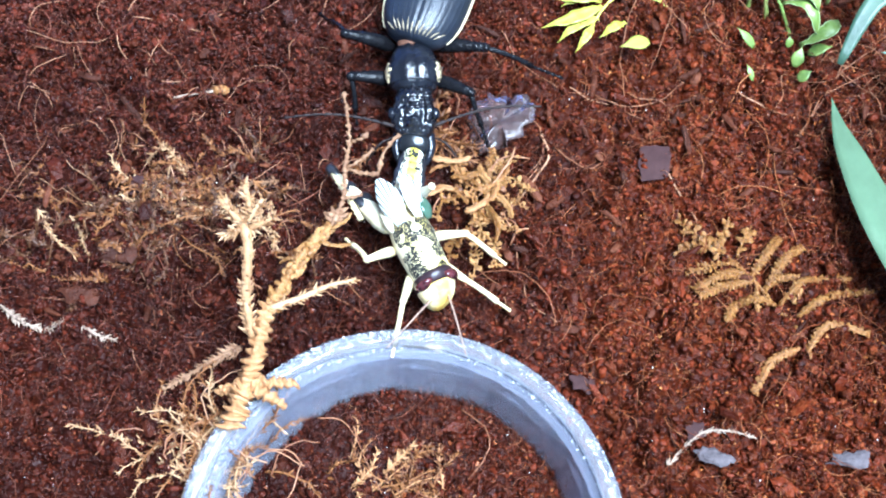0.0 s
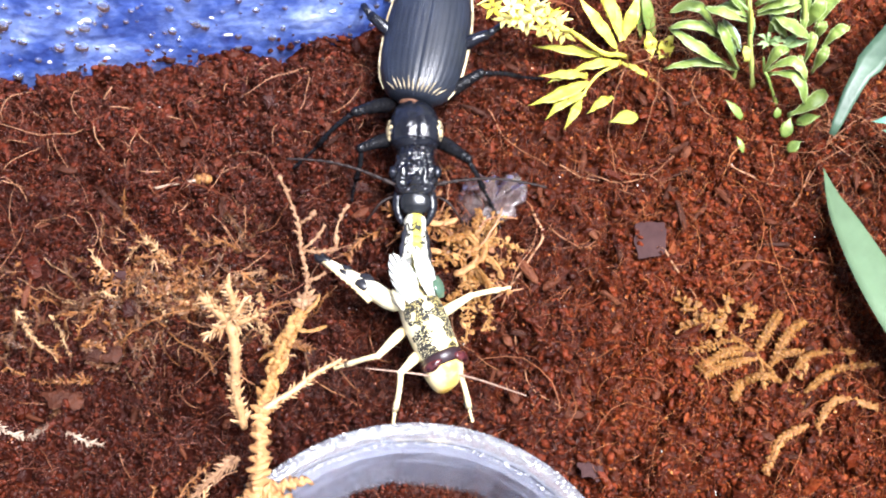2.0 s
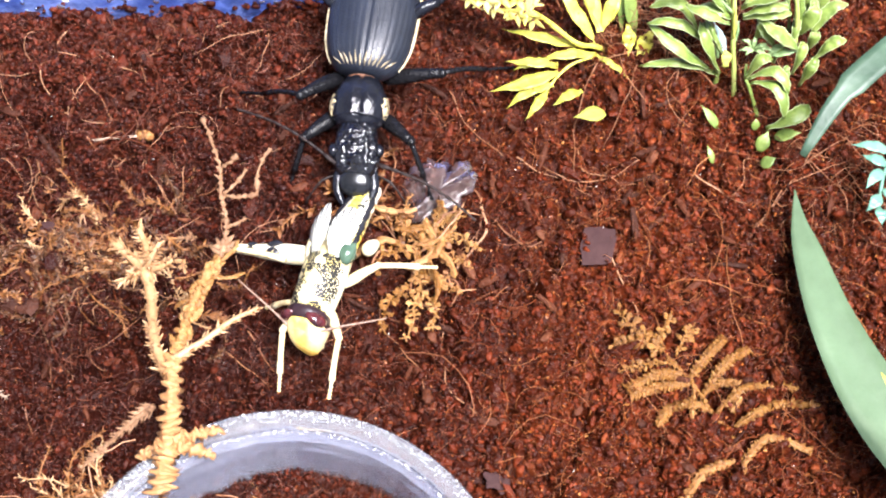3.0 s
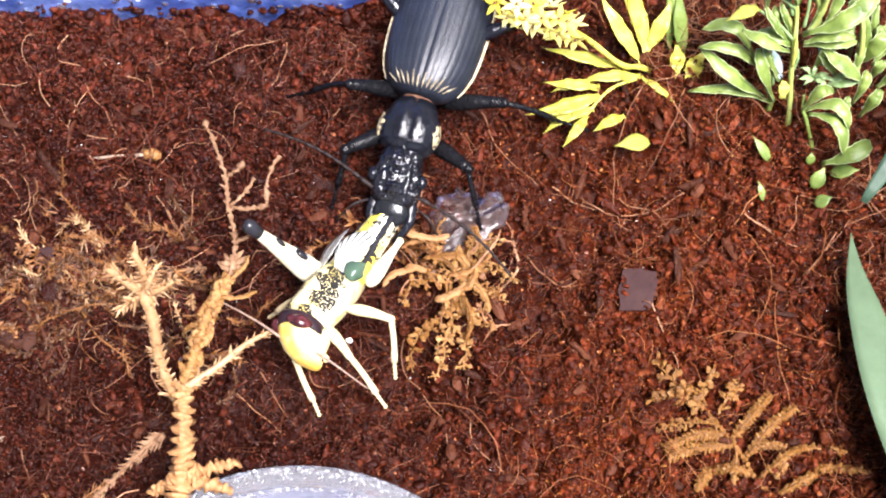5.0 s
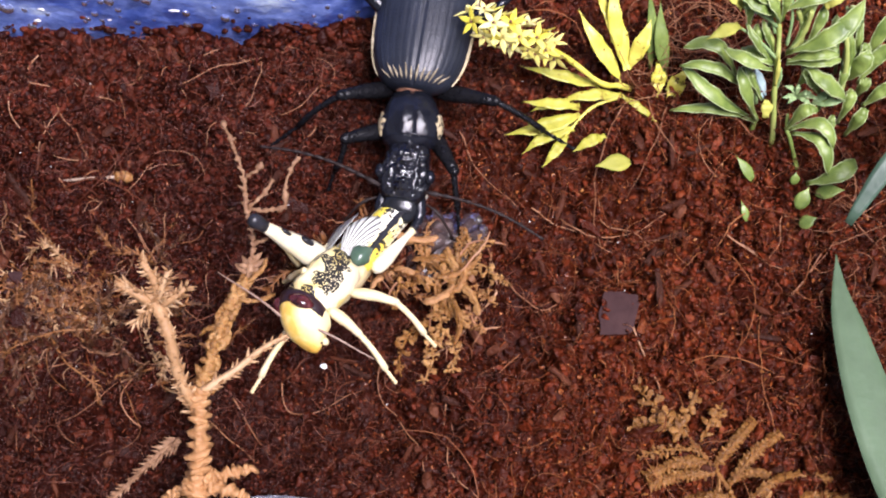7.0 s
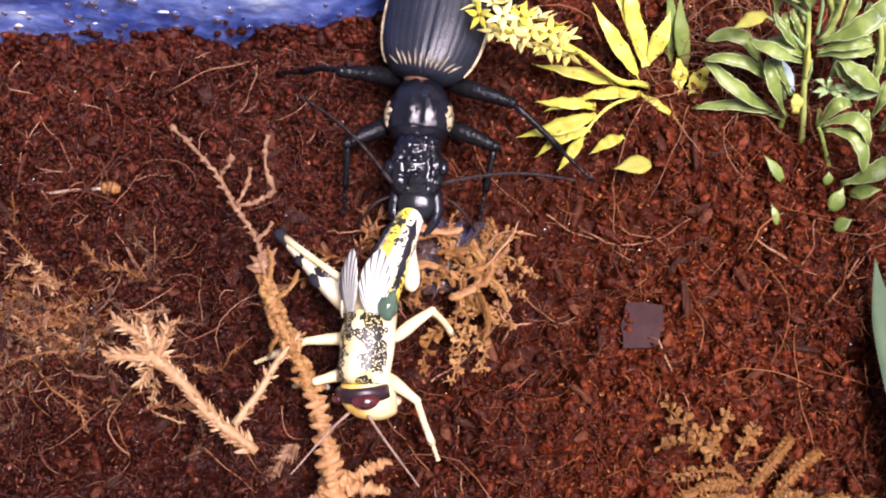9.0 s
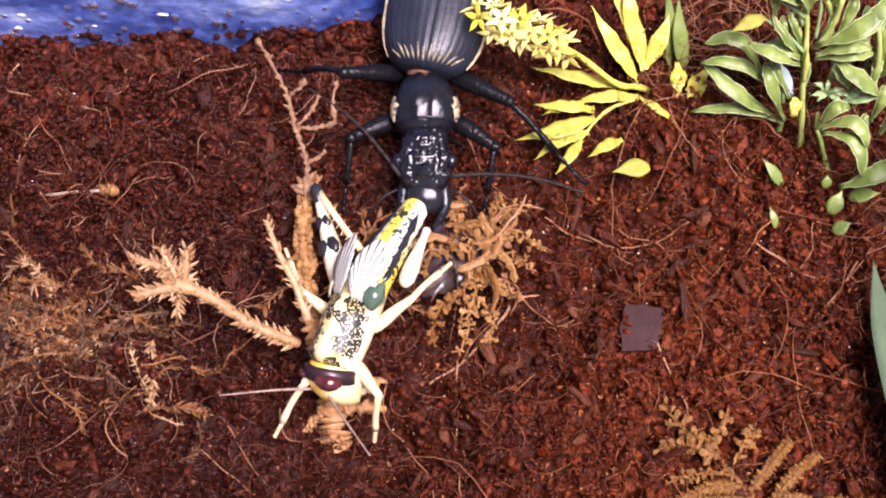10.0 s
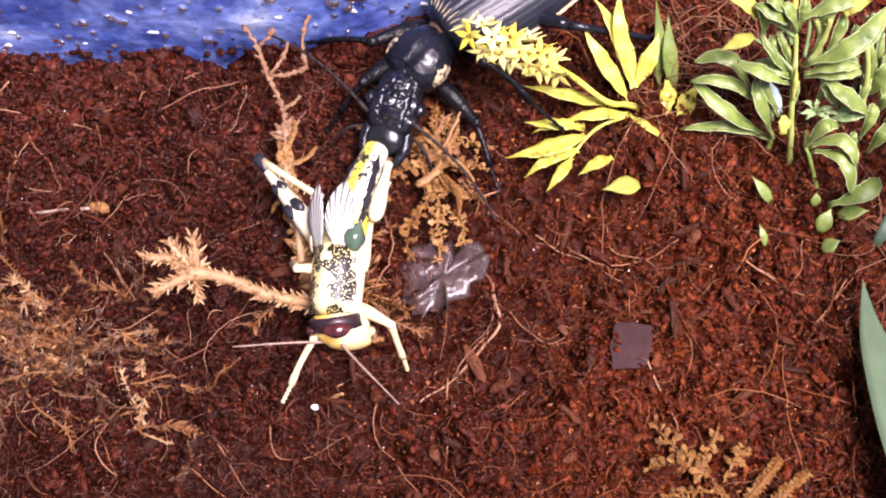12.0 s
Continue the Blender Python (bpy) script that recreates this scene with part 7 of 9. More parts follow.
    # hind legs: a tapering ivory thigh banded with black
    for key, s in (("HR", -1), ("HL", 1)):
        n = 1.45 if s < 0 else 0.8
        g = Geo()
        g.loft([(n * u, 0, w * (0.8 if s < 0 else 0.6), w * (1 if s < 0 else 0.65), w * (1 if s < 0 else 0.65)) for u, w in ((-0.02, 0.06), (0.03, 0.12), (0.12, 0.165), (0.3, 0.17), (0.5, 0.135), (0.7, 0.095), (0.86, 0.075), (0.94, 0.08), (1.0, 0.09), (1.03, 0.05))], 16)
        a = part("hind_thigh", g, IVORY, th, "ivory hind thigh with black bands" if s < 0 else "plain ivory hind thigh")
        a.matrix_basis = at(-0.5, s * 0.26, -0.05) if s < 0 else at(-0.85, 0.36, -0.22)
        if s < 0:
            g = Geo()
            g.loft([(n * 0.85, 0, 0.05, 0.06, 0.06), (n * 0.86, 0, 0.068, 0.082, 0.082), (n * 0.93, 0, 0.075, 0.09, 0.09), (n * 0.99, 0, 0.084, 0.1, 0.1), (n * 1.03, 0, 0.07, 0.08, 0.08), (n * 1.05, 0, 0.03, 0.04, 0.04)], 16)
            part("knee", g, INK, a, "glossy black knee")
            for u, w, r in ((0.42, 0.145, 0.12), (0.66, 0.1, 0.09)):
                for t in (-1, 1):
                    g = Geo()
                    g.ball((n * u, t * 0.35 * w, w * 0.76), r, w * 0.62, w * 0.34, 12, warp=lambda p: p + Vector((0.03 * noise.noise(p * 14), 0.02 * noise.noise(p * 17), 0)))
                    part("black_spot", g, INK, a)
            g = Geo()
            g.tube([(0, 0, 0), (0.35, 0, 0.03), (0.75, 0, 0.04), (1.1, 0, 0.0)], [0.06, 0.045, 0.04, 0.045], 8)
            for k in range(7):
                for t in (-1, 1):
                    g.tube([(0.3 + 0.11 * k, t * 0.03, 0.03), (0.36 + 0.11 * k, t * 0.07, 0.09)], [0.012, 0.003], 4)
            b = part("hind_shin", g, LIMB, a, "pale spiny hind shin")
            b.matrix_basis = at(n, 0, 0)
            legs[key] = (a, b)
        else:
            legs[key] = (a, None)
    return th, abdomen, head, ants, legs


hopper, hopper_abdomen, hopper_head, hopper_antennae, hopper_legs = build_hopper()


# ---- what moves ----
def motions():
    walk(beetle, [(t, at(x, y, z, rx, ry, rz)) for t, x, y, z, rx, ry, rz in (
        (0, -0.6, 9.54, 0.8, 0, 0, -86.4), (0.5, -0.41, 9.64, 0.8, 0, 0, -90.9), (1, -0.37, 9.38, 0.8, 0, 0, -92.5), (1.5, -0.43, 9.71, 0.8, 0, 0, -88.5),
        (2, -0.41, 9.98, 0.8, 0, 0, -89.7), (2.5, -0.52, 9.97, 0.8, 0, 0, -87.4), (4.5, -0.11, 10.07, 0.8, 0, 0, -97.5), (5, -0.12, 10.06, 0.8, 0, 0, -97.4),
        (5.5, -0.1, 10.09, 0.8, 0, 0, -94.7), (6, -0.07, 10.11, 0.8, 0, 0, -97.4), (6.5, 0.09, 10.49, 0.8, 0, 0, -92), (7, 0.16, 10.49, 0.8, 0, 0, -85.8),
        (9, 0.18, 10.65, 0.8, 0, 0, -88), (9.5, 0.16, 10.75, 0.8, 0, 0, -85.4), (10, 0.25, 10.79, 0.8, 0, 0, -83.2), (10.5, 0.22, 10.81, 0.8, 0, 0, -84.8),
        (10.7, 0.13, 11.05, 0.8, 0, 0, -91.1), (10.8, 0.14, 11.36, 0.8, 0, 0, -96.9), (10.9, 0.14, 11.55, 0.8, 0, 0, -110.3), (11, 0.2, 11.66, 0.8, 0, 0, -111.9),
        (11.5, 0.17, 11.64, 0.8, 0, 0, -117.8), (12, 0.22, 11.74, 0.8, 0, 0, -121.9),
    )])
    walk(beetle_abdomen, [(t, at(x, y, z, rx, ry, rz)) for t, x, y, z, rx, ry, rz in (
        (0, -0.42, 0, 0.04, 0, 4, -19.2), (0.5, -0.42, 0, 0.04, 0, 4, -1.4), (1, -0.42, 0, 0.04, 0, 4, -7.7), (1.5, -0.42, 0, 0.04, 0, 4, -3.7),
        (2, -0.42, 0, 0.04, 0, 4, -11), (2.5, -0.42, 0, 0.04, 0, 4, -2.8), (4.5, -0.42, 0, 0.04, 0, 4, -3.5), (5, -0.42, 0, 0.04, 0, 4, -1.2),
        (5.5, -0.42, 0, 0.04, 0, 4, -2.5), (6, -0.42, 0, 0.04, 0, 4, -2.9), (6.5, -0.42, 0, 0.04, 0, 4, -5.4), (7, -0.42, 0, 0.04, 0, 4, -5.8),
        (9, -0.42, 0, 0.04, 0, 4, -7.7), (9.5, -0.42, 0, 0.04, 0, 4, -10.2), (10, -0.42, 0, 0.04, 0, 4, -10.7), (10.5, -0.42, 0, 0.04, 0, 4, -9.6),
        (10.7, -0.42, 0, 0.04, 0, 4, -6.1), (10.8, -0.42, 0, 0.04, 0, 4, -20.2), (10.9, -0.42, 0, 0.04, 0, 4, -31.2), (11, -0.42, 0, 0.04, 0, 4, -26.2),
        (11.5, -0.42, 0, 0.04, 0, 4, -20), (12, -0.42, 0, 0.04, 0, 4, -15.6),
    )])
    walk(beetle_head, [(t, at(x, y, z, rx, ry, rz)) for t, x, y, z, rx, ry, rz in (
        (0, 0.36, 0, -0.02, 0, 8, -2.2), (0.5, 0.36, 0, -0.02, 0, 8, -1), (1, 0.36, 0, -0.02, 0, 8, 5.6), (1.5, 0.36, 0, -0.02, 0, 8, -2.7),
        (2, 0.36, 0, -0.02, 0, 8, -0.8), (2.5, 0.36, 0, -0.02, 0, 8, 3.7), (4.5, 0.36, 0, -0.02, 0, 8, 3.5), (5, 0.36, 0, -0.02, 0, 8, 2.8),
        (5.5, 0.36, 0, -0.02, 0, 8, 7.3), (6, 0.36, 0, -0.02, 0, 8, 3.6), (6.5, 0.36, 0, -0.02, 0, 8, 7), (7, 0.36, 0, -0.02, 0, 8, -5.8), (9, 0.36, 0, -0.02, 0, 8, 3.4),
        (9.5, 0.36, 0, -0.02, 0, 8, 2.4), (10, 0.36, 0, -0.02, 0, 8, -0.9), (10.5, 0.36, 0, -0.02, 0, 8, -0.7), (10.7, 0.36, 0, -0.02, 0, 8, -0.5),
        (10.8, 0.36, 0, -0.02, 0, 8, 5.4), (10.9, 0.36, 0, -0.02, 0, 8, 15.5), (11, 0.36, 0, -0.02, 0, 8, 17.7), (11.5, 0.36, 0, -0.02, 0, 8, 16),
        (12, 0.36, 0, -0.02, 0, 8, 20.7),
    )])
    walk(beetle_legs["FL"][0], [(t, at(x, y, z, rx, ry, rz)) for t, x, y, z, rx, ry, rz in (
        (0, 0.05, 0.28, -0.2, 0, -19.8, 57.4), (0.5, 0.05, 0.28, -0.2, 0, -20.4, 57.9), (1, 0.05, 0.28, -0.2, 0, -19.6, 52.6), (1.5, 0.05, 0.28, -0.2, 0, -17.8, 32.9),
        (2, 0.05, 0.28, -0.2, 0, -18, 46.6), (2.5, 0.05, 0.28, -0.2, 0, -17.3, 43.8), (4.5, 0.05, 0.28, -0.2, 0, -19.4, 63.1), (5, 0.05, 0.28, -0.2, 0, -18.8, 62.4),
        (5.5, 0.05, 0.28, -0.2, 0, -19.2, 58.2), (6, 0.05, 0.28, -0.2, 0, -18.9, 62.9), (6.5, 0.05, 0.28, -0.2, 0, -19.3, 38.4), (7, 0.05, 0.28, -0.2, 0, -19.3, 27.6),
        (9, 0.05, 0.28, -0.2, 0, -3.8, 69.8), (9.5, 0.05, 0.28, -0.2, 0, -22.5, 53.2), (10, 0.05, 0.28, -0.2, 0, -5.4, 53.5), (10.5, 0.05, 0.28, -0.2, 0, -22.4, 49.3),
        (10.8, 0.05, 0.28, -0.2, 0, -21.1, 58.1), (11, 0.05, 0.28, -0.2, 0, 9.6, 79.1), (11.5, 0.05, 0.28, -0.2, 0, 12.2, 92.2), (12, 0.05, 0.28, -0.2, 0, 16.5, 84.6),
    )])
    walk(beetle_legs["FL"][1], [(t, at(x, y, z, rx, ry, rz)) for t, x, y, z, rx, ry, rz in (
        (0, 0.75, 0, 0, 0, 62.3, -51), (0.5, 0.75, 0, 0, 0, 64.9, -43.7), (1, 0.75, 0, 0, 0, 63.2, -43.6), (1.5, 0.75, 0, 0, 0, 62.9, 5.2),
        (2, 0.75, 0, 0, 0, 63.2, -10.7), (2.5, 0.75, 0, 0, 0, 61.7, -13.5), (4.5, 0.75, 0, 0, 0, 59.9, -58.8), (5, 0.75, 0, 0, 0, 61.1, -46.5),
        (5.5, 0.75, 0, 0, 0, 61.9, -46.6), (6, 0.75, 0, 0, 0, 59.5, -55.9), (6.5, 0.75, 0, 0, 0, 64.4, -30.1), (7, 0.75, 0, 0, 0, 64.9, -25.7),
        (9, 0.75, 0, 0, 0, 32.7, -80.6), (9.5, 0.75, 0, 0, 0, 60.9, -77.4), (10, 0.75, 0, 0, 0, 35.7, -66.5), (10.5, 0.75, 0, 0, 0, 68, -50.1),
        (10.8, 0.75, 0, 0, 0, 69.5, 10.2), (11, 0.75, 0, 0, 0, 39.6, -21.3), (11.5, 0.75, 0, 0, 0, 11.6, -39.6), (12, 0.75, 0, 0, 0, 5, -24.3),
    )])
    walk(beetle_legs["FR"][0], [(t, at(x, y, z, rx, ry, rz)) for t, x, y, z, rx, ry, rz in (
        (0, 0.05, -0.28, -0.2, 0, -22.9, -84.8), (0.5, 0.05, -0.28, -0.2, 0, -22.8, -45.5), (1, 0.05, -0.28, -0.2, 0, -14.7, -28.2),
        (1.5, 0.05, -0.28, -0.2, 0, -20.1, -54.1), (2, 0.05, -0.28, -0.2, 0, -29.8, -55.2), (2.5, 0.05, -0.28, -0.2, 0, -19.6, -39.4),
        (4.5, 0.05, -0.28, -0.2, 0, -8.5, -50.1), (5, 0.05, -0.28, -0.2, 0, -22, -42.8), (5.5, 0.05, -0.28, -0.2, 0, -13.1, -46.5),
        (6, 0.05, -0.28, -0.2, 0, -1.5, -47.9), (6.5, 0.05, -0.28, -0.2, 0, -30.6, -48.1), (7, 0.05, -0.28, -0.2, 0, -30.5, -61.4),
        (9, 0.05, -0.28, -0.2, 0, -14.7, -53.6), (9.5, 0.05, -0.28, -0.2, 0, -15.5, -53.8), (10, 0.05, -0.28, -0.2, 0, -9.2, -62),
        (10.5, 0.05, -0.28, -0.2, 0, -17.1, -52.7), (10.8, 0.05, -0.28, -0.2, 0, -0.8, -22.2), (11, 0.05, -0.28, -0.2, 0, -19.8, -0.3),
        (11.5, 0.05, -0.28, -0.2, 0, -17.6, 5.9), (12, 0.05, -0.28, -0.2, 0, -20.5, -6.2),
    )])
    walk(beetle_legs["FR"][1], [(t, at(x, y, z, rx, ry, rz)) for t, x, y, z, rx, ry, rz in (
        (0, 0.75, 0, 0, 0, 45, 116), (0.5, 0.75, 0, 0, 0, 71.5, 32.8), (1, 0.75, 0, 0, 0, 56.5, -12.9), (1.5, 0.75, 0, 0, 0, 63.2, 49.8), (2, 0.75, 0, 0, 0, 71.7, 100.7),
        (2.5, 0.75, 0, 0, 0, 65.5, 25.2), (4.5, 0.75, 0, 0, 0, 42.1, 48.8), (5, 0.75, 0, 0, 0, 64, 63.7), (5.5, 0.75, 0, 0, 0, 51.1, 41), (6, 0.75, 0, 0, 0, 30.9, 50),
        (6.5, 0.75, 0, 0, 0, 63.8, 113.5), (7, 0.75, 0, 0, 0, 74.4, 103.1), (9, 0.75, 0, 0, 0, 49.9, 64.7), (9.5, 0.75, 0, 0, 0, 51.3, 64.8), (10, 0.75, 0, 0, 0, 42, 59),
        (10.5, 0.75, 0, 0, 0, 56.1, 55.7), (10.8, 0.75, 0, 0, 0, 30.2, 0.5), (11, 0.75, 0, 0, 0, 60.2, -60.7), (11.5, 0.75, 0, 0, 0, 58.7, -46.5),
        (12, 0.75, 0, 0, 0, 67.9, -18.6),
    )])
    walk(beetle_legs["ML"][0], [(t, at(x, y, z, rx, ry, rz)) for t, x, y, z, rx, ry, rz in (
        (0, -0.55, 0.3, -0.2, 0, -16.5, 76.9), (0.5, -0.55, 0.3, -0.2, 0, -19.1, 92.4), (1, -0.55, 0.3, -0.2, 0, -18.9, 75.4), (1.5, -0.55, 0.3, -0.2, 0, -41.1, 82.4),
        (2, -0.55, 0.3, -0.2, 0, -25.7, 114), (2.5, -0.55, 0.3, -0.2, 0, -17.5, 94.4), (4.5, -0.55, 0.3, -0.2, 0, -18.9, 93), (5, -0.55, 0.3, -0.2, 0, -19.4, 97.3),
        (5.5, -0.55, 0.3, -0.2, 0, -20.3, 94.1), (6, -0.55, 0.3, -0.2, 0, -8.3, 101.3), (6.5, -0.55, 0.3, -0.2, 0, -16.1, 87), (7, -0.55, 0.3, -0.2, 0, -21, 74.8),
        (9, -0.55, 0.3, -0.2, 0, -5.1, 74), (9.5, -0.55, 0.3, -0.2, 0, -19.3, 57.8), (10, -0.55, 0.3, -0.2, 0, -9, 60.2), (10.5, -0.55, 0.3, -0.2, 0, -19.6, 58.2),
        (10.8, -0.55, 0.3, -0.2, 0, -16.5, 64.5), (11, -0.55, 0.3, -0.2, 0, -37.7, 63.1), (11.5, -0.55, 0.3, -0.2, 0, -48.8, 69.7),
        (12, -0.55, 0.3, -0.2, 0, -50.4, 58.2),
    )])
    walk(beetle_legs["ML"][1], [(t, at(x, y, z, rx, ry, rz)) for t, x, y, z, rx, ry, rz in (
        (0, 0.9, 0, 0, 0, 45.8, 6.7), (0.5, 0.9, 0, 0, 0, 49.1, -22.9), (1, 0.9, 0, 0, 0, 44.1, 51.8), (1.5, 0.9, 0, 0, 0, 77.6, 81.2), (2, 0.9, 0, 0, 0, 61.1, -5.2),
        (2.5, 0.9, 0, 0, 0, 45.3, 33.3), (4.5, 0.9, 0, 0, 0, 49.3, 16.4), (5, 0.9, 0, 0, 0, 50.6, 5.8), (5.5, 0.9, 0, 0, 0, 52.1, 5.1), (6, 0.9, 0, 0, 0, 32.3, -3.8),
        (6.5, 0.9, 0, 0, 0, 45.1, -8.4), (7, 0.9, 0, 0, 0, 53.3, 0.5), (9, 0.9, 0, 0, 0, 26.8, -18.3), (9.5, 0.9, 0, 0, 0, 50.5, 1.3), (10, 0.9, 0, 0, 0, 33.3, -12.4),
        (10.5, 0.9, 0, 0, 0, 50.9, -7), (10.8, 0.9, 0, 0, 0, 45.3, 17.6), (11, 0.9, 0, 0, 0, 62.4, 68.5), (11.5, 0.9, 0, 0, 0, 62.9, 87.4),
        (12, 0.9, 0, 0, 0, 55.3, 95.8),
    )])
    walk(beetle_legs["MR"][0], [(t, at(x, y, z, rx, ry, rz)) for t, x, y, z, rx, ry, rz in (
        (0, -0.55, -0.3, -0.2, 0, -34.8, -87.3), (0.5, -0.55, -0.3, -0.2, 0, -37.8, -64.7), (1, -0.55, -0.3, -0.2, 0, -39.4, -71),
        (1.5, -0.55, -0.3, -0.2, 0, -7.7, -73.6), (2, -0.55, -0.3, -0.2, 0, -35.5, -54.3), (2.5, -0.55, -0.3, -0.2, 0, -31.8, -47),
        (4.5, -0.55, -0.3, -0.2, 0, -18.9, -36.1), (5, -0.55, -0.3, -0.2, 0, -41.2, -63.1), (5.5, -0.55, -0.3, -0.2, 0, -47.3, -57.6),
        (6, -0.55, -0.3, -0.2, 0, -41.2, -55.2), (6.5, -0.55, -0.3, -0.2, 0, -37.8, -52.3), (7, -0.55, -0.3, -0.2, 0, -36.2, -61),
        (9, -0.55, -0.3, -0.2, 0, -36.1, -73.3), (9.5, -0.55, -0.3, -0.2, 0, -36.3, -69.6), (10, -0.55, -0.3, -0.2, 0, -33.9, -72.3),
        (10.5, -0.55, -0.3, -0.2, 0, -36.9, -64.4), (10.8, -0.55, -0.3, -0.2, 0, -33.1, -28.9), (11, -0.55, -0.3, -0.2, 0, -17.5, -23.7),
        (11.5, -0.55, -0.3, -0.2, 0, -13.5, -26.6), (12, -0.55, -0.3, -0.2, 0, -18.9, -22.4),
    )])
    walk(beetle_legs["MR"][1], [(t, at(x, y, z, rx, ry, rz)) for t, x, y, z, rx, ry, rz in (
        (0, 0.9, 0, 0, 0, 45.3, -101.3), (0.5, 0.9, 0, 0, 0, 35.6, -117.2), (1, 0.9, 0, 0, 0, 59.8, -95.9), (1.5, 0.9, 0, 0, 0, 31.2, -7.3), (2, 0.9, 0, 0, 0, 75, -38.4),
        (2.5, 0.9, 0, 0, 0, 41.5, -100.7), (4.5, 0.9, 0, 0, 0, 46.6, -39.1), (5, 0.9, 0, 0, 0, 70.3, -91.8), (5.5, 0.9, 0, 0, 0, 66.1, -118.2),
        (6, 0.9, 0, 0, 0, 65.8, -96.1), (6.5, 0.9, 0, 0, 0, 73.9, -65.1), (7, 0.9, 0, 0, 0, 77.1, -31.4), (9, 0.9, 0, 0, 0, 61.1, -83.1),
        (9.5, 0.9, 0, 0, 0, 59.9, -85.8), (10, 0.9, 0, 0, 0, 55.5, -84.7), (10.5, 0.9, 0, 0, 0, 50.9, -99.1), (10.8, 0.9, 0, 0, 0, 40.5, -104.4),
        (11, 0.9, 0, 0, 0, 36.8, -72.8), (11.5, 0.9, 0, 0, 0, 37.1, -47.1), (12, 0.9, 0, 0, 0, 41.9, -60.8),
    )])
    walk(beetle_antennae[0], [(t, at(x, y, z, rx, ry, rz)) for t, x, y, z, rx, ry, rz in (
        (0, 0.93, -0.32, -0.04, 0, -4.5, -93), (1, 0.97, -0.24, -0.04, 0, -2.7, -60.9), (1.5, 0.93, -0.33, -0.04, 0, -2.8, -95.8),
        (2, 0.94, -0.31, -0.04, 0, -2.6, -103.1), (2.5, 0.96, -0.26, -0.04, 0, -1.5, -115.3), (4.5, 0.96, -0.26, -0.04, 0, -1.5, -104.8),
        (5, 0.95, -0.27, -0.04, 0, -1.5, -103.1), (5.5, 0.97, -0.22, -0.04, 0, -1.3, -106.8), (6, 0.96, -0.26, -0.04, 0, -1.4, -106.9),
        (6.5, 0.97, -0.23, -0.04, 0, -1.2, -104.7), (7, 0.91, -0.36, -0.04, 0, -1.1, -104.2), (9, 0.96, -0.26, -0.04, 0, -1.2, -129),
        (9.5, 0.95, -0.28, -0.04, 0, -1.8, -132.7), (10, 0.94, -0.31, -0.04, 0, -1.8, -134.1), (10.5, 0.94, -0.31, -0.04, 0, -1.6, -134.6),
        (11, 1, -0.11, -0.04, 0, -3.5, -104.9), (11.5, 1, -0.13, -0.04, 0, -1.9, -96.8), (12, 1.01, -0.08, -0.04, 0, -1.6, -90.6),
    )])
    walk(beetle_antennae[1], [(t, at(x, y, z, rx, ry, rz)) for t, x, y, z, rx, ry, rz in (
        (0, 0.95, 0.28, -0.04, 0, -3.1, 97), (1, 0.91, 0.35, -0.04, 0, -3.4, 98.6), (1.5, 0.95, 0.27, -0.04, 0, -3, 77.2), (2, 0.94, 0.29, -0.04, 0, -4.4, 84.4),
        (2.5, 0.92, 0.34, -0.04, 0, -1.8, 60.8), (4.5, 0.92, 0.34, -0.04, 0, -1.3, 65.6), (5, 0.92, 0.33, -0.04, 0, -1.7, 61.8), (5.5, 0.9, 0.37, -0.04, 0, -2.1, 59.3),
        (6, 0.92, 0.34, -0.04, 0, -1.2, 67.9), (6.5, 0.9, 0.37, -0.04, 0, -1.2, 73.2), (7, 0.97, 0.24, -0.04, 0, -1.2, 68.7), (9, 0.92, 0.33, -0.04, 0, -1.2, 94.4),
        (9.5, 0.93, 0.32, -0.04, 0, -2.7, 89.2), (10, 0.94, 0.29, -0.04, 0, -1.3, 80.6), (10.5, 0.94, 0.29, -0.04, 0, -1.2, 88.3),
        (11, 0.8, 0.4, -0.04, 0, 14, 66), (11.5, 0.8, 0.4, -0.04, 0, 14, 64), (12, 0.78, 0.42, -0.04, 0, 14, 80),
    )])
    walk(hopper, [(t, at(x, y, z, rx, ry, rz)) for t, x, y, z, rx, ry, rz in (
        (0, -0.39, 6.5, 0.85, -8, 5, -61.9), (0.5, -0.26, 6.29, 0.85, -8, 5, -58.9), (1, -0.55, 6.49, 0.85, 12, 5, -92.5), (1.5, -0.2, 6.37, 0.85, -8, 5, -68.1),
        (2, -0.24, 6.65, 0.85, -10, 5, -67.6), (2.5, -0.42, 6.84, 0.85, 5, 5, -83.1), (4.5, -1.06, 7.6, 0.9, 40, -26, -138.5), (5, -0.95, 7.41, 0.9, 35, -26, -116.7),
        (5.5, -1.29, 7.68, 0.9, 42, -26, -132.8), (6, -0.93, 7.44, 0.9, 35, -26, -119), (6.5, -0.81, 8.21, 0.9, 38, -26, -130), (7, -0.65, 8.03, 0.9, 35, -26, -121.1),
        (9, -0.07, 7.47, 0.85, 22, 5, -90.9), (9.5, 0.1, 7.3, 0.85, 8, 5, -95.7), (10, -0.35, 7.66, 0.85, 22, 5, -105.7), (10.5, -0.22, 7.66, 0.85, 22, 5, -101.7),
        (10.7, -0.06, 7.72, 0.85, 18, 5, -95.9), (10.8, 0.01, 7.85, 0.85, 12, 5, -93.6), (10.9, -0.15, 8.24, 0.85, 18, 5, -92.4), (11, -0.08, 8.45, 0.85, 20, 5, -91.9),
        (11.5, -0.13, 8.21, 0.85, 18, 5, -92.3), (12, -0.43, 8.53, 0.85, 26, 5, -88.1),
    )])
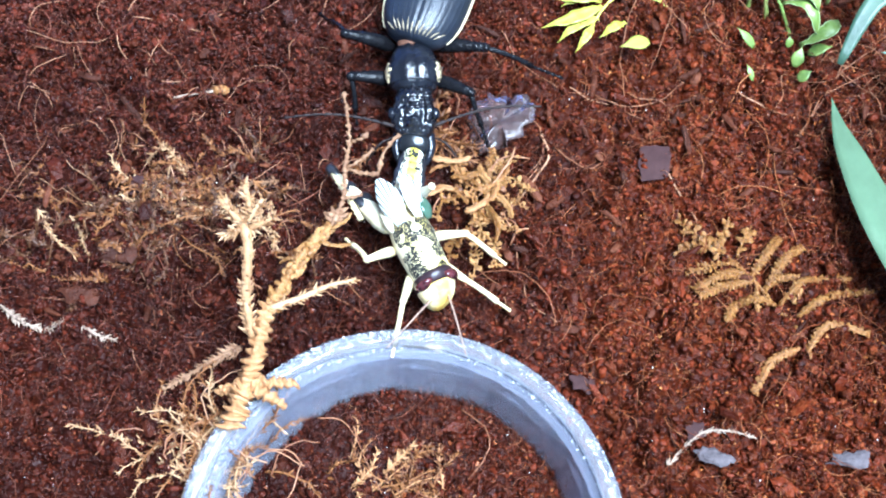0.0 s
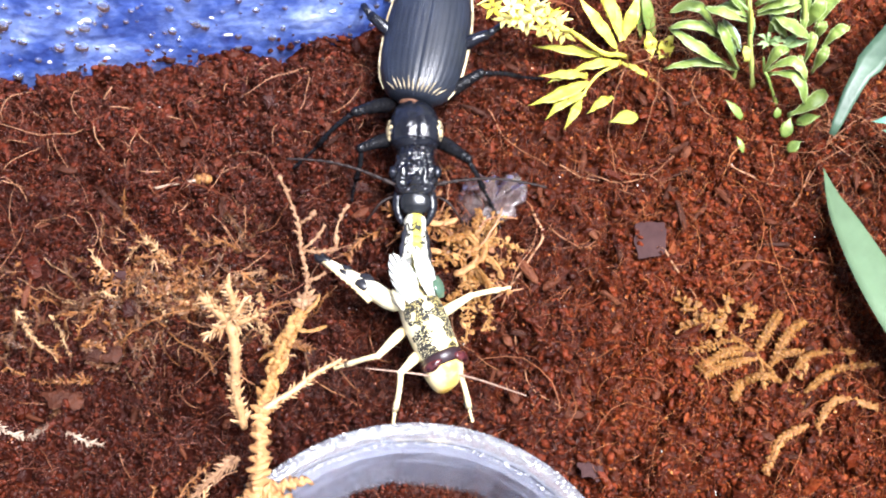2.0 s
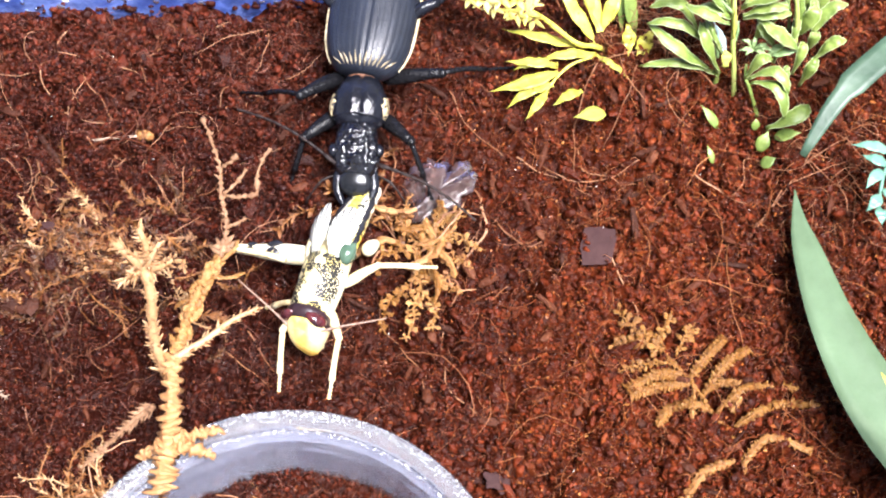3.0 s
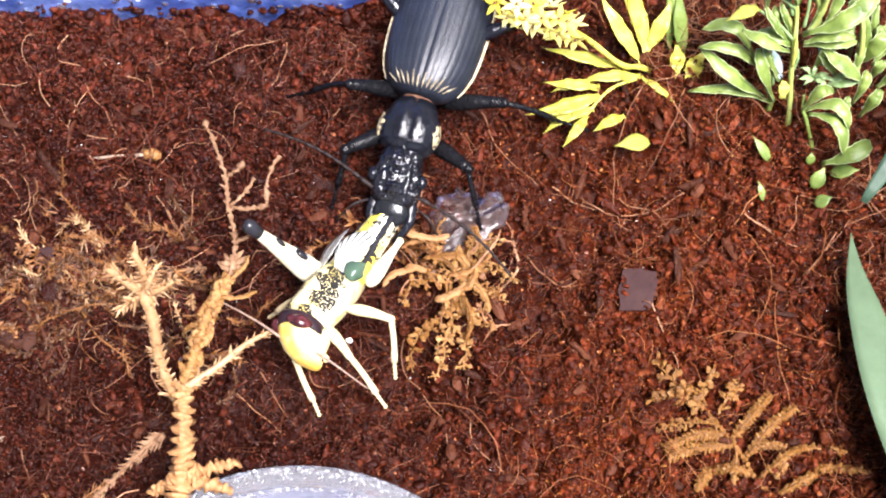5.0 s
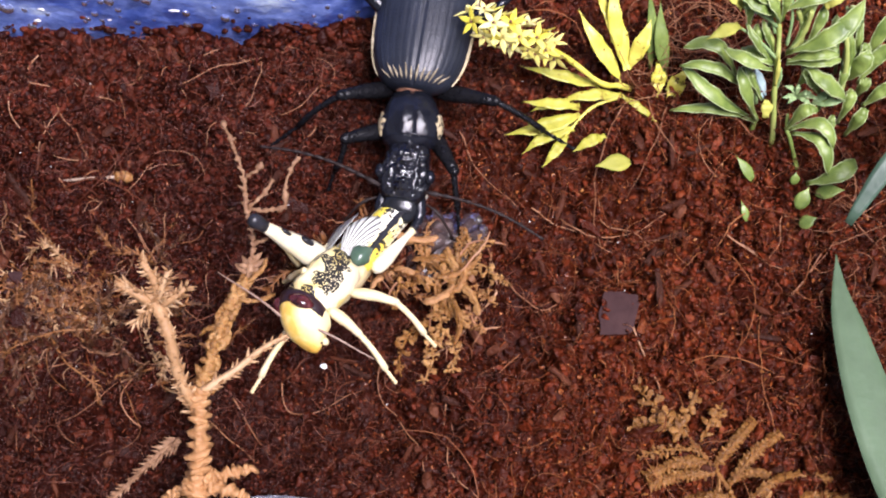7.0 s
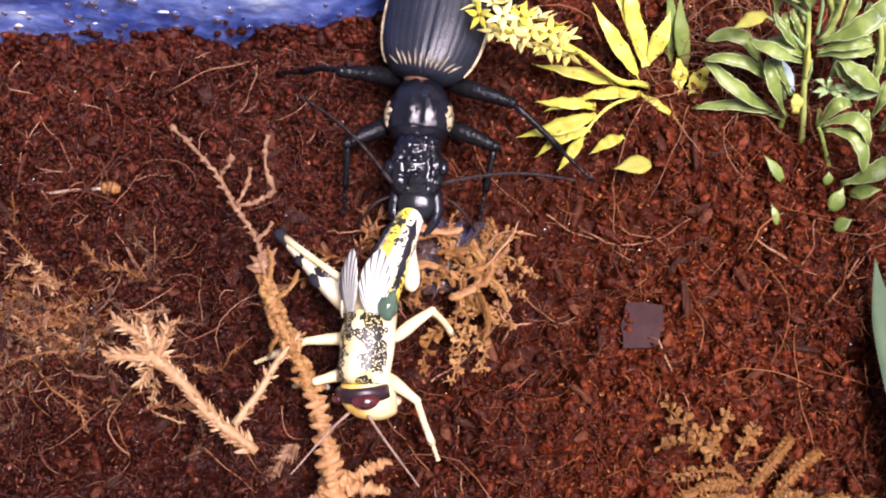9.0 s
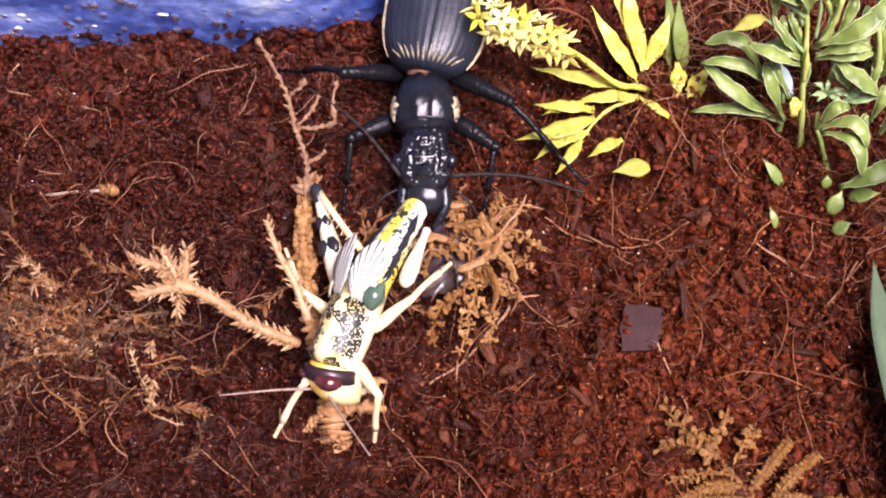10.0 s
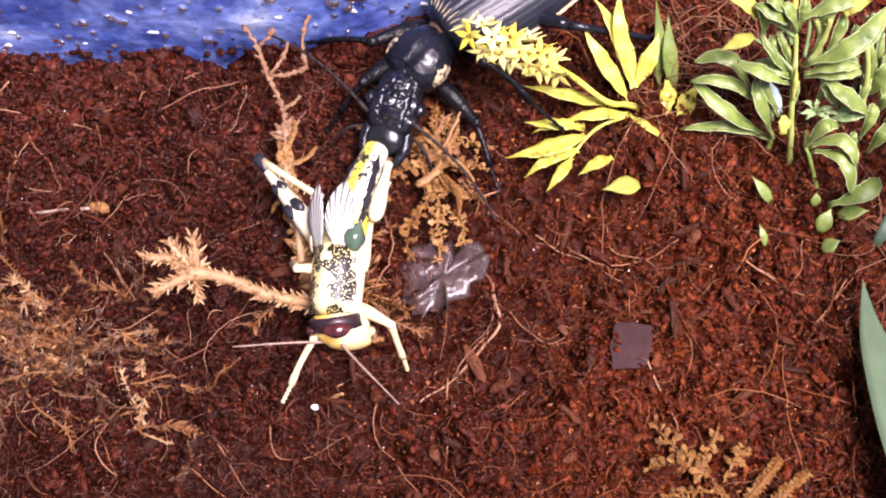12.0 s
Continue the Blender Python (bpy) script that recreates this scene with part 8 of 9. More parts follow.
    walk(hopper_abdomen, [(t, at(x, y, z, rx, ry, rz)) for t, x, y, z, rx, ry, rz in (
        (0, -0.6, 0, 0, 0, -17.4, -36.8), (0.5, -0.6, 0, 0, 0, -14.1, -38.2), (1, -0.6, 0, 0, 0, -27.3, -2), (1.5, -0.6, 0, 0, 0, -17.6, -24.1),
        (2, -0.6, 0, 0, 0, -16.1, -28.2), (2.5, -0.6, 0, 0, 0, -25.3, -9.5), (4.5, -0.6, 0, 0, 0, 28.1, 9), (5, -0.6, 0, 0, 0, 16.1, -9.3),
        (5.5, -0.6, 0, 0, 0, 13.5, -14.1), (6, -0.6, 0, 0, 0, 17.7, -7.6), (6.5, -0.6, 0, 0, 0, 14.9, -10.3), (7, -0.6, 0, 0, 0, 13.9, -11.1),
        (9, -0.6, 0, 0, 0, -23.2, -3.3), (9.5, -0.6, 0, 0, 0, -18.5, 3.8), (10, -0.6, 0, 0, 0, -19.9, 2.9), (10.5, -0.6, 0, 0, 0, -19.7, 4.4),
        (10.7, -0.6, 0, 0, 0, -16.9, 9.4), (10.8, -0.6, 0, 0, 0, -16.1, 6.9), (10.9, -0.6, 0, 0, 0, -16.7, 6.6), (11, -0.6, 0, 0, 0, -17.8, 7.5),
        (11.5, -0.6, 0, 0, 0, -14.4, 10.6), (12, -0.6, 0, 0, 0, -21.2, -2.4),
    )])
    walk(hopper_head, [(t, at(0.42, 0, 0, rx, ry, rz)) for t, rx, ry, rz in (
        (0, 0, 0, 0), (2.5, 0, 0, 0), (4.5, 25, 14, 8), (7, 25, 14, 8), (9, 22, 22, 4), (12, 22, 22, 4),
    )])
    walk(hopper_legs["FL"][0], [(t, at(x, y, z, rx, ry, rz)) for t, x, y, z, rx, ry, rz in (
        (0, 0.22, 0.2, -0.15, 0, -18.8, 26.8), (0.5, 0.22, 0.2, -0.15, 0, -17.6, 21), (1, 0.22, 0.2, -0.15, 0, 0.3, 46), (1.5, 0.22, 0.2, -0.15, 0, -20.2, 24.2),
        (2, 0.22, 0.2, -0.15, 0, -16.8, -3.3), (2.5, 0.22, 0.2, -0.15, 0, -10.8, 9.6), (4.5, 0.22, 0.2, -0.15, 0, 49, 125.8), (5, 0.22, 0.2, -0.15, 0, 57, 80),
        (5.5, 0.22, 0.2, -0.15, 0, 46.6, 133.5), (6, 0.22, 0.2, -0.15, 0, 52, 98.7), (6.5, 0.22, 0.2, -0.15, 0, 40.7, 126.8), (7, 0.22, 0.2, -0.15, 0, 47.6, 103.7),
        (9, 0.22, 0.2, -0.15, 0, 12.6, 57.3), (9.5, 0.22, 0.2, -0.15, 0, -9.3, 32), (10, 0.22, 0.2, -0.15, 0, 13, 56.2), (10.5, 0.22, 0.2, -0.15, 0, 16.2, 70.8),
        (11, 0.22, 0.2, -0.15, 0, 4.4, 38.4), (11.5, 0.22, 0.2, -0.15, 0, 8.7, 63), (12, 0.22, 0.2, -0.15, 0, 19.7, 62.5),
    )])
    walk(hopper_legs["FL"][1], [(t, at(x, y, z, rx, ry, rz)) for t, x, y, z, rx, ry, rz in (
        (0, 0.5, 0, 0, 0, 30, 8.4), (0.5, 0.5, 0, 0, 0, 33.1, 5.9), (1, 0.5, 0, 0, 0, 28.2, 5.2), (1.5, 0.5, 0, 0, 0, 34.4, 0.8), (2, 0.5, 0, 0, 0, 55, 11.9),
        (2.5, 0.5, 0, 0, 0, 33, -32.8), (4.5, 0.5, 0, 0, 0, 12.2, -4.6), (5, 0.5, 0, 0, 0, 8.7, 1.3), (5.5, 0.5, 0, 0, 0, 20.1, -7.7), (6, 0.5, 0, 0, 0, 12.7, -3.6),
        (6.5, 0.5, 0, 0, 0, 15.4, -2.6), (7, 0.5, 0, 0, 0, 17.2, -2.6), (9, 0.5, 0, 0, 0, 32.2, -39.2), (9.5, 0.5, 0, 0, 0, 39.1, -1), (10, 0.5, 0, 0, 0, 49, -62.8),
        (10.5, 0.5, 0, 0, 0, 44.4, -137.7), (11, 0.5, 0, 0, 0, 28.8, -16.1), (11.5, 0.5, 0, 0, 0, 43, -1.5), (12, 0.5, 0, 0, 0, 50.6, -51.9),
    )])
    walk(hopper_legs["FR"][0], [(t, at(x, y, z, rx, ry, rz)) for t, x, y, z, rx, ry, rz in (
        (0, 0.22, -0.2, -0.15, 0, -5.1, -44.4), (0.5, 0.22, -0.2, -0.15, 0, -15.8, -59), (1, 0.22, -0.2, -0.15, 0, -18.7, -9.7), (1.5, 0.22, -0.2, -0.15, 0, -14.6, -51),
        (2, 0.22, -0.2, -0.15, 0, -16, -64.6), (2.5, 0.22, -0.2, -0.15, 0, -20.2, -38.5), (4.5, 0.22, -0.2, -0.15, 0, 36.6, 10.8), (5, 0.22, -0.2, -0.15, 0, 34.7, 11.7),
        (5.5, 0.22, -0.2, -0.15, 0, 40.4, 17.9), (6, 0.22, -0.2, -0.15, 0, 27.5, -3.4), (6.5, 0.22, -0.2, -0.15, 0, 40.7, 25.7), (7, 0.22, -0.2, -0.15, 0, 27, -4.6),
        (9, 0.22, -0.2, -0.15, 0, -45.5, -56.6), (9.5, 0.22, -0.2, -0.15, 0, -23.4, -46.6), (10, 0.22, -0.2, -0.15, 0, -24, 0.2), (10.5, 0.22, -0.2, -0.15, 0, -24.3, -5),
        (11, 0.22, -0.2, -0.15, 0, -44.3, -56.3), (11.5, 0.22, -0.2, -0.15, 0, -19.8, 0.7), (12, 0.22, -0.2, -0.15, 0, -20.6, -4.8),
    )])
    walk(hopper_legs["FR"][1], [(t, at(x, y, z, rx, ry, rz)) for t, x, y, z, rx, ry, rz in (
        (0, 0.5, 0, 0, 0, 36.9, 11.2), (0.5, 0.5, 0, 0, 0, 59.3, 24.6), (1, 0.5, 0, 0, 0, 40.9, 23.4), (1.5, 0.5, 0, 0, 0, 55.6, 24.9), (2, 0.5, 0, 0, 0, 56.7, 58),
        (2.5, 0.5, 0, 0, 0, 41.2, 40.6), (4.5, 0.5, 0, 0, 0, 33.3, 13.9), (5, 0.5, 0, 0, 0, 42.6, 12.9), (5.5, 0.5, 0, 0, 0, 26.5, 0.5), (6, 0.5, 0, 0, 0, 23.5, -12.2),
        (6.5, 0.5, 0, 0, 0, 20.2, -8.2), (7, 0.5, 0, 0, 0, 14.1, -17.5), (9, 0.5, 0, 0, 0, 65.2, -98.5), (9.5, 0.5, 0, 0, 0, 68.3, -72.4),
        (10, 0.5, 0, 0, 0, 46.2, -34.3), (10.5, 0.5, 0, 0, 0, 29.5, -29.1), (11, 0.5, 0, 0, 0, 61.6, 19.6), (11.5, 0.5, 0, 0, 0, 37.8, -7.9),
        (12, 0.5, 0, 0, 0, 24.3, -25.7),
    )])
    walk(hopper_legs["ML"][0], [(t, at(x, y, z, rx, ry, rz)) for t, x, y, z, rx, ry, rz in (
        (0, -0.2, 0.24, -0.18, 0, -19, 67.2), (0.5, -0.2, 0.24, -0.18, 0, -21, 69.2), (1, -0.2, 0.24, -0.18, 0, 26.5, 137.5), (1.5, -0.2, 0.24, -0.18, 0, -19.9, 105.3),
        (2, -0.2, 0.24, -0.18, 0, -22.5, 98.5), (2.5, -0.2, 0.24, -0.18, 0, 20.4, 133.5), (4.5, -0.2, 0.24, -0.18, 0, -12.3, 157.8),
        (5, -0.2, 0.24, -0.18, 0, 24.4, 110.5), (5.5, -0.2, 0.24, -0.18, 0, 11.3, 136.7), (6, -0.2, 0.24, -0.18, 0, 16.5, 121.2),
        (6.5, -0.2, 0.24, -0.18, 0, 13.9, 128.8), (7, -0.2, 0.24, -0.18, 0, 20.7, 115.7), (9, -0.2, 0.24, -0.18, 0, 23.9, 141.9), (9.5, -0.2, 0.24, -0.18, 0, 2.7, 136.8),
        (10, -0.2, 0.24, -0.18, 0, 13.1, 156.6), (10.5, -0.2, 0.24, -0.18, 0, 13.9, 153.8), (11, -0.2, 0.24, -0.18, 0, 9.4, 162.9),
        (11.5, -0.2, 0.24, -0.18, 0, 5.2, 173.3), (12, -0.2, 0.24, -0.18, 0, 5.7, 181.6),
    )])
    walk(hopper_legs["ML"][1], [(t, at(x, y, z, rx, ry, rz)) for t, x, y, z, rx, ry, rz in (
        (0, 0.6, 0, 0, 0, 42.4, -35.9), (0.5, 0.6, 0, 0, 0, 57.6, 32.1), (1, 0.6, 0, 0, 0, 11.5, -50), (1.5, 0.6, 0, 0, 0, 56.1, 31.8), (2, 0.6, 0, 0, 0, 45.7, -10.4),
        (2.5, 0.6, 0, 0, 0, 4.2, -21.8), (4.5, 0.6, 0, 0, 0, 87.1, -199.1), (5, 0.6, 0, 0, 0, 66.6, -48.7), (5.5, 0.6, 0, 0, 0, 78.4, -18.5),
        (6, 0.6, 0, 0, 0, 29.1, 5.1), (6.5, 0.6, 0, 0, 0, 27.7, 5), (7, 0.6, 0, 0, 0, 43.8, 0.6), (9, 0.6, 0, 0, 0, 70.6, -41.9), (9.5, 0.6, 0, 0, 0, 40.3, 34.5),
        (10, 0.6, 0, 0, 0, 21.8, 17), (10.5, 0.6, 0, 0, 0, 20.2, 22.8), (11, 0.6, 0, 0, 0, 18.7, 15.9), (11.5, 0.6, 0, 0, 0, 20.2, 6.2), (12, 0.6, 0, 0, 0, 24.8, 0.3),
    )])
    walk(hopper_legs["MR"][0], [(t, at(x, y, z, rx, ry, rz)) for t, x, y, z, rx, ry, rz in (
        (0, -0.2, -0.24, -0.18, 0, -23.3, -87.9), (0.5, -0.2, -0.24, -0.18, 0, 52.2, -146.8), (1, -0.2, -0.24, -0.18, 0, -15.2, -31.3),
        (1.5, -0.2, -0.24, -0.18, 0, -11.4, -78.8), (2, -0.2, -0.24, -0.18, 0, 1.5, -65.9), (2.5, -0.2, -0.24, -0.18, 0, -19.1, -18.4),
        (4.5, -0.2, -0.24, -0.18, 0, -35.8, 13), (5.5, -0.2, -0.24, -0.18, 0, -50.2, 20.5), (7, -0.2, -0.24, -0.18, 0, -54.3, 23),
        (9, -0.2, -0.24, -0.18, 0, -29.2, -76.4), (9.5, -0.2, -0.24, -0.18, 0, -9, -110.3), (10, -0.2, -0.24, -0.18, 0, -27.8, -105.6),
        (10.5, -0.2, -0.24, -0.18, 0, -29.6, -86.6), (11, -0.2, -0.24, -0.18, 0, -27.2, -93), (11.5, -0.2, -0.24, -0.18, 0, -23.5, -101),
        (12, -0.2, -0.24, -0.18, 0, -77.1, -48.1),
    )])
    walk(hopper_legs["MR"][1], [(t, at(x, y, z, rx, ry, rz)) for t, x, y, z, rx, ry, rz in (
        (0, 0.6, 0, 0, 0, 39.5, -114), (0.5, 0.6, 0, 0, 0, -41.5, -23.2), (1, 0.6, 0, 0, 0, 38.5, -59.1), (1.5, 0.6, 0, 0, 0, 60.6, -106.8), (2, 0.6, 0, 0, 0, 50.4, -45),
        (2.5, 0.6, 0, 0, 0, 39.9, -112.7), (4.5, 0.6, 0, 0, 0, 15.5, -122.7), (5.5, 0.6, 0, 0, 0, 2.7, -130.6), (7, 0.6, 0, 0, 0, -8.1, -137.6),
        (9, 0.6, 0, 0, 0, 40.4, 7.6), (9.5, 0.6, 0, 0, 0, 28.4, -17), (10, 0.6, 0, 0, 0, 40, -29.6), (10.5, 0.6, 0, 0, 0, 59.9, -33.3), (11, 0.6, 0, 0, 0, 64.3, -46.7),
        (11.5, 0.6, 0, 0, 0, 63, -28), (12, 0.6, 0, 0, 0, 23.4, -136.7),
    )])
    walk(hopper_legs["HR"][0], [(t, at(x, y, z, rx, ry, rz)) for t, x, y, z, rx, ry, rz in (
        (0, -0.5, -0.26, -0.05, 0, 16.1, -168.4), (0.5, -0.5, -0.26, -0.05, 0, 12.9, -183.8), (1, -0.5, -0.26, -0.05, 0, -52.6, -95.9),
        (1.5, -0.5, -0.26, -0.05, 0, 3.7, -149.3), (2, -0.5, -0.26, -0.05, 0, 14.9, -150), (2.5, -0.5, -0.26, -0.05, 0, 5.4, -120.3),
        (4.5, -0.5, -0.26, -0.05, 0, -48.4, -11.7), (5, -0.5, -0.26, -0.05, 0, -62.5, -30.8), (5.5, -0.5, -0.26, -0.05, 0, -52.8, 17.4),
        (6, -0.5, -0.26, -0.05, 0, -59.9, -31.4), (6.5, -0.5, -0.26, -0.05, 0, -44.7, -3.3), (7, -0.5, -0.26, -0.05, 0, -54.3, -16),
        (9, -0.5, -0.26, -0.05, 0, -5.7, -128.7), (9.5, -0.5, -0.26, -0.05, 0, -13.1, -137.1), (10, -0.5, -0.26, -0.05, 0, -7, -141.9),
        (10.5, -0.5, -0.26, -0.05, 0, -8.8, -140.4), (11, -0.5, -0.26, -0.05, 0, -7.9, -136.7), (11.5, -0.5, -0.26, -0.05, 0, -16.4, -139.8),
        (12, -0.5, -0.26, -0.05, 0, -15, -141),
    )])
    walk(hopper_legs["HR"][1], [(t, at(x, y, z, rx, ry, rz)) for t, x, y, z, rx, ry, rz in (
        (0, 1.45, 0, 0, 0, -2.9, 168.2), (0.5, 1.45, 0, 0, 0, -3.9, 172.3), (1, 1.45, 0, 0, 0, 14.6, 165.2), (1.5, 1.45, 0, 0, 0, 3.7, 172), (2, 1.45, 0, 0, 0, -3, 170),
        (2.5, 1.45, 0, 0, 0, -10.7, 167.4), (4.5, 1.45, 0, 0, 0, 8.6, 186.7), (5, 1.45, 0, 0, 0, 7.8, 187.7), (5.5, 1.45, 0, 0, 0, -2.4, 190.7),
        (6, 1.45, 0, 0, 0, 6.9, 186.2), (6.5, 1.45, 0, 0, 0, 9.3, 188.9), (7, 1.45, 0, 0, 0, 10.9, 188), (9, 1.45, 0, 0, 0, -8.5, 189.6),
        (9.5, 1.45, 0, 0, 0, 2.9, 192.6), (10, 1.45, 0, 0, 0, -3.7, 200.1), (10.5, 1.45, 0, 0, 0, -3, 200.1), (11, 1.45, 0, 0, 0, -5.8, 196),
        (11.5, 1.45, 0, 0, 0, 3.9, 202.4), (12, 1.45, 0, 0, 0, -10, 201),
    )])
    walk(hopper_legs["HL"][0], [(t, at(x, y, z, rx, ry, rz)) for t, x, y, z, rx, ry, rz in (
        (0, -0.85, 0.36, -0.22, 0, -76.9, 27.2), (1, -0.85, 0.36, -0.22, 0, 58.9, -145.8), (2.5, -0.85, 0.36, -0.22, 0, 61.6, -169),
        (4.5, -0.7, 0.27, -0.16, 0, -26, -171), (5, -0.7, 0.27, -0.16, 0, -14, -188), (5.5, -0.7, 0.27, -0.16, 0, -12, -193),
        (6.5, -0.7, 0.27, -0.16, 0, -13, -189), (7, -0.7, 0.27, -0.16, 0, -12, -190), (9, -0.85, 0.36, -0.22, 0, 27.3, -159.9),
        (9.5, -0.85, 0.36, -0.22, 0, 3.1, -164.6), (10, -0.85, 0.36, -0.22, 0, 9.6, -173.9), (10.5, -0.85, 0.36, -0.22, 0, 7.5, -167.9),
        (11, -0.85, 0.3, -0.05, 0, 8, -178), (12, -0.85, 0.33, -0.15, 0, 12, -183),
    )])
    walk(hopper_antennae[0], [(t, at(x, y, z, rx, ry, rz)) for t, x, y, z, rx, ry, rz in (
        (0, 0.7, -0.1, -0.02, 0, -8.2, -66.4), (1, 0.7, -0.1, -0.02, 0, -28.2, -102), (2, 0.7, -0.1, -0.02, 0, 0.6, -118.1), (2.5, 0.7, -0.1, -0.02, 0, -18.1, -122.5),
        (4.5, 0.7, -0.1, -0.02, 0, -20.8, -68.9), (5, 0.7, -0.1, -0.02, 0, -27.8, -92.4), (5.5, 0.7, -0.1, -0.02, 0, -29.8, -80), (6, 0.7, -0.1, -0.02, 0, -27.5, -90.5),
        (6.5, 0.7, -0.1, -0.02, 0, -27.4, -85), (7, 0.7, -0.1, -0.02, 0, -27.9, -92.2), (9, 0.7, -0.1, -0.02, 0, -38.4, -19), (9.5, 0.7, -0.1, -0.02, 0, -25.4, -54.2),
        (10, 0.7, -0.1, -0.02, 0, -36.5, -55.9), (10.5, 0.7, -0.1, -0.02, 0, -26.7, 11), (11, 0.7, -0.1, -0.02, 0, -36.4, -58), (11.5, 0.7, -0.1, -0.02, 0, -34.7, -58.3),
        (12, 0.7, -0.1, -0.02, 0, -41.6, -76.7),
    )])
    walk(hopper_antennae[1], [(t, at(x, y, z, rx, ry, rz)) for t, x, y, z, rx, ry, rz in (
        (0, 0.7, 0.1, -0.02, 0, -14.9, -14), (1, 0.7, 0.1, -0.02, 0, -10.8, 41.7), (2, 0.7, 0.1, -0.02, 0, -27.8, 41.6), (2.5, 0.7, 0.1, -0.02, 0, -10.9, 96.9),
        (4.5, 0.7, 0.1, -0.02, 0, 27.9, 128.9), (5, 0.7, 0.1, -0.02, 0, 43.7, 102), (5.5, 0.7, 0.1, -0.02, 0, 29.2, 132.6), (6, 0.7, 0.1, -0.02, 0, 37.1, 113.3),
        (6.5, 0.7, 0.1, -0.02, 0, 33.4, 122.7), (7, 0.7, 0.1, -0.02, 0, 36.4, 113.8), (9, 0.7, 0.1, -0.02, 0, -0.3, 44.9), (9.5, 0.7, 0.1, -0.02, 0, -10, 78.6),
        (10, 0.7, 0.1, -0.02, 0, -12.3, 61.9), (10.5, 0.7, 0.1, -0.02, 0, 2.7, 51.4), (11, 0.7, 0.1, -0.02, 0, -9.2, 31.8), (11.5, 0.7, 0.1, -0.02, 0, -7.5, 47),
        (12, 0.7, 0.1, -0.02, 0, 3.8, 48.5),
    )])
    walk(sprig, [(t, at(x, y, z, rx, ry, rz)) for t, x, y, z, rx, ry, rz in (
        (0, -2.55, 5.48, 0, 0, 0, -8.1), (0.5, -2.5, 5.56, 0, 0, 0, -7.1), (1, -2.55, 5.48, 0, 0, 0, -3.7), (1.5, -2.65, 5.48, 0, 0, 0, 1.9),
        (2, -2.6, 5.43, 0, 0, 0, 3.8), (2.5, -2.45, 5.59, 0, 0, 0, 7.9), (4.5, -2.49, 6.04, 0, 0, 0, 11.5), (5, -2.47, 6.07, 0, 0, 0, 12.5),
        (5.5, -2.45, 6.09, 0, 0, 0, 10.4), (6, -2.43, 6.08, 0, 0, 0, 12.7), (6.5, -1.91, 6.45, 0, 0, 0, 12.6), (7, -1.95, 6.45, 0, 0, 0, 11.9),
        (9, -0.7, 7.05, -0.35, 9, 0, 23.5), (9.5, -0.75, 7.65, -0.7, 9, 0, 32.9), (10, -0.93, 8.08, -0.7, 9, 0, 26.4), (10.5, -0.9, 8.12, -0.7, 9, 0, 26.4),
        (10.8, -0.99, 8.56, -0.7, 9, 0, 31.2), (11, -1, 8.9, -0.7, 9, 0, 35), (11.5, -1.03, 8.93, -0.7, 9, 0, 37.8), (12, -1.08, 9.09, -0.7, 9, 0, 32),
    )])
    walk(sprig_branch, [(t, at(x, y, z, rx, ry, rz)) for t, x, y, z, rx, ry, rz in (
        (0, -0.15, -0.29, 1, 0, -31.6, 102.2), (0.5, -0.29, -0.04, 1, 0, -49.9, 100.9), (1, -0.47, -0.13, 1, 0, -46.5, 88.4), (1.5, -0.41, -0.16, 1, 0, -34.5, 83.2),
        (2, -0.22, -0.06, 1, 0, -45.2, 92.2), (2.5, -0.12, -0.06, 1, 0, -46.2, 92.5), (4.5, -0.1, -0.08, 1, 0, -42.2, 94.7), (5, -0.12, 0.01, 1, 0, -46, 97.2),
        (5.5, -0.06, -0.03, 1, 0, -46.5, 98.3), (6, -0.06, -0.03, 1, 0, -46.9, 97.2), (6.5, -0.08, -0.15, 1, 0, -37.2, 105.2), (7, -0.05, -0.16, 1, 0, -40, 104.4),
        (9, -0.87, -0.29, 1.16, 0, -5.7, 122), (9.5, -0.25, -0.15, 1.29, 0, -5.7, 140.5), (10, -0.3, -0.15, 1.29, 0, -20.1, 136.7),
        (10.5, -0.31, -0.31, 1.31, 0, -20.1, 129.4), (10.8, -0.22, -0.41, 1.33, 0, -20.1, 135.5), (11, -0.26, -0.41, 1.33, 0, -20.1, 140),
        (11.5, -0.28, -0.63, 1.37, 0, -20.1, 136.8), (12, -0.14, -0.56, 1.35, 0, -20.1, 145),
    )])
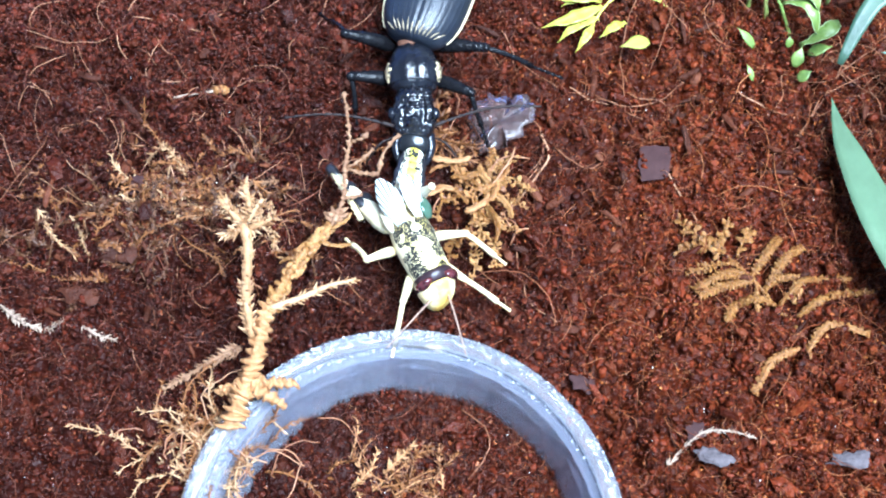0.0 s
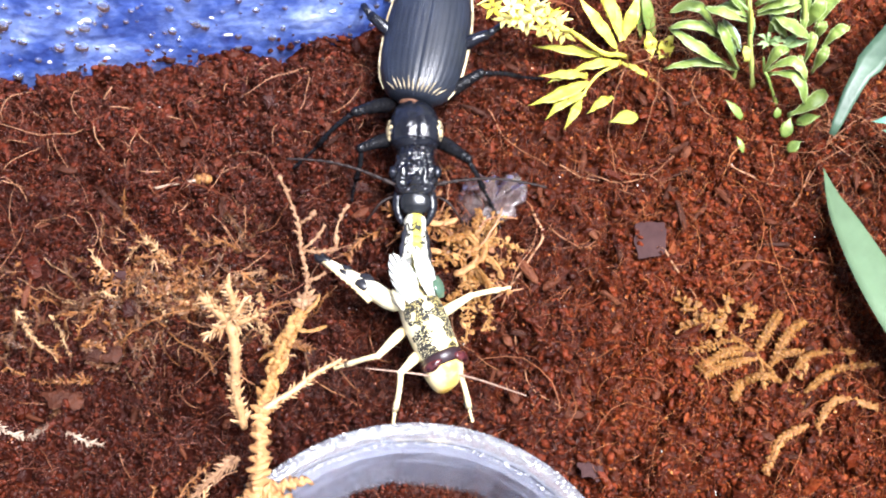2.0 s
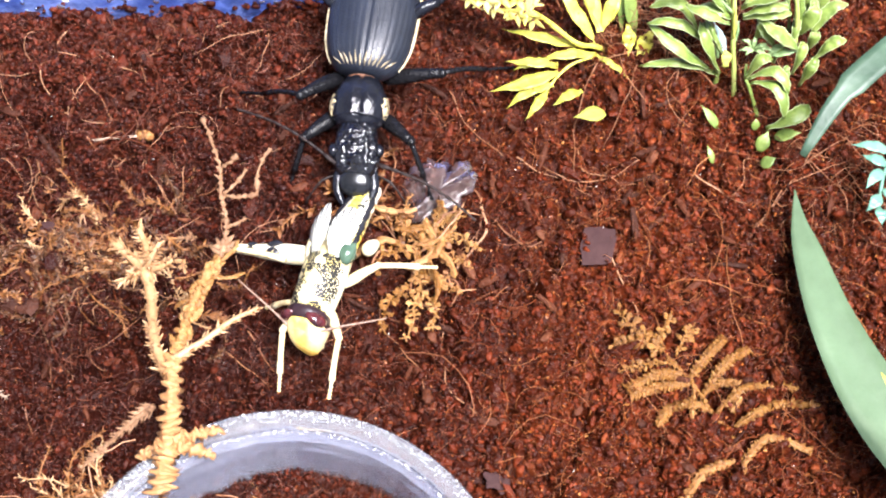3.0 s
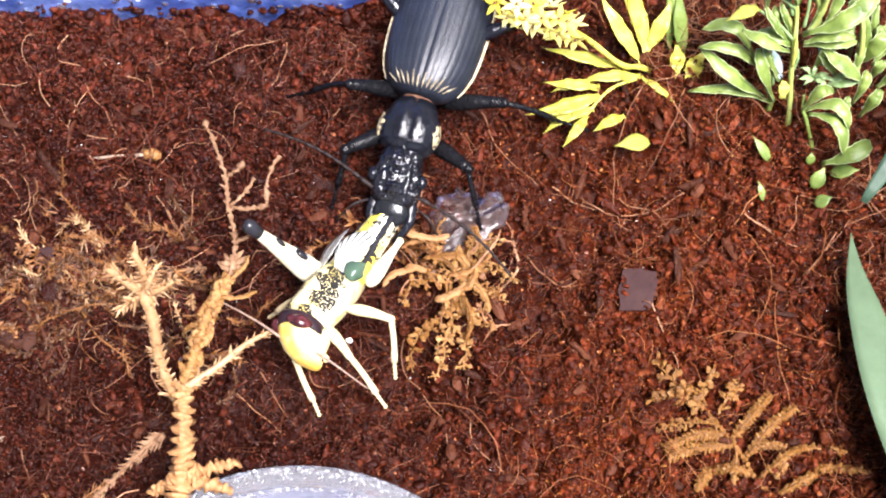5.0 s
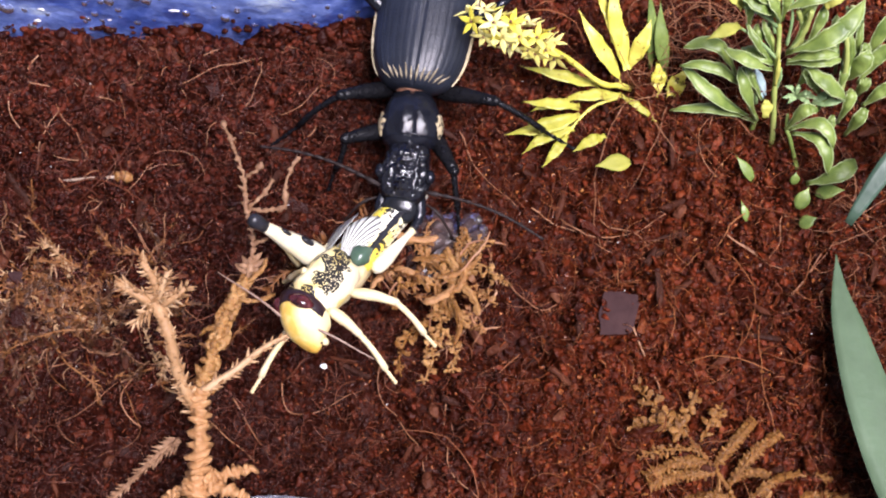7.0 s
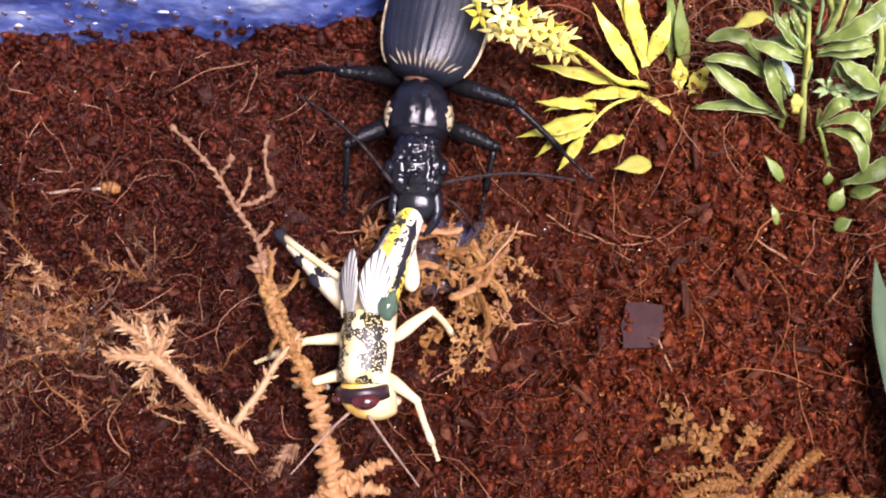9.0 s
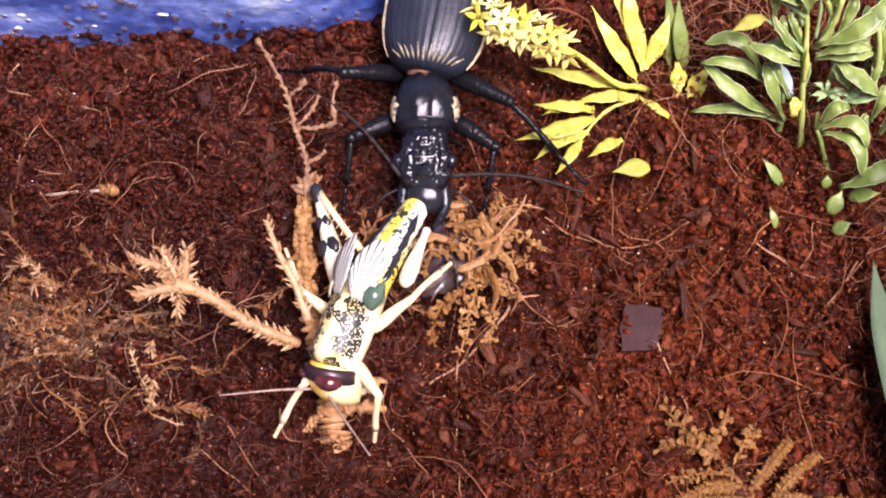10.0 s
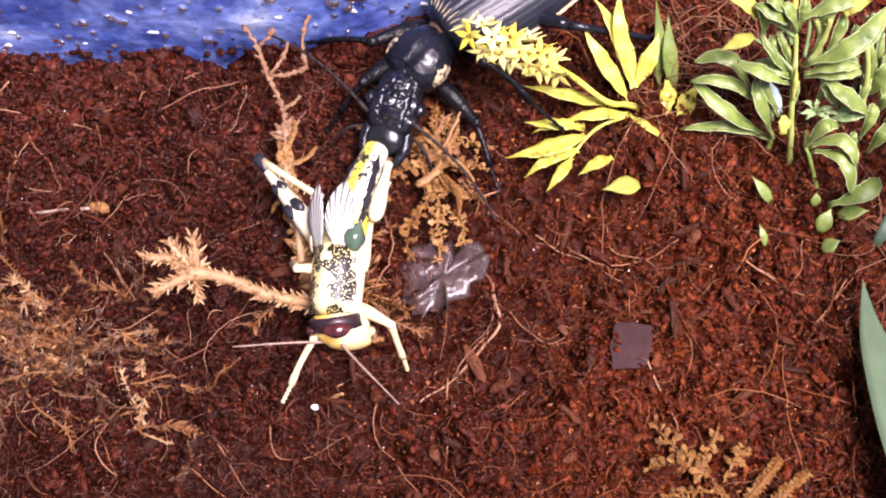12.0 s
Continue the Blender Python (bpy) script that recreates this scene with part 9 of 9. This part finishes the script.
    walk(sprig_middle, [(t, at(x, y, z, rx, ry, rz)) for t, x, y, z, rx, ry, rz in (
        (0, 0.02, 0, 1.06, 0, 0, 0), (0.5, 0.02, 0, 1.06, 0, 0, 0), (1, 0.02, 0, 1.06, 0, 0, 0), (1.5, 0.02, 0, 1.06, 0, 0, 0), (2, 0.02, 0, 1.06, 0, 0, 0),
        (2.5, 0.02, 0, 1.06, 0, 0, 0), (4.5, 0.02, 0, 1.06, 0, 0, 0), (5, 0.02, 0, 1.06, 0, 0, 0), (5.5, 0.02, 0, 1.06, 0, 0, 0), (6, 0.02, 0, 1.06, 0, 0, 0),
        (6.5, 0.02, 0, 1.06, 0, 0, 0), (7, 0.02, 0, 1.06, 0, 0, 0), (9, 0.02, 0, 1.06, 0, 0, 30), (9.5, 0.02, 0, 1.06, 0, 0, 7.7), (10, 0.02, 0, 1.06, 0, 0, 7.4),
        (10.5, 0.02, 0, 1.06, 0, 0, 7.4), (10.8, 0.02, 0, 1.06, 0, 0, 7.5), (11, 0.02, 0, 1.06, 0, 0, 7.6), (11.5, 0.02, 0, 1.06, 0, 0, 7.7),
        (12, 0.02, 0, 1.06, 0, 0, 7.4),
    )])
    walk(sprig_twig, [(t, at(x, y, z, rx, ry, rz)) for t, x, y, z, rx, ry, rz in (
        (0, 0.63, 1.45, -0.11, 0, 0, 0), (0.5, 0.63, 1.45, -0.11, 0, 0, 0), (1, 0.63, 1.45, -0.11, 0, 0, 0), (1.5, 0.63, 1.45, -0.11, 0, 0, 0),
        (2, 0.63, 1.45, -0.11, 0, 0, 0), (2.5, 0.63, 1.45, -0.11, 0, 0, 0), (4.5, 0.63, 1.45, -0.11, 0, 0, 0), (5, 0.63, 1.45, -0.11, 0, 0, 0),
        (5.5, 0.63, 1.45, -0.11, 0, 0, 0), (6, 0.63, 1.45, -0.11, 0, 0, 0), (6.5, 0.63, 1.45, -0.11, 0, 0, 0), (7, 0.63, 1.45, -0.11, 0, 0, 0),
        (9, 0.63, 1.45, -0.11, 0, 0, -20.7), (9.5, 0.63, 1.45, -0.11, 0, 0, -16), (10, 0.63, 1.45, -0.11, 0, 0, -16.1), (10.5, 0.63, 1.45, -0.11, 0, 0, -16.5),
        (10.8, 0.63, 1.45, -0.11, 0, 0, -16.1), (11, 0.63, 1.45, -0.11, 0, 0, -16), (11.5, 0.63, 1.45, -0.11, 0, 0, -16.3), (12, 0.63, 1.45, -0.11, 0, 0, -15.5),
    )])
    walk(sprig_arm, [(t, at(x, y, z, 0, ry, rz)) for t, x, y, z, ry, rz in (
        (0, 0.06, 0, 1.1, 4, 31.5), (7, 0.06, 0, 1.1, 4, 31.5), (9, -0.97, -0.03, 0.97, -8, 37.5), (9.5, -0.1, 0.1, 1.3, -8, 70), (10, 0, -0.05, 1.5, -8, 94), (10.5, 0, -0.05, 1.3, 0, 80), (12, 0, -0.05, 1.2, 0, 75),
    )])
    walk(loose_moss, [(t, at(x, y, z, rx, ry, rz)) for t, x, y, z, rx, ry, rz in (
        (0, 0.37, 7.66, 0.02, 0, 0, 0), (0.5, 0.32, 7.61, 0.02, 0, 0, 0), (1, 0.33, 7.65, 0.02, 0, 0, 0), (1.5, 0.29, 7.73, 0.02, 0, 0, 0),
        (2, 0.27, 8.02, 0.02, 0, 0, 0), (2.5, 0.46, 7.95, 0.02, 0, 0, 0), (4.5, 0.66, 8.1, 0.02, 0, 0, 0), (5, 0.63, 8.12, 0.02, 0, 0, 0),
        (5.5, 0.64, 8.12, 0.02, 0, 0, 0), (6, 0.66, 8.12, 0.02, 0, 0, 0), (6.5, 0.71, 8.47, 0.02, 0, 0, 0), (7, 0.75, 8.44, 0.02, 0, 0, 0), (9, 0.92, 8.7, 0.02, 0, 0, 0),
        (9.5, 0.96, 8.77, 0.02, 0, 0, 0), (10, 1, 9.11, 0.02, 0, 0, 0), (10.5, 1.04, 9.17, 0.02, 0, 0, 0), (10.8, 0.8, 9.84, 0.02, 0, 0, 15),
        (11, 0.71, 10.27, 0.02, 0, 0, 15), (11.5, 0.64, 10.36, 0.02, 0, 0, 15), (12, 0.36, 10.46, 0.02, 0, 0, 15),
    )])


motions()
